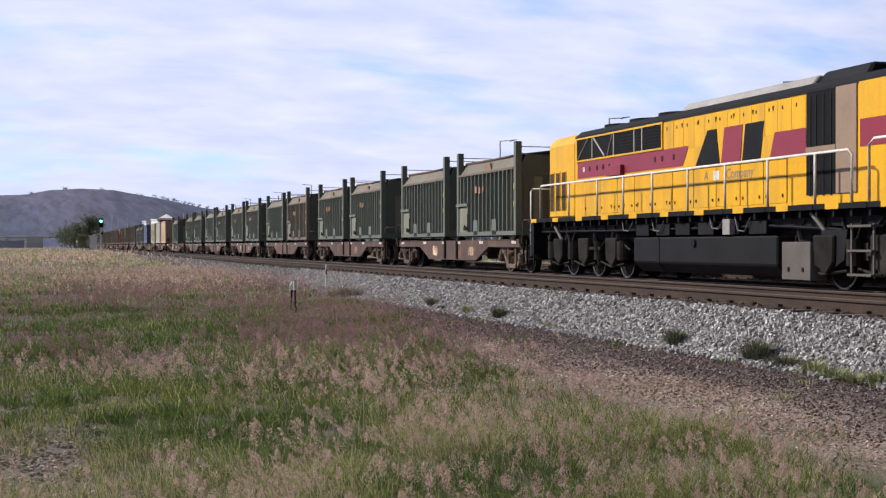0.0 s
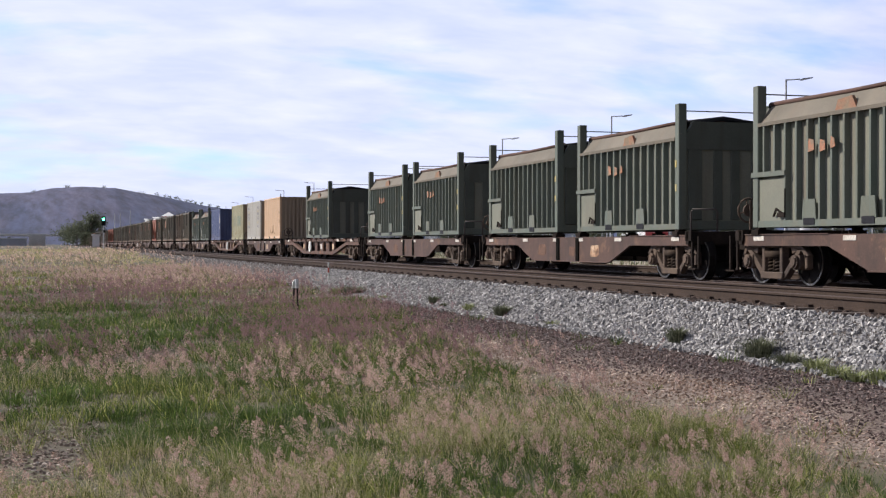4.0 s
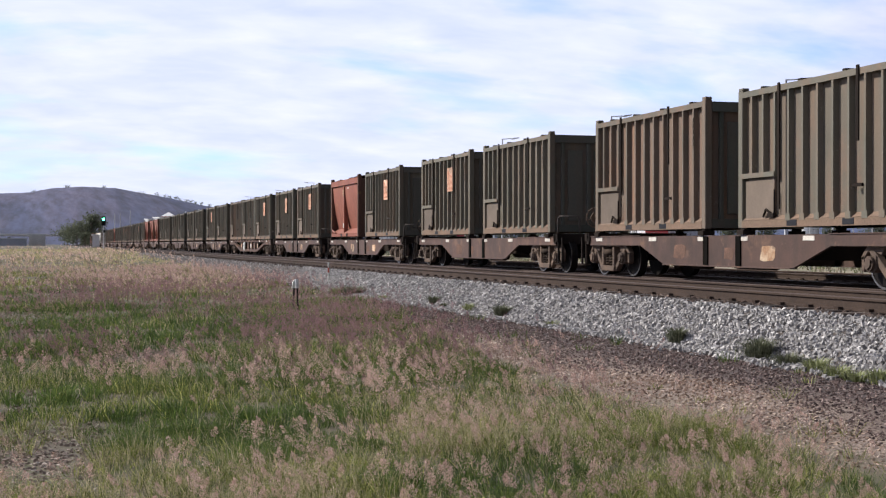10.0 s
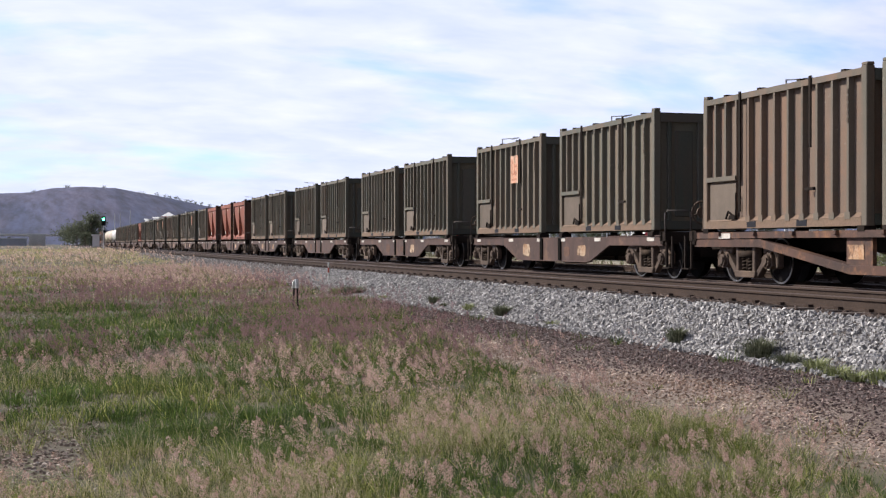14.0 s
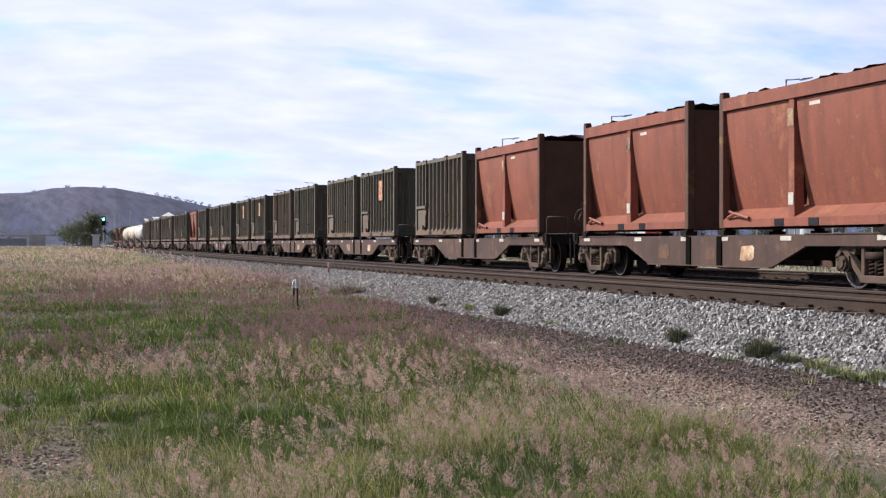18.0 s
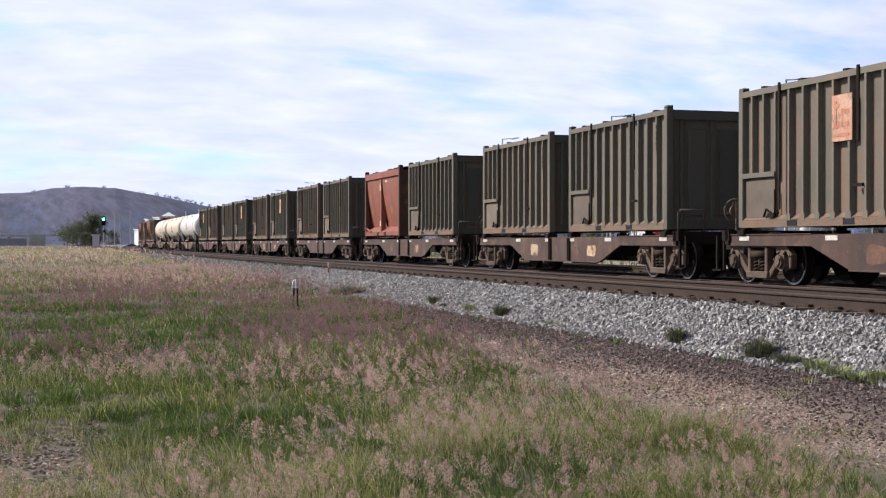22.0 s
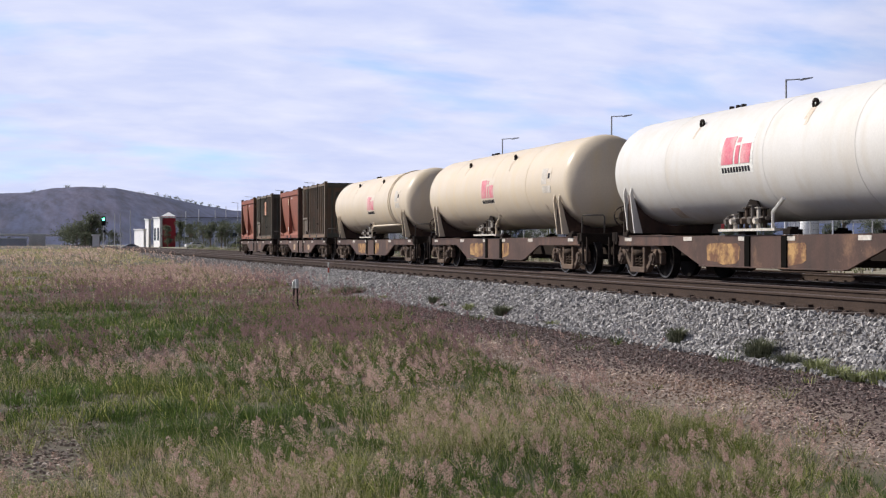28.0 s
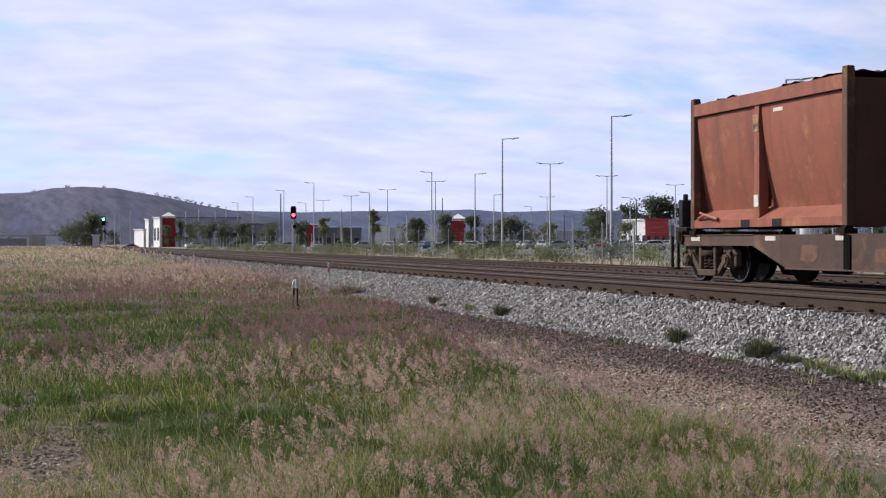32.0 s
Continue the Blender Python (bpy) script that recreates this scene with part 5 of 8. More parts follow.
    for yc in (5.9, -7.3):
        for k in range(9):
            y = yc + 2.6 - k * 0.62
            part("brake_pipe", Build().tube([(-1.16, y, 1.30), (-1.24, y + r_.uniform(-0.3, 0.3), 0.95), (-1.2, y + r_.uniform(-0.5, 0.5), 0.7)], r_.choice((0.03, 0.045)), 6), M["loco_gear"] if k % 3 else M["wagon_dark"], g)
        for k in (-1.9, -0.1, 1.7):
            part("sand_box", Build().prism([(yc + k - 0.35, 1.0), (yc + k + 0.35, 1.0), (yc + k + 0.3, 0.45), (yc + k - 0.1, 0.28), (yc + k - 0.33, 0.5)], -1.36, -1.02, "x"), M["loco_gear"], g, bevel=0.03)
            part("traction_motor", Build().box(0, yc + k + 0.5, 0.42, 1.3, 0.9, 0.5), M["grille"], g)
    for k, y in enumerate((2.3, 1.2, 0.2, -0.9, -2.0, -3.1)):
        part("side_cabinet", Build().box(-1.12, y, 1.17, 0.3, 0.7, 0.26), G if k % 2 else K, g, bevel=0.01)
    # tank, boxes, ladders
    part("fuel_tank", Build().prism([(-1.36, 0.42), (-1.12, 0.20), (1.12, 0.20), (1.36, 0.42), (1.36, 1.0), (-1.36, 1.0)], -4.02, 2.6, "y"), G, g, "dark grey fuel tank", bevel=0.03)
    part("fuel_filler", Build().tube([(-1.40, -0.55, 0.86), (-1.34, -0.55, 0.86)], 0.09, 14), K, g)
    part("equipment_box", Build().box(-1.2, -4.72, 0.52, 0.36, 1.0, 0.72), M["pale_box"], g, "pale grey equipment box", bevel=0.01)
    for dy in (0.25, -0.25):
        part("latch", Build().box(-1.385, -4.72 + dy, 0.36, 0.02, 0.06, 0.08), K, g)
    part("sand_box", Build().prism([(-5.45, 1.1), (-6.3, 1.1), (-6.2, 0.55), (-5.9, 0.42), (-5.55, 0.6)], -1.3, -0.9, "x"), G, g)
    b = Build()
    for z in (0.3, 0.72, 1.15):
        b.box(-1.38, -6.95, z, 0.24, 0.72, 0.04)
    for y in (-6.62, -7.28):
        b.box(-1.42, y, 0.72, 0.03, 0.04, 0.95)
    part("cab_ladder", b, M["pale_box"], g)
    part("air_pipe", Build().tube([(-1.2, 9.0, 1.2), (-1.22, 3.0, 1.18), (-1.2, -3.5, 1.2), (-1.2, -6.0, 1.1)], 0.03, 6), K, g)
    for yc in (5.9, -7.3):
        bg_ = part("bogie", Build().box(0, yc, 0.62, 1.9, 4.4, 0.2), K, g)
        for s in (-1, 1):
            b = Build()
            b.prism([(yc - 2.5, 0.62), (yc - 2.3, 0.86), (yc + 2.3, 0.86), (yc + 2.5, 0.62), (yc + 2.2, 0.55), (yc - 2.2, 0.55)], s * 0.98, s * 1.14, "x")
            part("side_frame", b, M["loco_gear"], bg_)
            for k in (-1.8, 0.0, 1.8):
                part("axle_box", Build().box(s * 1.13, yc + k, 0.5, 0.2, 0.42, 0.44), M["loco_gear"], bg_, bevel=0.03)
            for k in (-2.35, -0.9, 0.9, 2.4):
                part("brake_cylinder", Build().tube([(s * 1.2, yc + k, 0.45), (s * 1.2, yc + k, 0.92)], 0.16, 12), M["loco_gear"], bg_)
                part("hanger", Build().tube([(s * 1.2, yc + k + 0.35, 1.1), (s * 1.16, yc + k + 0.1, 0.3)], 0.05, 6), M["loco_gear"], bg_)
        for k in (-1.8, 0.0, 1.8):
            part("wheelset", BOGIE["wheelset"], None, bg_, at=pose(0, yc + k, 0.46))
    return g


# ---- the train: make-up ----
M["patch_mud"] = mat("patch_mud", (0.15, 0.105, 0.075), (0.20, 0.13, 0.09), scale=1.5, rough=0.85)
M["tag_yellow"] = mat("tag_yellow", (0.50, 0.38, 0.10), (0.42, 0.36, 0.2), scale=5, rough=0.6)
M["box_brown"] = mat("box_brown", (0.155, 0.122, 0.094), (0.105, 0.096, 0.074), scale=0.7, rough=0.65, tint=0.06, streak=(0.20, 0.125, 0.082), third=(0.20, 0.115, 0.078), third_at=(0.54, 0.75), fine=0.09, bump=0.04, wear=(0.235, 0.20, 0.16))
M["box_olive"] = mat("box_olive", (0.118, 0.114, 0.087), (0.150, 0.130, 0.100), scale=0.7, rough=0.6, tint=0.06, streak=(0.195, 0.13, 0.088), third=(0.185, 0.12, 0.082), third_at=(0.56, 0.75), fine=0.09, bump=0.04, wear=(0.235, 0.20, 0.16))

M["box_rusty"] = mat("box_rusty", (0.185, 0.124, 0.092), (0.125, 0.10, 0.078), scale=0.6, rough=0.7, tint=0.06, streak=(0.22, 0.125, 0.08), third=(0.235, 0.125, 0.08), third_at=(0.52, 0.74), fine=0.09, bump=0.04, wear=(0.235, 0.20, 0.16))
M["tank_panel"] = mat("tank_panel", (0.645, 0.56, 0.455), (0.61, 0.525, 0.42), scale=1, rough=0.4, fine=0.05)
M["faded_orange"] = mat("faded_orange", (0.36, 0.155, 0.09), (0.20, 0.14, 0.095), scale=5, amount=1.2, rough=0.7)
M["faded_rust"] = mat("faded_rust", (0.26, 0.13, 0.08), (0.21, 0.15, 0.10), scale=4, amount=1.2, rough=0.8)

TRAIN = []                                  # (thing, its place along the line at the start)
PROTO = {}


M["teal_faded"] = mat("teal_faded", (0.135, 0.215, 0.195), (0.25, 0.28, 0.21), scale=3, rough=0.6, fine=0.08)
M["beige_faded"] = mat("beige_faded", (0.21, 0.235, 0.19), (0.30, 0.30, 0.21), scale=3, rough=0.6, fine=0.08)
M["scuff_pale"] = mat("scuff_pale", (0.22, 0.22, 0.26), (0.13, 0.14, 0.21), scale=6, amount=1.2, rough=0.7)
M["navy_mark"] = mat("navy_mark", (0.05, 0.055, 0.12), (0.12, 0.12, 0.16), scale=5, rough=0.6)
M["rust_drip"] = mat("rust_drip", (0.26, 0.155, 0.085), (0.40, 0.30, 0.18), scale=7, amount=1.2, rough=0.8)


def yellow_decor(box, x):
    """Faded lettering as strips of paint on the corrugations, and rust runs below it."""
    r = random.Random(4)
    pitch = (6.058 - 0.26) / 21
    for i in range(21):
        y = -6.058 / 2 + 0.13 + i * pitch
        if 0.6 < y < 1.95 or -2.05 < y < 0.05 or 2.3 < y < 2.5:
            key = "teal_faded" if y < 0.05 else "beige_faded"
            h, z = (1.5, 1.3) if y > 2.2 else (0.72 + r.uniform(-0.05, 0.05), 1.38)
            part("faded_lettering", Build().box(x + 0.0185, y + 0.225 * pitch, z, 0.007, 0.43 * pitch, h), M[key], box, "faded strip of painted lettering")
            part("faded_lettering", Build().box(x + 0.0425, y + 0.725 * pitch, z, 0.007, 0.32 * pitch, h), M[key], box, "faded strip of painted lettering")
        if -2.2 < y < 1.4:
            for k in range(1):
                yy, h = y + r.uniform(0.05, 0.4) * pitch, r.uniform(0.08, 0.34)
                z = r.uniform(0.28, 0.5)
                part("rust_stain", Build().prism([(yy - 0.022, z), (yy + 0.018, z + 0.02), (yy + 0.008, z + h), (yy - 0.012, z + h * 0.85)], x + 0.015, x + 0.022, "x"), M["rust_drip"], box, "rust stain running down")


def blue_decor(box, x):
    for y, z, h, w in ((-2.45, 1.75, 0.8, 0.10), (-2.62, 1.6, 0.5, 0.12), (-2.45, 1.0, 0.25, 0.1), (2.2, 1.3, 0.22, 0.10)):
        part("white_mark", Build().box(x + 0.016, y, z, 0.012, w, h), M["reflector"], box)
    part("end_mark", Build().box(0.72, -3.05, 1.62, 0.05, 0.014, 1.25), M["reflector"], box)
    r = random.Random(8)
    for i in range(16):
        y, h = -2.6 + i * 0.34 + r.uniform(-0.05, 0.05), r.uniform(0.06, 0.4)
        part("scuff", Build().prism([(y - 0.12, 0.15), (y + 0.12, 0.15), (y + 0.05, 0.15 + h), (y - 0.07, 0.15 + 0.8 * h)], x + 0.015, x + 0.022, "x"), M["scuff_pale"], box, "pale scuff along the lower edge")


def grey_decor(box, x):
    for y in (-1.95, 2.2):
        for z, h, key in ((2.12, 0.16, "navy_mark"), (1.86, 0.14, "tag_yellow"), (1.70, 0.16, "navy_mark"), (1.42, 0.22, "navy_mark"), (1.10, 0.24, "tag_yellow"), (0.84, 0.13, "navy_mark")):
            part("faded_mark", Build().box(x - 0.002, y, z, 0.012, 0.22, h), M[key], box)
        part("white_mark", Build().box(x - 0.010, y, 1.42, 0.006, 0.10, 0.10), M["reflector"], box)


def tan_decor(box, x):
    """Torn and rusted scrapes low on the side and beside the corner post."""
    r = random.Random(21)
    for y, z, w, h in ((-0.35, 0.62, 0.05, 0.42), (-0.12, 0.40, 0.07, 0.16), (0.15, 0.36, 0.05, 0.2), (0.75, 0.44, 0.04, 0.24), (-1.0, 0.33, 0.09, 0.1), (-2.62, 1.05, 0.07, 0.20), (-2.62, 1.62, 0.06, 0.16), (-2.62, 2.42, 0.10, 0.08)):
        pts = [(y + w * a * r.uniform(0.5, 1.0), z + h * b_ * r.uniform(0.6, 1.0)) for a, b_ in ((0.5, 0.5), (-0.4, 0.5), (-0.5, -0.3), (-0.1, -0.5), (0.5, -0.4))]
        part("rust_scrape", Build().prism(pts, x - 0.002, x + 0.03, "x"), M["rust_drip"], box, "small rusty scrape")


def make(kind):
    if kind == "belly0":
        return belly_wagon(0)
    if kind == "belly1":
        return belly_wagon(1)
    if kind == "belly2":
        return belly_wagon(2)
    if kind == "belly3":
        return belly_wagon(3)
    if kind == "skeleton":
        return skeleton_wagon(-1.0)
    if kind == "skeleton_turned":
        return skeleton_wagon(1.9)
    if kind == "tall":
        return tall_box(M["box_green_clean"])
    if kind == "tall_plain":
        return tall_box(M["box_green_clean"], False)
    if kind == "tall_brown":
        ob = tall_box(M["box_olive"])
        ob["label"] = "rust-stained olive ribbed bulk container with tall corner posts"
        return ob
    if kind == "red":
        return red_box()
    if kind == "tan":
        return iso_box("tan corrugated twenty-foot shipping container", M["tan"], M["tan_end_shaded"], tan_decor)
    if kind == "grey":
        return iso_box("pale grey shipping container with dark marks", M["grey_box"], M["tan_end_shaded"], grey_decor)
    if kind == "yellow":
        return iso_box("pale yellow shipping container with faded teal lettering", M["yellow_box"], M["tan_end_shaded"], yellow_decor)
    if kind == "blue":
        return iso_box("dark blue twenty-foot shipping container", M["blue_box"], M["blue_box"], blue_decor)
    if kind == "tank_white":
        return tank(M["tank_white"], False, 1.1, 0.12)
    if kind == "tank_cream":
        return tank(M["tank_cream"])
    if kind == "tank_band":
        return tank(M["tank_cream"], True, -0.2)
    words = {"g": ("box_green", "dark green"), "o": ("box_olive", "olive green"), "b": ("box_brown", "rusty brown-green")}[kind[0]]
    logo = kind.endswith("L")
    return ribbed_box(M[words[0]], logo, words[1] + " ribbed steel bulk container" + (" with faded orange emblem" if logo else ", streaked with rust"), M[{"g": "box_olive", "o": "box_brown", "b": "box_rusty"}[kind[0]]])


def place(kind, y, z=0.0, flip=False):
    m = pose(T2, y, R2 + z)
    if kind not in PROTO:
        PROTO[kind] = make(kind)
        ob = PROTO[kind]
        ob.matrix_basis = m
    else:
        ob = copy_thing(PROTO[kind], m)
    TRAIN.append((ob, y, R2 + z))
    return ob


# boxes in travelling order: the one ahead, then the one behind it
ZB, ZS = 1.13, 1.12
Y_LOCO = 27.2


def belly(y, ahead, behind, i):
    place("belly%d" % (i % 3), y)
    for kind, dy in ((ahead, -3.775), (behind, 3.775)):
        off = 0.0
        if kind in ("tan", "grey"):
            off = 0.12 if dy > 0 else -0.12
        place(kind, y + dy + off, ZB)


loco = locomotive()
loco.matrix_basis = pose(T2, Y_LOCO, R2)
TRAIN.append((loco, Y_LOCO, R2))
for i in range(6):
    belly(45.44 + 16.96 * i, "tall_brown" if i == 2 else "tall", "tall" if i % 2 else "tall_plain", i)
place("skeleton_turned", 148.85)
place("tall", 148.85, ZS)
belly(167.5, "tan", "grey", 1)
place("skeleton", 186.3)
place("yellow", 186.3 - 6.62, ZS)
place("blue", 186.3 + 6.6, ZS)
for k, (a, b) in enumerate((("tall", "tall"), ("o", "b"), ("o", "oL"), ("gL", "red"), ("oL", "oL"))):
    belly(205.14 + 16.96 * k, a, b, k)
place("skeleton_turned", 291.6)
for kind, dy in (("oL", -6.55), ("o", 0.0), ("b", 6.55)):
    place(kind, 291.6 + dy, ZS)
ROW = (("g", "oL"), ("g", "o"), ("g", "g"), ("o", "o"), ("red", "red"), ("red", "o"), ("gL", "o"), ("g", "b"), ("gL", "oL"), ("g", "o"), ("g", "red"),
       ("g", "b"), ("gL", "b"), ("gL", "o"), ("b", "gL"), None, None, None, ("b", "red"), ("oL", "red"))
for j, pair in enumerate(ROW):
    y = 310.49 + 17.0 * j
    if pair:
        belly(y, *pair, j)
    else:
        place("belly3", y)
        place(("tank_white", "tank_cream", "tank_band")[j - 15], y, ZB - 0.06)


# the last wagon has a tail marker in place of the hand brake
tail = [ob for ob, y, z in TRAIN if ob.name.startswith("container_wagon")][-1]
for ch in list(tail.children):
    if ch.name.startswith("hand_brake"):
        bpy.data.objects.remove(ch)
unit = part("tail_marker", Build().box(-0.95, 7.62, 1.50, 0.24, 0.2, 0.62).box(-0.95, 7.6, 1.86, 0.1, 0.1, 0.16), M["ink"], tail, "black end-of-train marker box", bevel=0.02)
part("bracket", Build().box(-0.95, 7.45, 1.12, 0.3, 0.4, 0.12).tube([(-0.75, 7.5, 1.1), (-0.70, 7.6, 0.8), (-0.6, 7.7, 0.55)], 0.03, 6), M["wagon_dark"], unit)
part("lamp", Build().tube([(-1.12, 7.35, 0.98), (-1.24, 7.35, 0.98)], 0.09, 12), M["reflector"], tail, "round pale tail lamp")


# ---- ballast stones, sleepers, gravel ----
def island_material(name, dark, light, rough=0.9, third=None, patch=None, patch_scale=0.5, trans=0.0, patch_at=(0.42, 0.6)):
    """Colour by piece: each separate piece takes its own mix of the colours; patches by place."""
    m = bpy.data.materials.new(name)
    m.use_nodes = True
    t = m.node_tree
    p = t.nodes["Principled BSDF"]
    p.inputs["Roughness"].default_value = rough
    geo = t.nodes.new("ShaderNodeNewGeometry")
    r = t.nodes.new("ShaderNodeValToRGB")
    r.color_ramp.elements[0].color, r.color_ramp.elements[1].color = (*dark, 1), (*light, 1)
    if third:
        e = r.color_ramp.elements.new(0.82)
        e.color = (*third, 1)
    t.links.new(geo.outputs["Random Per Island"], r.inputs[0])
    col = r.outputs[0]
    co = t.nodes.new("ShaderNodeTexCoord")
    if patch:
        n = t.nodes.new("ShaderNodeTexNoise")
        n.inputs["Scale"].default_value, n.inputs["Detail"].default_value = patch_scale, 4.0
        t.links.new(co.outputs["Object"], n.inputs["Vector"])
        mr = t.nodes.new("ShaderNodeMapRange")
        mr.inputs[1].default_value, mr.inputs[2].default_value = patch_at
        t.links.new(n.outputs[0], mr.inputs[0])
        x = t.nodes.new("ShaderNodeMix")
        x.data_type, x.blend_type = "RGBA", "MULTIPLY"
        t.links.new(mr.outputs[0], x.inputs["Factor"])
        t.links.new(col, x.inputs["A"])
        x.inputs["B"].default_value = (*patch, 1)
        col = x.outputs["Result"]
    fine = t.nodes.new("ShaderNodeTexNoise")
    fine.inputs["Scale"].default_value = 40.0
    t.links.new(co.outputs["Object"], fine.inputs["Vector"])
    fr = t.nodes.new("ShaderNodeMapRange")
    fr.inputs[1].default_value, fr.inputs[2].default_value, fr.inputs[3].default_value, fr.inputs[4].default_value = 0.3, 0.7, 0.8, 1.2
    t.links.new(fine.outputs[0], fr.inputs[0])
    v = t.nodes.new("ShaderNodeVectorMath")
    v.operation = "SCALE"
    t.links.new(col, v.inputs[0])
    t.links.new(fr.outputs[0], v.inputs["Scale"])
    t.links.new(v.outputs[0], p.inputs["Base Color"])
    if trans:
        tr = t.nodes.new("ShaderNodeBsdfTranslucent")
        t.links.new(v.outputs[0], tr.inputs[0])
        ms = t.nodes.new("ShaderNodeMixShader")
        ms.inputs[0].default_value = trans
        t.links.new(p.outputs[0], ms.inputs[1])
        t.links.new(tr.outputs[0], ms.inputs[2])
        t.links.new(ms.outputs[0], t.nodes["Material Output"].inputs[0])
    return m


M["stone"] = island_material("stone", (0.14, 0.134, 0.132), (0.57, 0.545, 0.525), 0.9, (0.36, 0.343, 0.335))
M["stone_brown"] = island_material("stone_brown", (0.040, 0.026, 0.021), (0.18, 0.135, 0.112), 0.95, (0.088, 0.058, 0.046))
M["gravel_brown"] = island_material("gravel_brown", (0.19, 0.13, 0.10), (0.74, 0.63, 0.53), 0.95, (0.41, 0.315, 0.245), patch=(0.72, 0.65, 0.63), patch_scale=0.6)
M["gravel_dark"] = island_material("gravel_dark", (0.050, 0.033, 0.030), (0.40, 0.31, 0.28), 0.95, (0.14, 0.095, 0.085))
M["pebble"] = island_material("pebble", (0.16, 0.12, 0.10), (0.50, 0.44, 0.39), 0.95, (0.30, 0.24, 0.20))

CUBE = np.array([(x, y, z) for x in (-1, 1) for y in (-1, 1) for z in (-1, 1)], dtype=float)
CUBE_F = np.array([(0, 1, 3, 2), (4, 6, 7, 5), (0, 4, 5, 1), (2, 3, 7, 6), (0, 2, 6, 4), (1, 5, 7, 3)])


def stones(name, pts, size, material, label, flat=0.75, seed=1):
    """Loose angular stones at the points, each one its own irregular block."""
    rng = np.random.RandomState(seed)
    n = len(pts)
    v = CUBE[None] * (0.5 + rng.uniform(-0.22, 0.12, (n, 8, 3)))
    v *= (size * rng.uniform(0.55, 1.25, n))[:, None, None] * np.array([1, 1, flat]) * rng.uniform(0.7, 1.2, (n, 1, 3))
    ang = rng.uniform(0, math.tau, (n, 3)) * np.array([1.0, 0.35, 0.35])
    c, s = np.cos(ang[:, 0]), np.sin(ang[:, 0])
    x, y = v[..., 0] * c[:, None] - v[..., 1] * s[:, None], v[..., 0] * s[:, None] + v[..., 1] * c[:, None]
    z = v[..., 2]
    c, s = np.cos(ang[:, 1]), np.sin(ang[:, 1])
    y, z = y * c[:, None] - z * s[:, None], y * s[:, None] + z * c[:, None]
    v = np.stack([x, y, z], -1) + pts[:, None, :]
    f = CUBE_F[None] + (np.arange(n) * 8)[:, None, None]
    return tagged(new(name, array_mesh(name, v.reshape(-1, 3), f.reshape(-1, 4), material)), label, "stones", kind="stuff")


def bed_z(x):
    return np.interp(x, [8.0, 8.05, 8.97, 11.72, 12.6, 13.4], [0.10, 0.13, 0.685, 0.685, 0.50, 0.47])


rng = np.random.RandomState(7)


def scatter(x0, x1, y0, y1, n):
    return rng.uniform(x0, x1, n), rng.uniform(y0, y1, n)


px, py = scatter(7.85, 9.05, 9, 48, 56000)
px2, py2 = scatter(7.9, 9.05, 48, 130, 9000)
X, Yy = np.r_[px, px2], np.r_[py, py2]
X = X - 0.12 * np.abs(rng.randn(len(X))) * (rng.uniform(size=len(X)) < 0.12)
Z = np.where(X < 8.05, height(X, Yy) + 0.01, bed_z(X)) + rng.uniform(-0.025, 0.03, len(X))
stones("ballast_stones", np.stack([X, Yy, Z], -1), 0.043, M["stone"], "loose light grey crushed stones on the ballast shoulder", seed=2)
px, py = scatter(9.0, 12.6, 9, 70, 16000)
stones("track_stones", np.stack([px, py, bed_z(px) + rng.uniform(-0.01, 0.03, len(px))], -1), 0.06, M["stone_brown"], "rust-stained crushed stones between the rails", seed=3)
px, py = scatter(5.0, 8.1, 8, 32, 50000)
keep = rng.uniform(size=len(px)) < np.clip((px - 5.0) / 1.2, 0.1, 1)
px, py = px[keep], py[keep]
foot = px + 0.45 * (rng.uniform(size=len(px)) - 0.5) + 0.3 * np.sin(py * 0.9) > 6.4
for name_, pick, material_, label_ in (("gravel", ~foot, M["gravel_brown"], "pale brown gravel beside the railway"), ("dark_gravel", foot, M["gravel_dark"], "dark brown gravel at the foot of the ballast")):
    qx, qy = px[pick], py[pick]
    stones(name_, np.stack([qx, qy, height(qx, qy) + rng.uniform(-0.006, 0.004, len(qx))], -1), 0.022, material_, label_, 0.6, seed=4)
# stony bare patches in the grass


def spot(u, v, z=0.0):
    """The place on the ground at level z that lies u to the right and v below the middle of the view."""
    d = (EYE.z - z) * 2386 / (v - 431.5)
    x = (u - 784) / 2386 * d
    a = radians(YAW)
    return x * math.cos(a) + d * math.sin(a), d * math.cos(a) - x * math.sin(a)


def depth(u, d):
    """The place at distance d along the view, u to the side."""
    x = (u - 784) / 2386 * d
    a = radians(YAW)
    return x * math.cos(a) + d * math.sin(a), d * math.cos(a) - x * math.sin(a)


BARE = [(*spot(u, v), r_) for u, v, r_ in ((5, 545, 1.5), (0, 560, 1.4), (0, 575, 1.3), (10, 590, 1.2), (15, 604, 1.0), (230, 640, 0.7), (270, 632, 0.7), (305, 625, 0.7), (50, 775, 0.6), (60, 800, 0.65), (40, 830, 0.6), (80, 855, 0.45), (105, 815, 0.4), (0, 740, 0.5), (20, 700, 0.5), (200, 872, 0.3), (1400, 760, 0.6))] + [(7.5, 35.8, 1.1), (5.55, 29.9, 1.1)]
pts = []
for bx, by, br in BARE:
    k = min(int(900 * br * br) + 20, 1600)
    a, r = rng.uniform(0, math.tau, k), br * np.sqrt(rng.uniform(0, 1, k))
    pts.append(np.stack([bx + r * np.cos(a), by + r * np.sin(a)], -1))
pts = np.concatenate(pts)
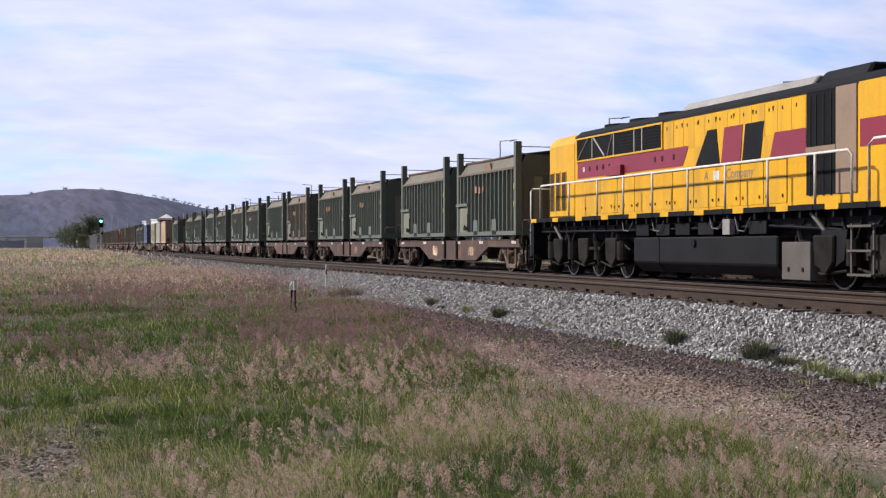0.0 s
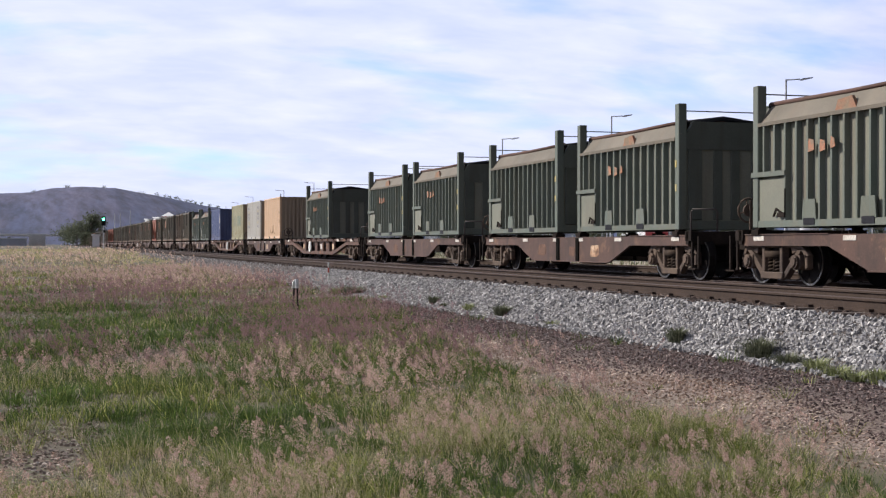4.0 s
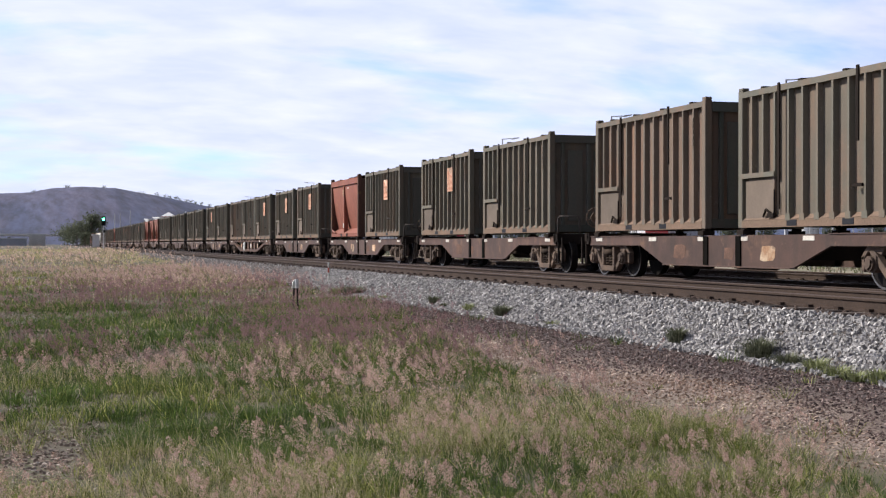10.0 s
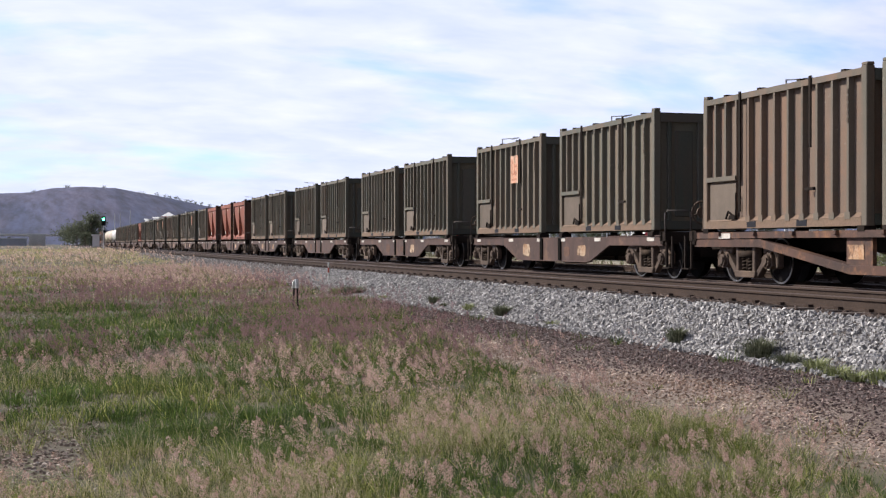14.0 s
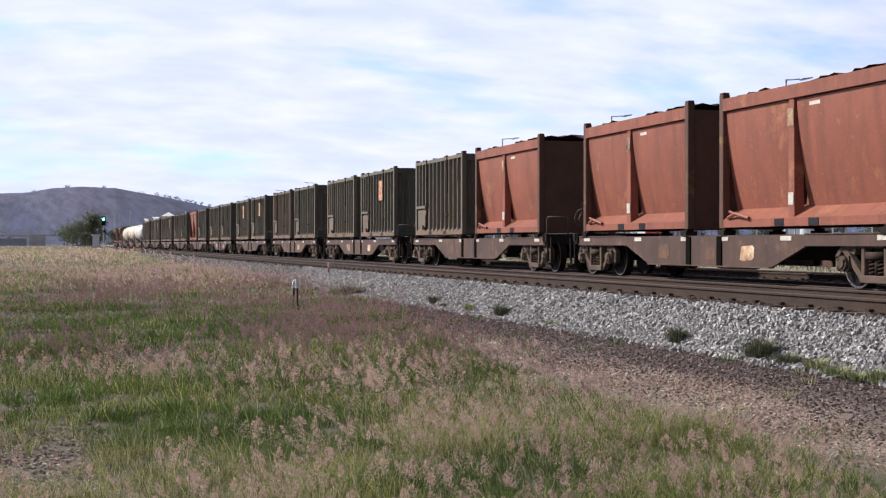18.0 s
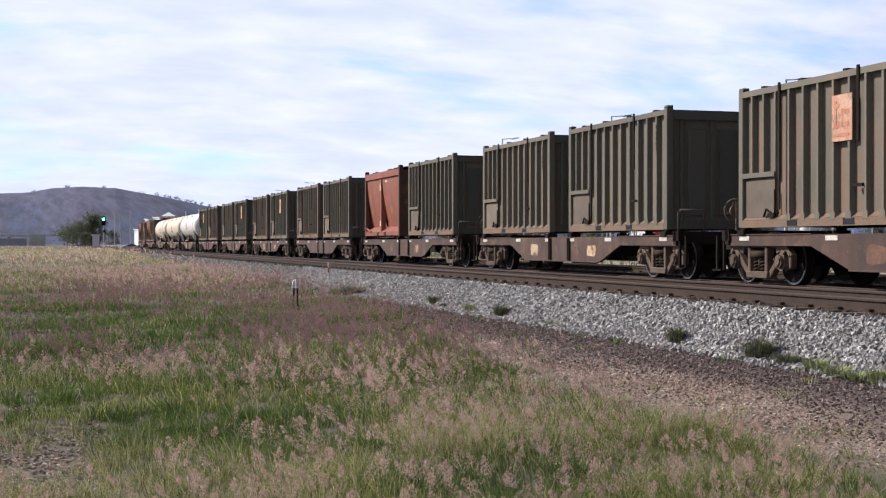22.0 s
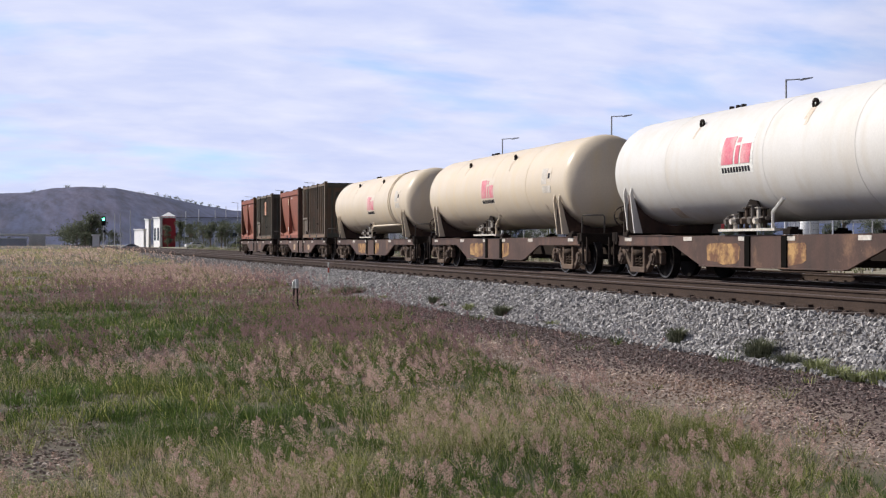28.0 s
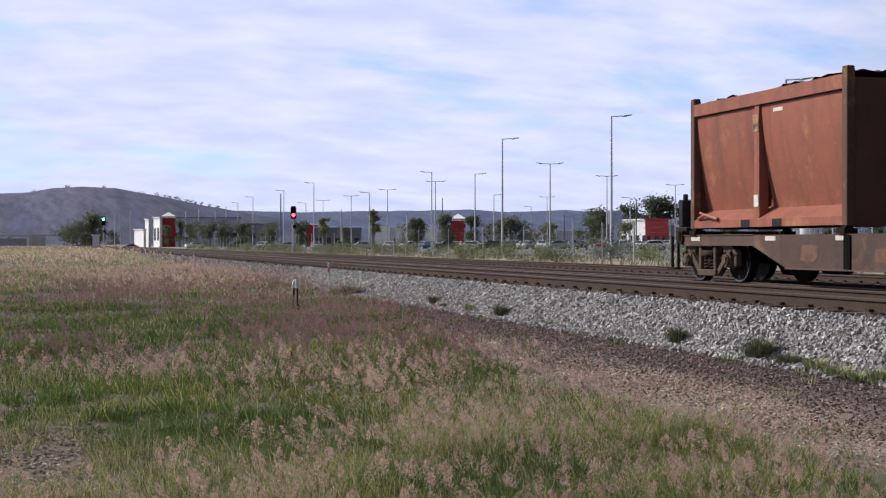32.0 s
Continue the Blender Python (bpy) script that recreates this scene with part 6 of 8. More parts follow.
stones("pebbles", np.stack([pts[:, 0], pts[:, 1], height(pts[:, 0], pts[:, 1])], -1), 0.026, M["pebble"], "pale pebbles on bare soil in the grass", 0.45, seed=6)

# ---- grass ----
M["grass"] = island_material("grass", (0.07, 0.092, 0.02), (0.58, 0.56, 0.19), 0.75, (0.24, 0.275, 0.06), patch=(0.70, 0.74, 0.72), patch_scale=0.35, trans=0.4)
M["grass_green"] = island_material("grass_green", (0.045, 0.082, 0.016), (0.19, 0.265, 0.06), 0.75, (0.10, 0.155, 0.034), patch=(0.62, 0.66, 0.66), patch_scale=0.4, trans=0.4)
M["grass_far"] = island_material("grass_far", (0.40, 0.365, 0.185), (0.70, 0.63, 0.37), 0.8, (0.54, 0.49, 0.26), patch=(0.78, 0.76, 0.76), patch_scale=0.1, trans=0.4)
M["straw"] = island_material("straw", (0.32, 0.275, 0.165), (0.60, 0.52, 0.35), 0.85, trans=0.35)
M["stem"] = island_material("stem", (0.10, 0.075, 0.045), (0.34, 0.27, 0.17), 0.85, trans=0.2)
M["seed"] = island_material("seed", (0.47, 0.32, 0.27), (0.83, 0.65, 0.57), 0.9, (0.62, 0.44, 0.38), patch=(0.80, 0.78, 0.80), patch_scale=0.5, trans=0.5)
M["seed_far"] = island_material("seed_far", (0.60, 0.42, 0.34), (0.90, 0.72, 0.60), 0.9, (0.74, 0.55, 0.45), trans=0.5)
M["seed_purple"] = island_material("seed_purple", (0.22, 0.13, 0.134), (0.44, 0.285, 0.28), 0.9, (0.32, 0.196, 0.196), patch=(0.76, 0.73, 0.80), patch_scale=0.25, trans=0.5)


def wedge(d0, d1, n, half=20.2):
    """Random places in the field of view between two distances."""
    d = np.sqrt(rng.uniform(d0 * d0, d1 * d1, n))
    a = np.radians(YAW + rng.uniform(-half, half, n))
    d = d / np.cos(a - radians(YAW))
    return d * np.sin(a), d * np.cos(a)


def clumpy(x, y, s, seed):
    """Smooth random field between 0 and 1."""
    r = np.random.RandomState(seed)
    z = np.zeros_like(x)
    for k in range(7):
        th, w, ph = r.uniform(0, math.tau), s * r.uniform(0.6, 2.2), r.uniform(0, math.tau)
        z += np.sin((x * math.cos(th) + y * math.sin(th)) * w + ph)
    return 0.5 + z / 7 * 1.1


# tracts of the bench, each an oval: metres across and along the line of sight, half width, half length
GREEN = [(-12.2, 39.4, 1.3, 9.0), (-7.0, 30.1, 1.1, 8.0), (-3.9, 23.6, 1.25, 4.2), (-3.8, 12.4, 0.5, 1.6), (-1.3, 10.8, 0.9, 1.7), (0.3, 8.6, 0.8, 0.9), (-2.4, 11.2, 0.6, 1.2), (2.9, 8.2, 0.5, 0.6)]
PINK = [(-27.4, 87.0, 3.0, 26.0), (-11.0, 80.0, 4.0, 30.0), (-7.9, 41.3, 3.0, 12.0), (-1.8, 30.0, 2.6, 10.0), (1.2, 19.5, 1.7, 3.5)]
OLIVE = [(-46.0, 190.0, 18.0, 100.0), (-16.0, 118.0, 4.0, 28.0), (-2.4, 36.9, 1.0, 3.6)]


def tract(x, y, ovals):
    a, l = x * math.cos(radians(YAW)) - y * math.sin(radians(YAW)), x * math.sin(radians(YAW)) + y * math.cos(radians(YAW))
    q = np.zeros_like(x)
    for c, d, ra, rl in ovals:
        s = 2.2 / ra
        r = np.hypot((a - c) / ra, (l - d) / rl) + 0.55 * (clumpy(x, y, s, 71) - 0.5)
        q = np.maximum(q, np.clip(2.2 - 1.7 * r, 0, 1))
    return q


def grass_edge(y):
    return np.interp(y, [5, 16, 24, 34, 45, 400], [5.2, 5.6, 6.5, 7.9, 8.0, 8.0])


def on_grass(x, y, loose=0.35):
    e = grass_edge(y) + 0.5 * (clumpy(x, y, 1.2, 5) - 0.5)
    p = np.clip((e - x) / loose, 0, 1) * 0.97 + 0.03 * (x < 7.9)
    for bx, by, br in BARE:
        q = np.hypot(x - bx, y - by) / br
        p = p * np.clip(q * 2.0 - 1.0, 0.10, 1)
    return p


def blades(name, x, y, h, w, lean, material, label, seed=1, out=None):
    """Grass blades: a bent strip that ends in a point, leaning outwards where out gives the direction."""
    r = np.random.RandomState(seed)
    n = len(x)
    z = height(x, y) - 0.01
    a = r.uniform(0, math.tau, n)
    fx, fy = np.cos(a) * w / 2, np.sin(a) * w / 2
    la = r.uniform(0, math.tau, n) if out is None else out + r.normal(0, 0.7, n)
    L = lean * h * r.uniform(0.15, 1.5, n)
    lx, ly = np.cos(la) * L - 0.08 * h, np.sin(la) * L - 0.06 * h
    v = np.zeros((n, 5, 3))
    for k, (s, q, ww) in enumerate(((0, 0, 1), (0, 0, -1), (0.6, 0.35, 0.8), (0.6, 0.35, -0.8), (1.0, 1.0, 0))):
        v[:, k, 0] = x + fx * ww + lx * q
        v[:, k, 1] = y + fy * ww + ly * q
        v[:, k, 2] = z + h * s * (1 - 0.4 * (q > 0.9) * np.clip(L / h, 0, 1))
    b = (np.arange(n) * 5)[:, None]
    f = np.concatenate([b + np.array([[0, 1, 3]]), b + np.array([[0, 3, 2]]), b + np.array([[2, 3, 4]])])
    return tagged(new(name, array_mesh(name, v.reshape(-1, 3), f, material)), label, "grass", kind="stuff")


def seed_heads(name, x, y, h, flecks, size, spread_, material, label, seed=1):
    """Fluffy seed heads: fine hairs scattered in a leaning plume on top of each stalk."""
    r = np.random.RandomState(seed)
    n = len(x)
    z = height(x, y) + h
    k = flecks
    s = r.uniform(0, 1, (n, k)) ** 0.85
    long_ = (3.6 * spread_)[:, None] * r.uniform(0.75, 1.25, (n, 1))
    rad = spread_[:, None] * np.sin(np.clip(s * 0.9 + 0.1, 0, 1) * math.pi) ** 0.7 * np.sqrt(r.uniform(0, 1, (n, k)))
    th = r.uniform(0, math.tau, (n, k))
    la = r.uniform(0, math.tau, (n, 1))
    nod = r.uniform(0.1, 0.7, (n, 1))
    bx = (np.cos(la) * nod - 0.25) * s * long_
    by = (np.sin(la) * nod - 0.20) * s * long_
    c = np.stack([x[:, None] + bx + rad * np.cos(th), y[:, None] + by + rad * np.sin(th), z[:, None] - 0.05 + s * long_ * (1 - 0.3 * nod)], -1).reshape(-1, 3)
    m = len(c)
    d = r.randn(m, 3)
    d[:, 2] = np.abs(d[:, 2]) + 0.2
    d /= np.linalg.norm(d, axis=1)[:, None]
    e = r.randn(m, 3)
    e -= (e * d).sum(1)[:, None] * d
    e /= np.linalg.norm(e, axis=1)[:, None]
    sz = np.repeat(size, k)[:, None] * r.uniform(0.6, 1.3, (m, 1))
    v = np.stack([c - d * sz, c + e * sz * 0.36, c + d * sz * 1.2], 1).reshape(-1, 3)
    f = np.arange(m * 3).reshape(-1, 3)
    return tagged(new(name, array_mesh(name, v, f, material)), label, "grass", kind="stuff")


def zone(d0, d1, tufts, each, h, w, heads, flecks, fsize, seed, plume, far=0.0):
    """Bunch grass between two distances: tufts of bent blades, dry stalks, and plumes in small groups."""
    near = d1 < 25
    x, y = wedge(d0, d1, tufts)
    body = 0.6 * clumpy(x, y, 2.6 if near else 0.8, 11) + 0.4 * clumpy(x, y, 7.0 if near else 2.2, 12)
    keep_ = rng.uniform(size=tufts) < on_grass(x, y) * np.clip(2.6 * (body - 0.1), 0.6, 1)
    x, y, body = x[keep_], y[keep_], body[keep_]
    tall = np.clip(0.45 + 0.9 * body, 0.5, 1.4) * rng.uniform(0.6, 1.25, len(x))
    x, y, tall = (np.repeat(q, each) for q in (x, y, tall))
    out = rng.uniform(0, math.tau, len(x))
    reach = rng.uniform(0.0, 1.0, len(x)) * (0.10 if near else 0.22) * (1 + d0 / 40)
    x, y = x + np.cos(out) * reach, y + np.sin(out) * reach
    hh = h * tall * rng.uniform(0.4, 1.15, len(x))
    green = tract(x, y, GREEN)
    l_ = x * math.sin(radians(YAW)) + y * math.cos(radians(YAW))
    pale = np.clip(0.12 + 0.9 * (clumpy(x, y, 0.5, 17) - 0.42), 0.08, 0.45) * (1 - 0.85 * green) * (1 - 0.6 * smooth(12.0, 18.0, l_) * (1 - smooth(40.0, 55.0, l_))) + far * (1 - green) + (0.16 * np.clip((x - 2.6) / 1.2, 0, 1) if d1 < 15 else 0.0)
    dry = rng.uniform(size=len(x)) < pale
    lush = ~dry & (rng.uniform(size=len(x)) < np.clip(green + 0.85 * smooth(11.0, 16.0, l_) * (1 - smooth(34.0, 48.0, l_)), 0, 1) * 0.9)
    plain = ~dry & ~lush
    ww = w * rng.uniform(0.6, 1.3, len(x))
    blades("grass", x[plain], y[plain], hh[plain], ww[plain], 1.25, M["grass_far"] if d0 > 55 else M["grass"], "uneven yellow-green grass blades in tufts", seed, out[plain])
    blades("green_grass", x[lush], y[lush], hh[lush] * 0.85, ww[lush] * 1.1, 0.9, M["grass_green"], "short bright green grass in patches", seed + 4, out[lush])
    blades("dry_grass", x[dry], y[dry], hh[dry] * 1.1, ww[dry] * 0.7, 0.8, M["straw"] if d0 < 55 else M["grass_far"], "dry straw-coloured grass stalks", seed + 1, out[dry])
    # plumes
    x, y = wedge(d0, d1, heads)
    lot = 0.5 * clumpy(x, y, 0.6, 23) + 0.5 * clumpy(x, y, 2.6 if near else 0.9, 24)
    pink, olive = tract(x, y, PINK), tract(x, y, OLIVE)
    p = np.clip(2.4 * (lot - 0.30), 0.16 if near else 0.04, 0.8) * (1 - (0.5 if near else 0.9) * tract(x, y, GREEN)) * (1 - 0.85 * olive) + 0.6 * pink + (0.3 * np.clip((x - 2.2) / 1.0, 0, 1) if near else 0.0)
    keep_ = rng.uniform(size=heads) < on_grass(x - 0.35, y, 1.3) * p
    x, y = x[keep_], y[keep_]
    group_ = 2
    x, y = np.repeat(x, group_), np.repeat(y, group_)
    sway = 0.13 if near else 0.25
    x, y = x + rng.normal(0, sway, len(x)), y + rng.normal(0, sway, len(x))
    hh = h * rng.uniform(0.9, 1.75, len(x))
    blades("seed_stalks", x, y, hh, w * 0.5 + 0 * x, 0.15, M["stem"], "thin brown stalks of the seeding grass", seed + 2)
    sp = plume * rng.uniform(0.55, 1.35, len(x))
    l = x * math.sin(radians(YAW)) + y * math.cos(radians(YAW))
    deep = rng.uniform(size=len(x)) < smooth(12.5, 19.0, l) * (1 - 0.9 * smooth(34.0, 52.0, l))
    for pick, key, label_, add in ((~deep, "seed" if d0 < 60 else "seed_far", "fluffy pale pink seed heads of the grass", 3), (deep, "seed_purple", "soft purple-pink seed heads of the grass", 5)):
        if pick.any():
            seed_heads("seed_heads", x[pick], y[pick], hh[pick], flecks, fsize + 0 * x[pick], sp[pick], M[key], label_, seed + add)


zone(5.5, 11, 4000, 30, 0.19, 0.0042, 560, 130, 0.0085, 31, 0.036)
zone(11, 20, 5200, 26, 0.20, 0.0065, 1150, 90, 0.012, 41, 0.043)
zone(20, 34, 5600, 22, 0.20, 0.011, 2900, 32, 0.020, 51, 0.050)
zone(34, 70, 6000, 15, 0.21, 0.024, 7200, 12, 0.042, 61, 0.065, 0.12)
zone(70, 200, 8000, 9, 0.28, 0.06, 9000, 7, 0.085, 66, 0.10, 0.3)
# sparser tufts on the bench around and behind the camera
x, y = rng.uniform(-30, 5.0, 60000), rng.uniform(-20, 60, 60000)
away = np.degrees(np.abs((np.arctan2(x, y) - radians(YAW) + math.pi) % math.tau - math.pi)) > 20.5
tuft = clumpy(x, y, 1.1, 51)
keep = away & (np.hypot(x, y) > 1.5) & (rng.uniform(size=len(x)) < np.clip(2.4 * (tuft - 0.25), 0.1, 1))
x, y = x[keep], y[keep]
blades("grass", x, y, 0.24 * rng.uniform(0.5, 1.3, len(x)), 0.03 + 0 * x, 0.45, M["grass"], "sparse green grass tufts on the bench", 91)


# ---- sleepers and clips ----
def sleepers(parent, centre, top, near, far, singles):
    me = Build().box(0, 0, 0, 2.6, 0.25, 0.13).mesh("sleeper", M["sleeper"], bevel=0.012)
    rest = Build()
    clips = Build()
    r = random.Random(8)
    y = near
    while y < far:
        yy = y + r.uniform(-0.03, 0.03)
        z = top - 0.165 - 0.062
        if y < singles:
            part("sleeper", me, None, parent, at=pose(centre + r.uniform(-0.04, 0.04), yy, z, 0, 0, r.uniform(-0.8, 0.8)))
        else:
            rest.box(centre, yy, z, 2.6, 0.25, 0.13)
        if y < 110:
            for x in (centre - 0.7525, centre + 0.7525):
                for s in (-1, 1):
                    clips.box(x + s * 0.10, yy, z + 0.08, 0.07, 0.09, 0.045)
        y += 0.67
    if rest.v:
        tagged(part("far_sleepers", rest, M["sleeper"], parent), kind="stuff")
    tagged(part("rail_clips", clips, M["clip"], parent), kind="stuff")


sleepers(track_1, T1, R1, 8, 260, 62)
sleepers(track_2, T2, R2, 8, 160, 0)
sleepers(track_3, T3, R3, 8, 160, 0)

# ---- lineside posts and weeds ----
M["post_white"] = mat("post_white", (0.62, 0.62, 0.6), (0.5, 0.5, 0.48), scale=6, rough=0.6)
M["post_red"] = mat("post_red", (0.40, 0.06, 0.04), rough=0.6)
M["post_black"] = mat("post_black", (0.02, 0.02, 0.02), rough=0.7, spec=0.06)
M["galvanised"] = mat("galvanised", (0.52, 0.53, 0.56), (0.44, 0.45, 0.48), scale=3, rough=0.5)
M["pole_dark"] = mat("pole_dark", (0.10, 0.105, 0.12), rough=0.7)
M["asphalt"] = mat("asphalt", (0.06, 0.06, 0.062), rough=0.9)


def along(u, x):
    """Where the line at x metres to the side shows at u."""
    return 2386 * x / 0.9199 / (u - 80) - x * 0.2951


px_, py_ = 7.5, along(581.5, 7.5)
pz = float(height(px_, py_))
mk = thing("marker_post", "thin white lineside marker post with red band", "marker post", pose(px_, py_, pz))
part("pole", Build().tube([(0, 0, -0.05), (0, 0, 0.88)], 0.022, 8), M["post_white"], mk)
part("band", Build().tube([(0, 0, 0.60), (0, 0, 0.74)], 0.024, 8), M["post_red"], mk)
for u, white in ((518.5, True), (527.5, False)):
    sx_, sy_ = 5.55, along(u, 5.55)
    st = thing("stake", "short black stake with weathered white top in the grass" if white else "short black stake in the grass", "stake", pose(sx_, sy_, float(height(sx_, sy_)), 0, 3 if white else -2))
    part("shaft", Build().box(0, 0, 0.25, 0.036, 0.036, 0.6), M["post_black"], st)
    part("cap", Build().prism([(-0.05, 0.5), (0.04, 0.5), (0.035, 0.62), (0.0, 0.70), (-0.045, 0.62)] if white else [(-0.03, 0.52), (0.03, 0.52), (0.03, 0.72), (-0.03, 0.72)], -0.03, 0.03, "y"), M["post_white"] if white else M["galvanised"], st)
wp_x, wp_y = 17.6, along(282, 17.6)
thing("white_peg", "small white lineside peg beside the track", "marker post", pose(wp_x, wp_y, 0.4), b=Build().tube([(0, 0, -0.1), (0, 0, 0.75)], 0.07, 8), material=M["post_white"])

M["weed"] = island_material("weed", (0.07, 0.08, 0.045), (0.18, 0.185, 0.12), 0.8, trans=0.25)
M["weed_green"] = island_material("weed_green", (0.14, 0.165, 0.065), (0.33, 0.345, 0.17), 0.75, trans=0.3)


def weed(x, y, z, rad, h, n, material, label, seed):
    r = np.random.RandomState(seed)
    a, q = r.uniform(0, math.tau, n), rad * 0.45 * np.sqrt(r.uniform(0, 1, n))
    bx, by = q * np.cos(a), q * np.sin(a)
    ln = h * r.uniform(0.5, 1.15, n)
    out = r.uniform(0.2, 1.0, n) * rad
    tx, ty = bx + out * np.cos(a + r.uniform(-0.5, 0.5, n)), by + out * np.sin(a + r.uniform(-0.5, 0.5, n))
    w = 0.006
    ca, sa = np.cos(a + 1.57) * w, np.sin(a + 1.57) * w
    v = np.zeros((n, 5, 3))
    v[:, 0] = np.stack([bx + ca, by + sa, 0 * bx - 0.02], -1)
    v[:, 1] = np.stack([bx - ca, by - sa, 0 * bx - 0.02], -1)
    v[:, 2] = np.stack([bx * 0.6 + tx * 0.4 + ca, by * 0.6 + ty * 0.4 + sa, ln * 0.65], -1)
    v[:, 3] = np.stack([bx * 0.6 + tx * 0.4 - ca, by * 0.6 + ty * 0.4 - sa, ln * 0.65], -1)
    v[:, 4] = np.stack([tx, ty, ln * (1 - 0.25 * out / rad)], -1)
    b = (np.arange(n) * 5)[:, None]
    f = np.concatenate([b + np.array([[0, 1, 3]]), b + np.array([[0, 3, 2]]), b + np.array([[2, 3, 4]])])
    ob = new("weed", array_mesh("weed", v.reshape(-1, 3), f, material))
    ob.matrix_basis = pose(x, y, z)
    return tagged(ob, label, "plant", "weeds on the ballast")


for i, (u, x, rad, h, n, g) in enumerate(((768, 8.2, 0.20, 0.20, 260, 0), (785, 8.12, 0.14, 0.13, 140, 0), (888, 8.15, 0.26, 0.24, 340, 0), (830, 8.15, 0.18, 0.18, 160, 1), (1197, 8.15, 0.20, 0.26, 300, 0),
                                           (1343, 8.08, 0.27, 0.31, 480, 0), (1392, 8.0, 0.25, 0.24, 380, 0), (1445, 7.95, 0.22, 0.17, 170, 1), (1480, 7.85, 0.24, 0.14, 150, 1), (1515, 7.80, 0.22, 0.12, 140, 1), (1555, 7.9, 0.2, 0.16, 120, 1),
                                           (625, 7.95, 0.5, 0.28, 420, 0), (600, 7.7, 0.5, 0.22, 360, 1), (680, 8.05, 0.35, 0.16, 240, 1), (980, 8.1, 0.2, 0.12, 150, 1))):
    y = along(u, x)
    z = float(bed_z(x)) if x >= 8.0 else float(height(x, y))
    weed(x, y, z, rad, h, n, M["weed_green"] if g else M["weed"], "bright green weed tuft on the gravel" if g else "dark grey-green weed tuft at the foot of the ballast", 70 + i)

# ---- signals ----
M["lamp_green"] = mat("lamp_green", (0.1, 1.0, 0.55), rough=0.3, emit=7.0, fine=0.0, bump=0.0)
M["lamp_red"] = mat("lamp_red", (1.0, 0.04, 0.06), rough=0.3, emit=8.0, fine=0.0, bump=0.0)


def signal(x, y, z, head_z, lamp, low, label):
    s = thing("railway_signal", label, "railway signal", pose(x, y, z, 0, 0, -math.degrees(math.atan2(x, y))), group="railway signals")
    part("mast", Build().tube([(0, 0.12, -0.2), (0, 0.12, head_z + 0.4)], 0.07, 8), M["galvanised"], s)
    prof = [(-0.27, -0.40), (-0.20, -0.60), (0.20, -0.60), (0.27, -0.40), (0.27, 0.38), (0.18, 0.58), (-0.18, 0.58), (-0.27, 0.38)]
    part("signal_head", Build().prism([(a, b + head_z) for a, b in prof], -0.06, 0.08, "y"), M["post_black"], s, "black signal head")
    for dz in (0.2, -0.25):
        b = Build()
        pts = [(0.2 * math.cos(a), head_z + dz + 0.2 * math.sin(a)) for a in np.linspace(-0.3, math.pi + 0.3, 9)]
        for (x0, z0), (x1, z1) in zip(pts[:-1], pts[1:]):
            b.add([Vector((x0, -0.06, z0)), Vector((x1, -0.06, z1)), Vector((x1, -0.34, z1)), Vector((x0, -0.34, z0))], [(0, 1, 2, 3)])
        part("hood", b, M["post_black"], s)
        on = (dz < 0) == low
        part("lens", Build().tube([(0, -0.06, head_z + dz), (0, -0.10, head_z + dz)], 0.17, 14), M[lamp] if on else M["post_black"], s, "lit lens" if on else "")
    b = Build()
    for k in range(12):
        b.box(0, 0.32, 0.3 + k * 0.3, 0.36, 0.03, 0.03)
    for dx in (-0.18, 0.18):
        b.box(dx, 0.32, head_z / 2, 0.03, 0.03, head_z)
    part("ladder", b, M["galvanised"], s)
    part("case", Build().box(0.1, 0.12, head_z - 1.35, 0.3, 0.25, 0.35), M["post_black"], s)
    return s


gx_, gy_ = depth(183.5, 172)
signal(gx_, gy_, 0.7, 3.75, "lamp_green", False, "railway signal showing green beside the track")
rx_, ry_ = depth(519.5, 126)
signal(rx_, ry_, 0.55, 3.92, "lamp_red", True, "railway signal showing red beyond the tracks")

# ---- car park: lamps, poles, fence ----


def ground_at(x, y):
    return float(height(x, y))


def lamp_post(u, v, arms, size=12.0, turn=0.0):
    """v: how high its top shows; arms: -1 left, 1 right, 2 both."""
    d = 2386 * (size - 0.9) / (431.5 - v)
    x, y = depth(u, d)
    z = ground_at(x, y)
    ob = thing("street_lamp", "tall grey twin-arm car park lamp post" if arms == 2 else "tall grey single-arm street lamp post", "street lamp", pose(x, y, z, 0, 0, -YAW + turn), group="lamp posts of the car park")
    top = EYE.z + (431.5 - v) * d / 2386 - z
    part("pole", Build().tube([(0, 0, -0.1), (0, 0, top * 0.5), (0, 0, top)], [0.13, 0.10, 0.07], 8), M["galvanised"], ob)
    part("base", Build().box(0, 0, 0.05, 0.4, 0.4, 0.14), M["galvanised"], ob)
    for s in ((-1, 1) if arms == 2 else (arms,)):
        part("arm", Build().tube([(0, 0, top - 0.05), (s * 1.0, 0, top + 0.02)], 0.05, 6), M["galvanised"], ob)
        part("lantern", Build().prism([(s * 0.95, top - 0.03), (s * 1.15, top - 0.08), (s * 1.85, top + 0.08), (s * 1.9, top + 0.15), (s * 1.2, top + 0.08)], -0.16, 0.16, "y"), M["galvanised"], ob)
    return ob


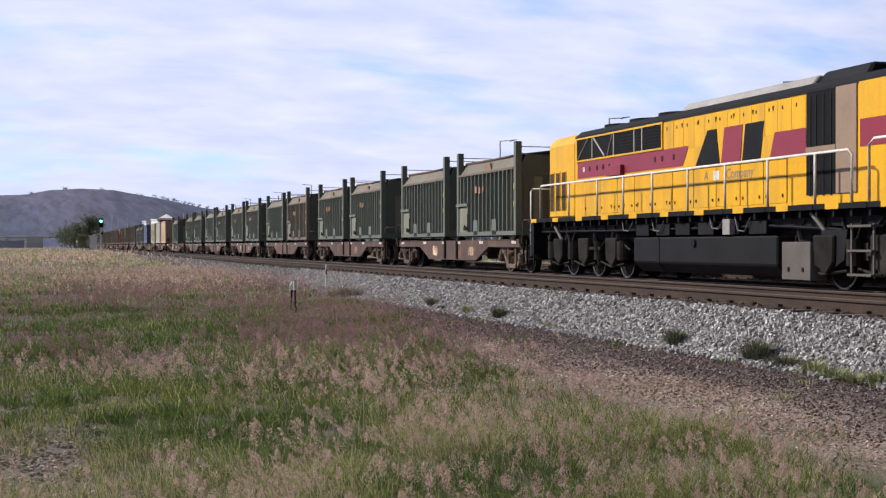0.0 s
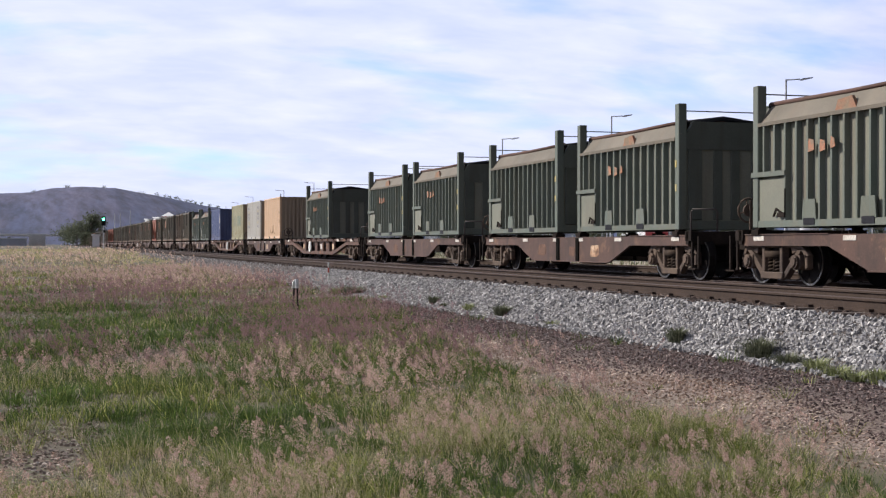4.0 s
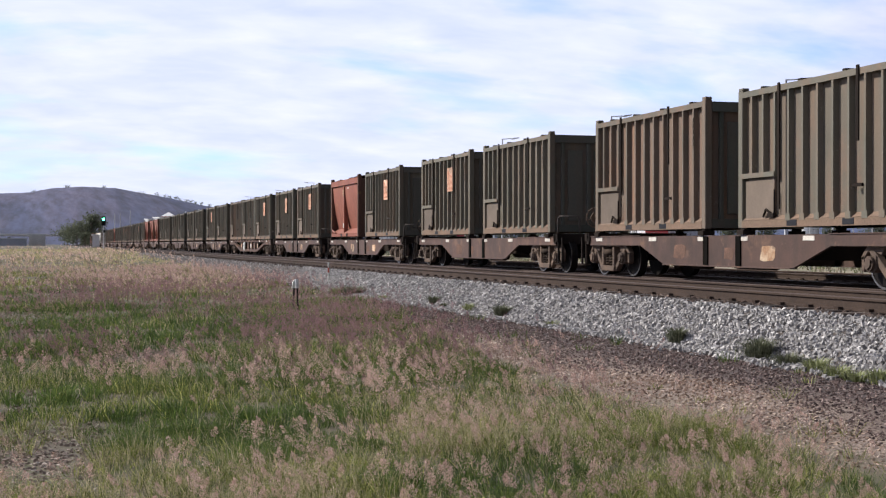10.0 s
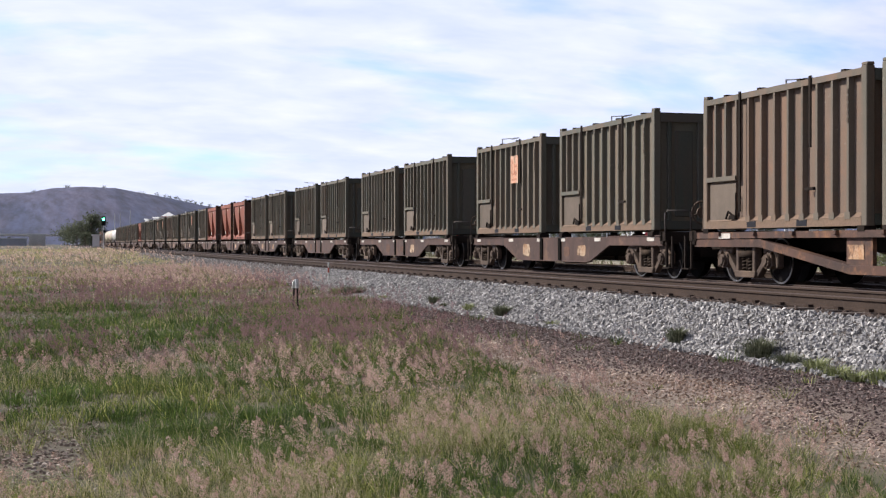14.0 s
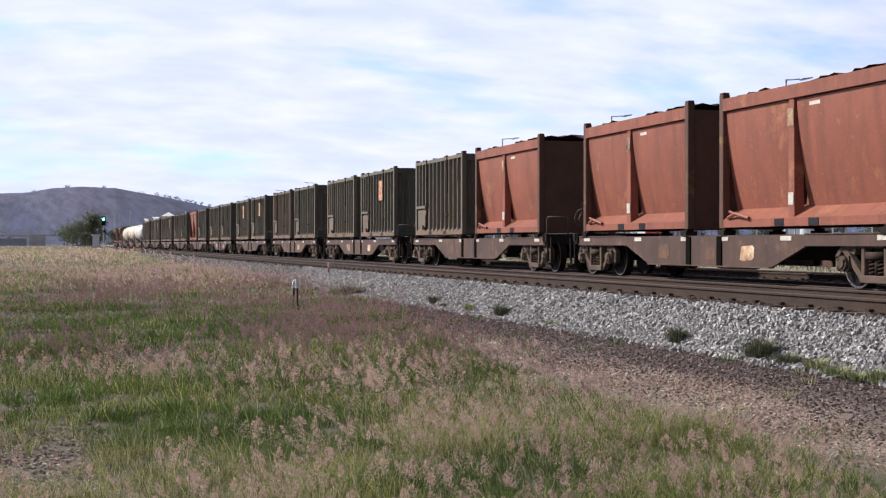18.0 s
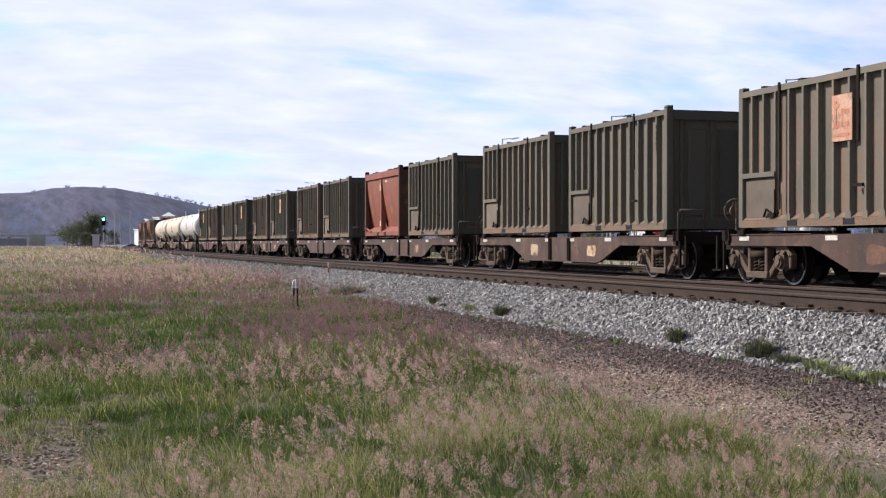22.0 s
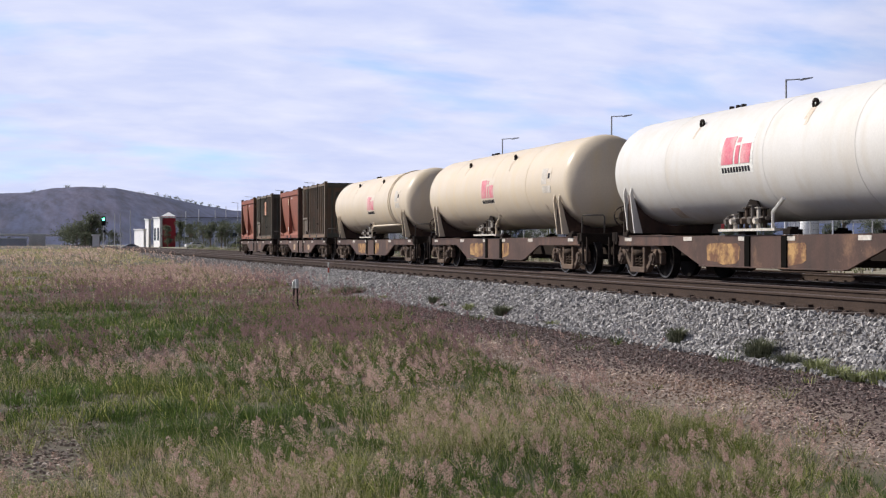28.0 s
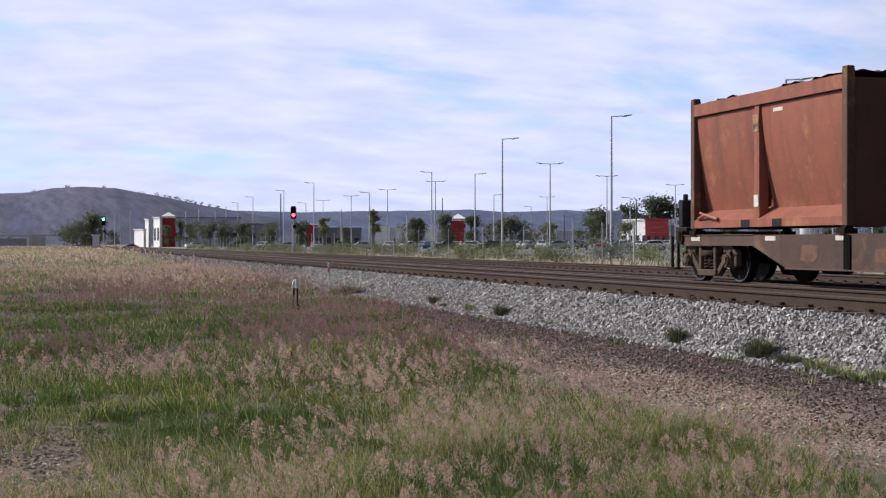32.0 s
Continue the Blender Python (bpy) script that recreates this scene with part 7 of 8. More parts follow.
for u, v, a, s in ((1390.5, 141, 1, 12.5), (1082, 206, 1, 12.5), (889, 246, 1, 12.5), (1474, 273, 1, 12), (555.6, 324, -1, 12.5), (502.5, 337.5, -1, 12.5), (447.8, 349, -1, 12.5), (421, 359, -1, 12.5),
                   (541.5, 359.5, -1, 10), (654, 341, -1, 10), (764, 305, -1, 12.5), (685.8, 336, 2, 12), (621.6, 347, 2, 12), (571.8, 355, 2, 12), (770.5, 321.5, 2, 12), (973.4, 290, 2, 12),
                   (1074, 312, 2, 12), (1195, 327.5, 2, 12), (968, 349, 2, 12), (840.6, 308, 1, 12), (874, 345, 1, 10), (940, 366, -1, 10), (1115, 350, -1, 10), (1407, 352, 1, 8), (1510, 347, 2, 10)):
    lamp_post(u, v, a, s)
for u, v, size, dark in ((497, 344, 11, 1), (783, 352, 11, 1), (1126, 355, 10, 1), (998.5, 379, 9, 1), (203, 377, 12, 0), (213, 378, 12, 0), (231, 372, 13, 0), (329, 374, 12, 0), (352, 370, 12, 0), (381, 370, 13, 0), (400, 366, 12, 0), (1013, 384, 8, 0), (604, 372, 9, 0), (720, 380, 8, 0), (1052, 385, 8, 0)):
    d = 2386 * (size - 0.9) / (431.5 - v)
    x, y = depth(u, d)
    z = ground_at(x, y)
    po = thing("utility_pole", "dark plain utility pole" if dark else "plain grey pole beside the road", "pole", pose(x, y, z), group="poles beyond the line")
    part("shaft", Build().tube([(0, 0, -0.1), (0, 0, EYE.z + (431.5 - v) * d / 2386 - z)], [0.17, 0.1], 8), M["pole_dark"] if dark else M["galvanised"], po)
    part("cap", Build().tube([(0, 0, EYE.z + (431.5 - v) * d / 2386 - z), (0, 0, EYE.z + (431.5 - v) * d / 2386 - z + 0.08)], 0.12, 8), M["pole_dark"], po)

M["wire"] = mat("wire", (0.12, 0.12, 0.12), rough=0.6, metal=0.5)
M["post_grey"] = mat("post_grey", (0.42, 0.425, 0.44), (0.33, 0.335, 0.35), scale=2, rough=0.6)
fence = thing("fence", "tall wire mesh fence on thin grey posts along the railway", "fence", pose(0, 0, 0))
y = 40.0
k = 0
while y < 330:
    z = ground_at(30.0, y)
    part("post", Build().tube([(30.0, y, z - 0.1), (30.0, y, z + 2.25)], 0.028 if k % 6 else 0.05, 6), M["post_grey"], fence)
    y += 4.3
    k += 1
b = Build()
for zz in np.linspace(0.15, 2.15, 9):
    b.tube([(30.0, 40, ground_at(30, 40) + zz), (30.0, 330, ground_at(30, 330) + zz)], 0.003, 4)
y = 40.0
while y < 160:
    b.box(30.0, y, 0.62 + 1.1, 0.004, 0.004, 2.1)
    y += 0.35
tagged(part("wire_mesh", b, M["wire"], fence), kind="stuff")

# ---- buildings ----
M["wall_white"] = mat("wall_white", (0.82, 0.82, 0.82), (0.75, 0.75, 0.75), scale=0.3, rough=0.7)
M["wall_grey"] = mat("wall_grey", (0.42, 0.44, 0.50), (0.36, 0.38, 0.44), scale=0.2, rough=0.7)
M["wall_blue"] = mat("wall_blue", (0.33, 0.37, 0.50), (0.37, 0.41, 0.54), scale=0.2, rough=0.7)
M["wall_dark"] = mat("wall_dark", (0.12, 0.125, 0.15), (0.15, 0.15, 0.17), scale=0.3, rough=0.7)
M["wall_red"] = mat("wall_red", (0.30, 0.02, 0.03), (0.26, 0.02, 0.03), scale=0.3, rough=0.6)
M["wall_brightred"] = mat("wall_brightred", (0.50, 0.06, 0.06), (0.45, 0.05, 0.05), scale=0.3, rough=0.6)
M["roof_pale"] = mat("roof_pale", (0.66, 0.68, 0.72), (0.58, 0.60, 0.64), scale=0.15, rough=0.5, metal=0.2)
M["pane"] = mat("pane", (0.03, 0.04, 0.055), rough=0.15, fine=0.0, bump=0.0)
M["concrete"] = mat("concrete", (0.56, 0.55, 0.54), (0.48, 0.47, 0.46), scale=0.3, rough=0.85)


def at_view(u, d):
    x, y = depth(u, d)
    z = ground_at(x, y)
    return pose(x, y, z, 0, 0, -YAW - math.degrees(math.atan((u - 784) / 2386))), z


def shed(u0, u1, v, d, deep, wall, roof, label, windows=0, gable=0.0, door=False, name="building", sill=1.0, wh=1.2, swing=0.0):
    """Box-like building that shows between u0 and u1 with its eaves at v."""
    m, z = at_view((u0 + u1) / 2, d)
    m = m @ pose(0, 0, 0, 0, 0, swing)
    w, h = (u1 - u0) * d / 2386 / math.cos(radians(swing)), EYE.z + (431.5 - v) * d / 2386 - z
    ob = thing(name, label, "building", m)
    part("wall", Build().box(0, deep / 2, h / 2, w, deep, h), wall, ob)
    if gable:
        part("roof", Build().prism([(-w / 2 - 0.3, h), (0, h + gable), (w / 2 + 0.3, h), (w / 2 + 0.3, h + 0.15), (0, h + gable + 0.18), (-w / 2 - 0.3, h + 0.15)], -0.3, deep + 0.3, "y"), roof, ob)
    else:
        part("roof", Build().box(0, deep / 2, h + 0.12, w + 0.5, deep + 0.5, 0.24), roof, ob)
    for i in range(windows):
        x = -w / 2 + (i + 0.5) * w / windows
        wi = part("window", Build().box(x, -0.03, sill + wh / 2, w / windows * 0.6, 0.08, wh), wall, ob)
        part("pane", Build().box(x, -0.08, sill + wh / 2, w / windows * 0.52, 0.03, wh - 0.16), M["pane"], wi)
    if door:
        part("door", Build().box(w * 0.3, -0.03, 1.5, min(3.0, w * 0.2), 0.08, 3.0), M["wall_grey"], ob)
    return ob


def tower(u, v_top, v_eave, half, d, label):
    m, z = at_view(u, d)
    r = half * d / 2386
    e, t = EYE.z + (431.5 - v_eave) * d / 2386 - z, EYE.z + (431.5 - v_top) * d / 2386 - z
    ob = thing("tower", label, "tower", m)
    part("drum", Build().box(0, 0, e / 2, 2 * r, 2 * r, e), M["wall_red"], ob)
    q = r * 1.1
    b = Build().add([Vector((-q, -q, e)), Vector((q, -q, e)), Vector((q, q, e)), Vector((-q, q, e)), Vector((0, 0, t))], [(0, 1, 4), (1, 2, 4), (2, 3, 4), (3, 0, 4), (3, 2, 1, 0)])
    part("roof", b, M["wall_white"], ob, "white pyramid roof")
    part("band", Build().box(0, 0, e - 0.35, 2 * r + 0.1, 2 * r + 0.1, 0.3), M["wall_white"], ob)
    return ob


tower(298.5, 375.5, 383.5, 12.3, 420, "dark red square tower with white pyramid roof")
tower(810.5, 378.5, 387.5, 13.5, 330, "dark red square tower with white pyramid roof")
shed(272, 283, 386, 418, 0.8, M["wall_white"], M["wall_white"], "white rendered facade with tall openings beside the tower", windows=2, sill=2, wh=4, swing=-66)
shed(257, 263, 389, 414, 0.8, M["wall_white"], M["wall_white"], "narrow white rendered shopfront block", swing=-66)
shed(238, 254, 407, 410, 0.8, M["wall_white"], M["wall_white"], "low white flat-roofed shop", swing=-66)
shed(305, 425, 386, 480, 30, M["wall_blue"], M["wall_dark"], "long blue-grey warehouse with dark roof edge", windows=5, sill=3, wh=2)
shed(425, 486, 397, 500, 30, M["wall_grey"], M["wall_dark"], "long grey warehouse with flat roof", windows=4, sill=3, wh=2)
shed(556, 640, 403, 420, 16, M["wall_dark"], M["wall_white"], "low dark shopfront with white roof edge", windows=5, sill=0.8, wh=2)
shed(540, 562, 398, 430, 10, M["wall_red"], M["wall_white"], "small red and white building")
shed(668, 730, 405, 420, 20, M["wall_grey"], M["roof_pale"], "low grey commercial building with pale roof", windows=5, sill=1.2, wh=1.5)
shed(752, 774, 402, 410, 10, M["wall_white"], M["wall_white"], "white peaked marquee beside the car park", gable=1.4, name="marquee")
shed(985, 1035, 409, 430, 14, M["wall_grey"], M["wall_white"], "low pale building with white roof edge", windows=4, sill=1, wh=1)
shed(930, 962, 408, 430, 14, M["wall_white"], M["roof_pale"], "small white low building")
shed(1098, 1146, 390, 300, 14, M["wall_white"], M["wall_white"], "white two-storey building with awning", windows=4, sill=1.2, wh=1.5, swing=-40)
shed(1142, 1182, 389, 296, 12, M["wall_brightred"], M["wall_brightred"], "bright red fronted shop building", windows=3, sill=1.0, wh=1.6)
shed(1180, 1240, 399, 300, 14, M["wall_grey"], M["wall_white"], "grey shop building with white roof edge", windows=4, sill=1.0, wh=1.6)
for u0_, u1_, v_, d_ in ((664, 690, 402, 395), (700, 722, 401, 395), (888, 905, 404, 360), (950, 985, 405, 385)):
    shed(u0_, u1_, v_, d_, 8, M["wall_white"], M["wall_white"], "small white building among the trees")
m, z = at_view(1229, 292)
fs_ = thing("shop_sign", "long white shop sign with dark lettering bars and red end", "sign", m)
part("board", Build().box(0, 0, 5.4, 8.1, 0.5, 2.1), M["wall_white"], fs_)
for i, w_ in enumerate((0.3, 0.7, 0.7, 0.7, 0.65, 0.7, 0.65, 0.6)):
    part("letter_bar", Build().box(-3.5 + i * 0.95, -0.28, 5.35, w_, 0.06, 0.9), M["wall_dark"], fs_)
part("end_panel", Build().box(5.2, 0, 5.2, 2.2, 0.5, 2.6), M["wall_brightred"], fs_)
for x_ in (-3.2, 3.2, 5.2):
    part("leg", Build().box(x_, 0.1, 2.2, 0.25, 0.25, 4.5), M["galvanised"], fs_)
m, z = at_view(1088, 290)
sg = thing("sign_tower", "tall white and blue-grey sign board", "sign", m)
part("board", Build().box(0, 0, 6.4, 3.2, 0.6, 3.0), M["wall_blue"], sg)
part("panel", Build().box(-1.2, -0.33, 6.4, 0.9, 0.05, 2.8), M["wall_white"], sg)
part("leg", Build().box(-1.1, 0, 2.5, 0.3, 0.4, 5.2), M["galvanised"], sg)
part("leg", Build().box(1.1, 0, 2.5, 0.3, 0.4, 5.2), M["galvanised"], sg)
m, z = at_view(1432.5, 220)
vt = thing("storage_tank", "tall white cylindrical storage tank with domed top", "tank", m)
b = Build().tube([(0, 0, 0), (0, 0, 8.4), (0, 0, 8.75), (0, 0, 8.95)], [1.52, 1.52, 1.3, 0.5], 28)
part("shell", b, M["wall_white"], vt, smooth=True)
part("mark", Build().box(-0.9, -1.28, 7.6, 0.6, 0.06, 0.12), M["post_red"], vt)
part("mark", Build().box(-0.9, -1.28, 7.3, 0.6, 0.06, 0.12), M["post_red"], vt)
shed(1395, 1420, 392, 230, 6, M["wall_white"], M["wall_white"], "low white plant room beside the tank")
# road bridge on the skyline, and another low one far off
m, z = at_view(1530, 420)
br = thing("road_bridge", "long pale concrete road bridge on piers", "bridge", m)
part("deck", Build().box(0, 0, 8.0, 46, 8, 1.6), M["concrete"], br)
part("parapet", Build().box(0, -4, 9.2, 46, 0.3, 1.0), M["wall_white"], br)
for x in (-16, -6, 4, 14):
    part("pier", Build().box(x, 0, 3.6, 1.2, 5, 7.6), M["concrete"], br)
m, z = at_view(45, 700)
br = thing("road_bridge", "low pale concrete road bridge far along the line", "bridge", m)
part("deck", Build().box(0, 0, 5.0, 66, 8, 0.6), M["concrete"], br)
part("parapet", Build().box(0, -4, 5.5, 66, 0.3, 0.8), M["wall_white"], br)
for x in (-24, -8, 8, 24, 31):
    part("pier", Build().box(x, 0, 1.8, 1.6, 5, 5), M["concrete"], br)
shed(-20, 46, 423, 520, 12, M["wall_grey"], M["roof_pale"], "low pale grey shed with metal roof beyond the grass")
shed(52, 80, 416, 540, 14, M["concrete"], M["roof_pale"], "blue-grey shed with pale roof beyond the grass")
shed(164, 176, 417, 330, 6, M["wall_white"], M["wall_white"], "small white line-side cabin")

# ---- parked cars ----
M["tyre"] = mat("tyre", (0.02, 0.02, 0.02), rough=0.8, spec=0.06)
CARPAINT = {"white": (0.75, 0.75, 0.75), "silver": (0.42, 0.44, 0.46), "dark": (0.04, 0.045, 0.06), "red": (0.3, 0.02, 0.02), "blue": (0.04, 0.08, 0.2)}
for key, c in CARPAINT.items():
    M["car_" + key] = mat("car_" + key, c, rough=0.25, fine=0.0, bump=0.0, scale=0.5)


def car(colour):
    c = thing("car", {"white": "white hatchback car", "silver": "silver sedan car", "dark": "dark sedan car", "red": "red hatchback car", "blue": "blue hatchback car"}[colour] + " parked on the asphalt car park", "car", group="parked cars")
    p = M["car_" + colour]
    body = [(-2.1, 0.35), (-2.15, 0.7), (-2.0, 0.92), (-1.1, 0.98), (1.75, 1.0), (2.1, 0.86), (2.15, 0.4), (1.9, 0.28), (-1.9, 0.28)]
    part("body", Build().prism(body, -0.86, 0.86, "y"), p, c, bevel=0.06)
    part("cabin", Build().prism([(-1.25, 0.96), (-0.55, 1.40), (0.95, 1.45), (1.75, 0.98)], -0.74, 0.74, "y"), p, c, bevel=0.05)
    part("side_window", Build().prism([(-1.0, 0.99), (-0.5, 1.33), (0.85, 1.37), (1.4, 1.0)], -0.755, -0.745, "y"), M["pane"], c)
    part("side_window", Build().prism([(-1.0, 0.99), (-0.5, 1.33), (0.85, 1.37), (1.4, 1.0)], 0.745, 0.755, "y"), M["pane"], c)
    part("windscreen", Build().add([Vector((-1.24, -0.66, 0.99)), Vector((-1.24, 0.66, 0.99)), Vector((-0.60, 0.62, 1.39)), Vector((-0.60, -0.62, 1.39))], [(0, 1, 2, 3)]), M["pane"], c)
    for x in (-1.3, 1.3):
        for s in (-1, 1):
            w = part("wheel", Build().tube([(x, s * 0.70, 0.31), (x, s * 0.88, 0.31)], 0.31, 16), M["tyre"], c)
            part("rim", Build().tube([(x, s * 0.88, 0.31), (x, s * 0.89, 0.31)], 0.2, 12), M["car_silver"], w)
    for s in (-1, 1):
        part("headlight", Build().box(-2.08, s * 0.62, 0.75, 0.1, 0.34, 0.14), M["rail_white"], c)
        part("tail_light", Build().box(2.1, s * 0.66, 0.78, 0.08, 0.26, 0.16), M["post_red"], c)
    return c


cars = {}
rc = random.Random(12)
spots = [(1155, 185, "white", 8), (832, 210, "white", -5), (1105, 215, "silver", 80), (930, 225, "white", 70), (985, 230, "silver", 10), (900, 240, "dark", 75), (870, 205, "dark", 5), (1030, 215, "dark", 85), (1065, 230, "red", 80), (960, 235, "white", 80),
         (640, 260, "silver", 10), (605, 250, "dark", 5), (720, 240, "white", 60), (760, 250, "blue", 80), (690, 255, "white", 75), (230, 330, "silver", 10), (345, 300, "white", 15), (420, 290, "dark", 0), (1205, 200, "silver", 10), (660, 300, "dark", 80), (790, 235, "dark", 10), (1180, 235, "white", 75), (560, 280, "white", 80), (1240, 210, "dark", 80), (850, 260, "red", 70),
         (915, 270, "silver", 75), (1000, 265, "white", 85), (1090, 260, "dark", 85), (1130, 250, "white", 80), (745, 290, "silver", 85), (810, 285, "white", 80), (880, 290, "dark", 85), (510, 270, "silver", 5), (465, 285, "white", 70)]
for u, d, colour, turn_ in spots:
    m, z = at_view(u, d)
    m = m @ pose(0, 0, 0, 0, 0, turn_)
    if colour not in cars:
        cars[colour] = car(colour)
        cars[colour].matrix_basis = m
    else:
        copy_thing(cars[colour], m)

# ---- trees and shrubs ----
M["bark"] = mat("bark", (0.16, 0.13, 0.10), (0.10, 0.08, 0.065), scale=4, rough=0.95)
M["leaf_dark"] = island_material("leaf_dark", (0.075, 0.088, 0.060), (0.20, 0.215, 0.145), 0.8, (0.13, 0.145, 0.092), trans=0.4)
M["leaf_light"] = island_material("leaf_light", (0.12, 0.14, 0.06), (0.30, 0.31, 0.15), 0.8, (0.20, 0.215, 0.095), trans=0.4)
M["leaf_grey"] = island_material("leaf_grey", (0.10, 0.12, 0.10), (0.26, 0.28, 0.25), 0.8, trans=0.2)


def leaf_cloud(r, centres, n, size):
    """Many small leaf sprays about the ends of the limbs."""
    c = centres[r.randint(0, len(centres), n)]
    p = c[:, :3] + r.randn(n, 3) * c[:, 3:4] * np.array([0.5, 0.5, 0.4])
    d = r.randn(n, 3)
    d /= np.linalg.norm(d, axis=1)[:, None]
    e = r.randn(n, 3)
    e -= (e * d).sum(1)[:, None] * d
    e /= np.linalg.norm(e, axis=1)[:, None]
    s = size * r.uniform(0.5, 1.3, (n, 1))
    v = np.stack([p - d * s, p + e * s * 0.6, p + d * s, p - e * s * 0.6], 1)
    return v.reshape(-1, 3), np.arange(n * 4).reshape(-1, 4)


def tree(x, y, z, h, w, material, label, seed, trunk=0.35, n=700, name="tree"):
    r = np.random.RandomState(seed)
    ob = thing(name, label, name, pose(x, y, z))
    b = Build()
    tr = h * 0.03
    lean = Vector((r.uniform(-0.06, 0.06) * h, r.uniform(-0.06, 0.06) * h, h * 0.8))
    b.tube([(0, 0, -0.2), lean * 0.35, lean * 0.7, lean], [tr, tr * 0.8, tr * 0.5, tr * 0.15], 7)
    centres = []
    for k in range(15):
        s = r.uniform(trunk * 0.6, 0.95)
        a = r.uniform(0, math.tau)
        base = lean * s * 0.85
        tip = Vector((math.cos(a) * w * 0.42 * r.uniform(0.5, 1), math.sin(a) * w * 0.42 * r.uniform(0.5, 1), h * min(0.94, s + r.uniform(0.05, 0.2))))
        b.tube([base, (base + tip) / 2 + Vector((0, 0, h * 0.03)), tip], [tr * 0.4, tr * 0.25, tr * 0.1], 5)
        centres.append((*tip, w * r.uniform(0.2, 0.38)))
    centres.append((*(lean * 1.05), w * 0.2))
    part("trunk", b, M["bark"], ob)
    v, f = leaf_cloud(r, np.array(centres), n * (2 if name == "shrub" else 3), (h + w) * (0.02 if name == "shrub" else 0.02))
    v[:, 2] = np.maximum(v[:, 2], h * 0.06)
    part("crown", array_mesh("crown", v, f, material), None, ob)
    return ob


def tree_at(u, v_top, d, wide, material, label, seed, **kw):
    x, y = depth(u, d)
    z = ground_at(x, y)
    tree(x, y, z, EYE.z + (431.5 - v_top) * d / 2386 - z, wide * d / 2386, material, label, seed, **kw)


DT, LT = "dark green bushy tree in the distance", "small light green street tree"
for i, (u, v, d, w, k) in enumerate(((1058, 371, 330, 34, 0), (1048, 385, 320, 30, 0), (1072, 380, 335, 26, 0), (1116, 362, 350, 34, 0), (1150, 357, 380, 40, 0), (1168, 352, 380, 44, 0), (1185, 360, 380, 36, 0), (1205, 364, 380, 40, 0), (1225, 370, 380, 36, 0),
                                      (902, 389, 330, 34, 0), (885, 394, 330, 26, 0), (922, 395, 330, 30, 0), (975, 396, 240, 22, 1), (661, 373, 260, 18, 1), (738, 388, 280, 28, 0), (790, 383, 300, 28, 0), (836, 384, 280, 22, 0), (574, 386, 300, 18, 1), (532, 394, 300, 26, 0), (425, 398, 300, 16, 0),
                                      (373, 395, 330, 22, 0), (392, 402, 320, 18, 0), (318, 392, 390, 16, 0), (335, 398, 390, 12, 0), (297, 400, 380, 14, 0), (163, 381, 460, 28, 0), (150, 395, 460, 36, 0), (137, 401, 470, 43, 0), (176, 390, 470, 21, 0), (120, 406, 480, 43, 0), (150, 412, 420, 18, 0), (202, 411, 520, 24, 0), (480, 404, 320, 16, 0), (610, 404, 330, 20, 0), (1108, 396, 260, 26, 1), (1490, 334, 200, 30, 2), (1350, 385, 330, 40, 0), (1290, 380, 350, 44, 0), (1470, 395, 340, 30, 0), (1545, 392, 330, 40, 0))):
    tree_at(u, v, d, w, M[("leaf_dark", "leaf_light", "leaf_grey")[k]], (DT, LT, "thin pale grey-green tree with open crown")[k], 200 + i, n=600 if k or d > 310 else 1300, trunk=0.2 if k == 0 else 0.45)


rt = random.Random(31)
for i in range(18):
    tree_at(rt.uniform(330, 1060), rt.uniform(393, 408), rt.uniform(300, 400), rt.uniform(18, 36), M["leaf_dark"], "low dark green tree behind the car park", 700 + i, n=300, trunk=0.15)


def shrub(x, y, h, w, material, label, seed):
    tree(x, y, ground_at(x, y), h, w, material, label, seed, trunk=0.1, n=300, name="shrub")


rs = random.Random(9)
for i in range(120):
    x = rs.uniform(26, 44)
    y = rs.uniform(45, 270)
    kind = rs.choice((0, 1, 1, 1, 2))
    shrub(x, y, rs.uniform(0.35, 1.05), rs.uniform(0.9, 2.6), M[("leaf_dark", "leaf_light", "leaf_grey")[kind]], ("dark green low shrub on the verge", "yellow-green low shrub on the verge", "grey-green low shrub on the verge")[kind], 400 + i)
xx, yy = depth(1080, 83)
shrub(xx, yy, 1.25, 3.2, M["leaf_grey"], "grey-blue rounded shrub beside the fence", 480)
# trees on the skyline of the hill
for i, (u, v) in enumerate(((247, 341), (255, 343), (278, 344), (292, 347), (300, 349), (312, 350), (318, 353), (330, 355), (338, 357), (345, 358), (357, 361), (372, 364), (385, 367), (60, 339), (120, 331), (185, 331))):
    d = 2600 * math.cos(math.atan((u - 784) / 2386)) - 8
    x, y = depth(u, d)
    hh = 7 + (i * 5) % 5
    tree(x, y, EYE.z + (431.5 - v) * d / 2386 - 9, hh + 4, hh * 1.3, M["leaf_dark"], "small dark tree on the ridge of the hill", 600 + i, n=170, trunk=0.3)
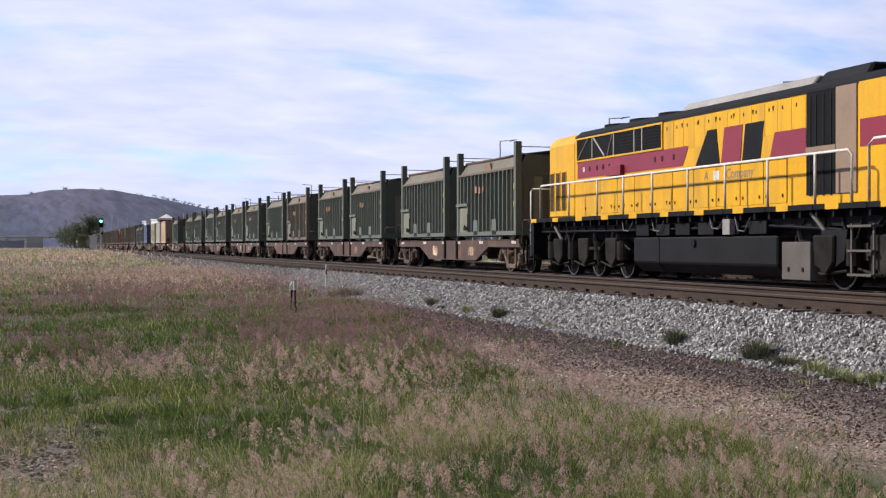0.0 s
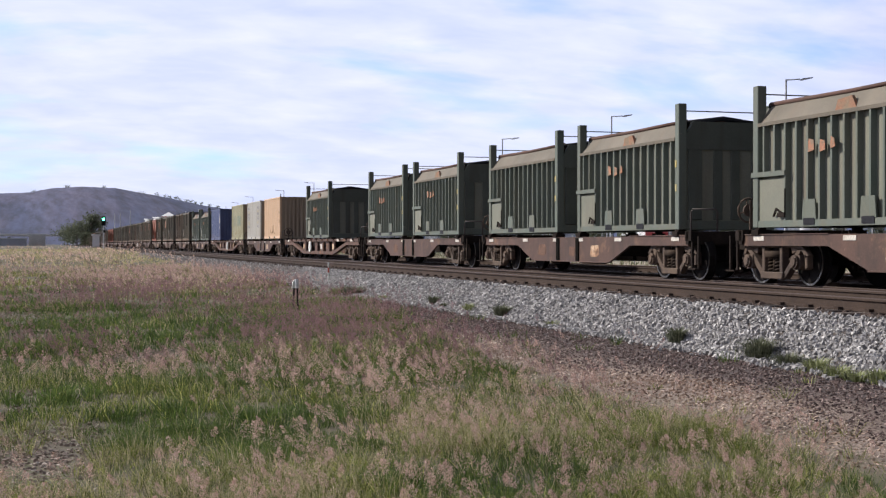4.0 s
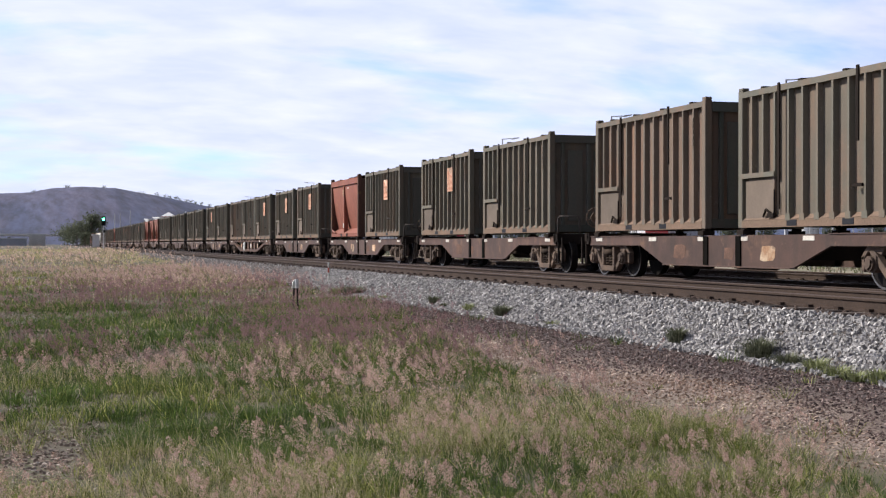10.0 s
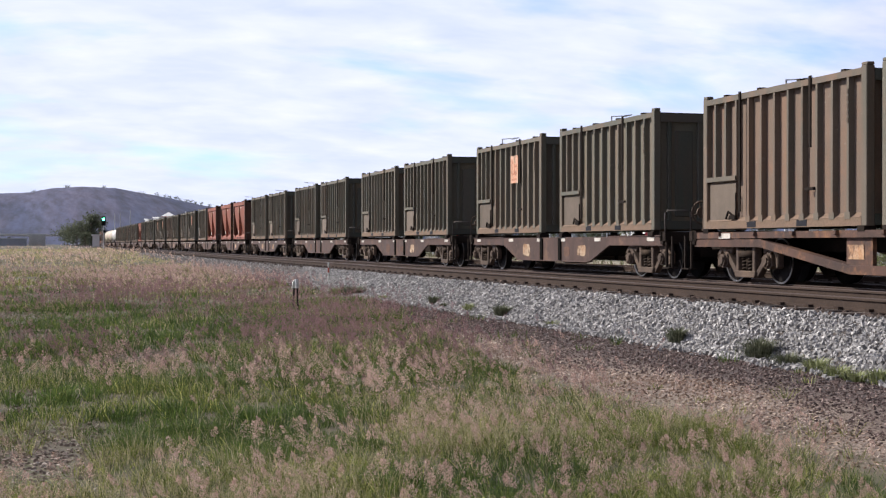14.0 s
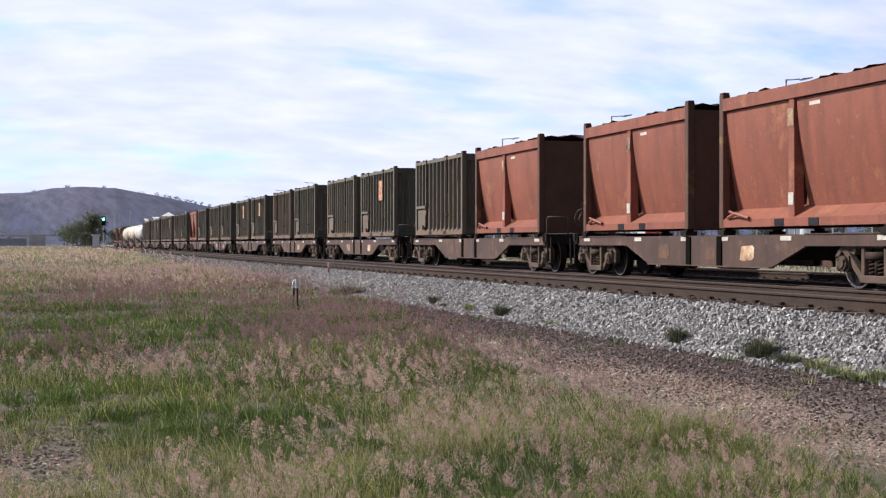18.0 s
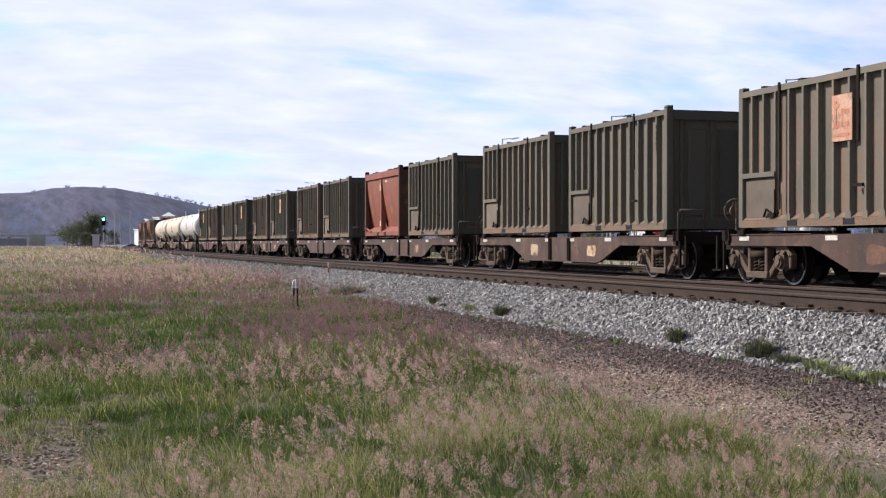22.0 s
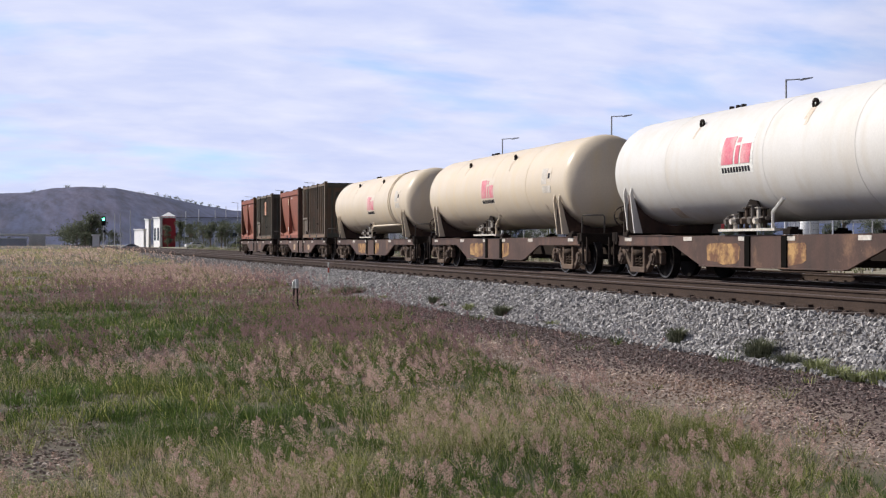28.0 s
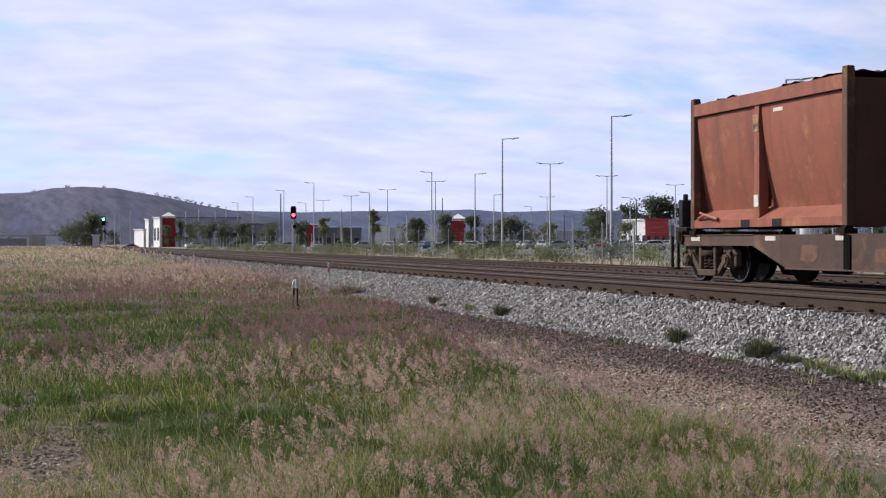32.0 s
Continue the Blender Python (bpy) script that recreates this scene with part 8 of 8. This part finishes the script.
# verge grass beyond the tracks
M["verge"] = island_material("verge", (0.10, 0.115, 0.05), (0.24, 0.25, 0.13), 0.8, trans=0.3)
M["verge_dry"] = island_material("verge_dry", (0.20, 0.175, 0.125), (0.36, 0.31, 0.24), 0.85, trans=0.3)
n = 26000
x, y = rng.uniform(22.8, 40, n), rng.uniform(35, 260, n)
keep = rng.uniform(size=n) < np.clip(1.6 * (clumpy(x, y, 0.5, 77) - 0.35), 0, 1) * np.clip((x - 22.8) / 2.5, 0.1, 1)
x, y = x[keep], y[keep]
half = len(x) // 2
blades("verge_grass", x[:half], y[:half], 0.28 * rng.uniform(0.4, 1.3, half), 0.06 + 0 * x[:half], 0.5, M["verge"], "rough green grass on the verge", 81)
blades("verge_grass", x[half:], y[half:], 0.28 * rng.uniform(0.4, 1.3, len(x) - half), 0.06 + 0 * x[half:], 0.5, M["verge_dry"], "rough dry grass on the verge", 82)

# ---- movement ----
RUN = [(0, 0.0), (2, 39.3), (6, 118.0), (9, 176.7), (13, 255.1), (17, 332.7), (19, 371.0), (21, 409.2), (23, 447.3), (25, 485.3), (27, 523.0), (29, 559.8), (30.5, 586.8), (32, 613.1)]


def travelled(t):
    """Distance run, smooth through the rows."""
    ts, ds = np.array([r[0] for r in RUN], dtype=float), np.array([r[1] for r in RUN])
    v = np.gradient(ds, ts)
    i = int(np.clip(np.searchsorted(ts, t, "right") - 1, 0, len(ts) - 2))
    h, s = ts[i + 1] - ts[i], (t - ts[i]) / (ts[i + 1] - ts[i])
    return (2 * s ** 3 - 3 * s ** 2 + 1) * ds[i] + (s ** 3 - 2 * s ** 2 + s) * h * v[i] + (3 * s ** 2 - 2 * s ** 3) * ds[i + 1] + (s ** 3 - s ** 2) * h * v[i + 1]


def motions():
    times = [k for k in np.arange(0, 32.01, 1.0)]
    for ob, y, z in TRAIN:
        walk(ob, [(t, pose(T2, y - travelled(t), z)) for t in times])
    # wheels roll; alike wheelsets share their keys
    ticks = [k / FPS for k in range(32 * FPS + 1)]
    turns = [math.degrees(travelled(t) / 0.46) for t in ticks]
    rolled = {}
    for ob in [o for o in scene.objects if o.name.split(".")[0] == "wheelset"]:
        key = tuple(round(c, 3) for c in ob.matrix_basis.translation)
        if key in rolled:
            source = rolled[key]
            ob.rotation_mode = "QUATERNION"
            ob.animation_data_create()
            ob.animation_data.action = source.animation_data.action
            ob.animation_data.action_slot = source.animation_data.action_slot
        else:
            walk(ob, [(t, pose(*key, a)) for t, a in zip(ticks, turns)])
            rolled[key] = ob


motions()
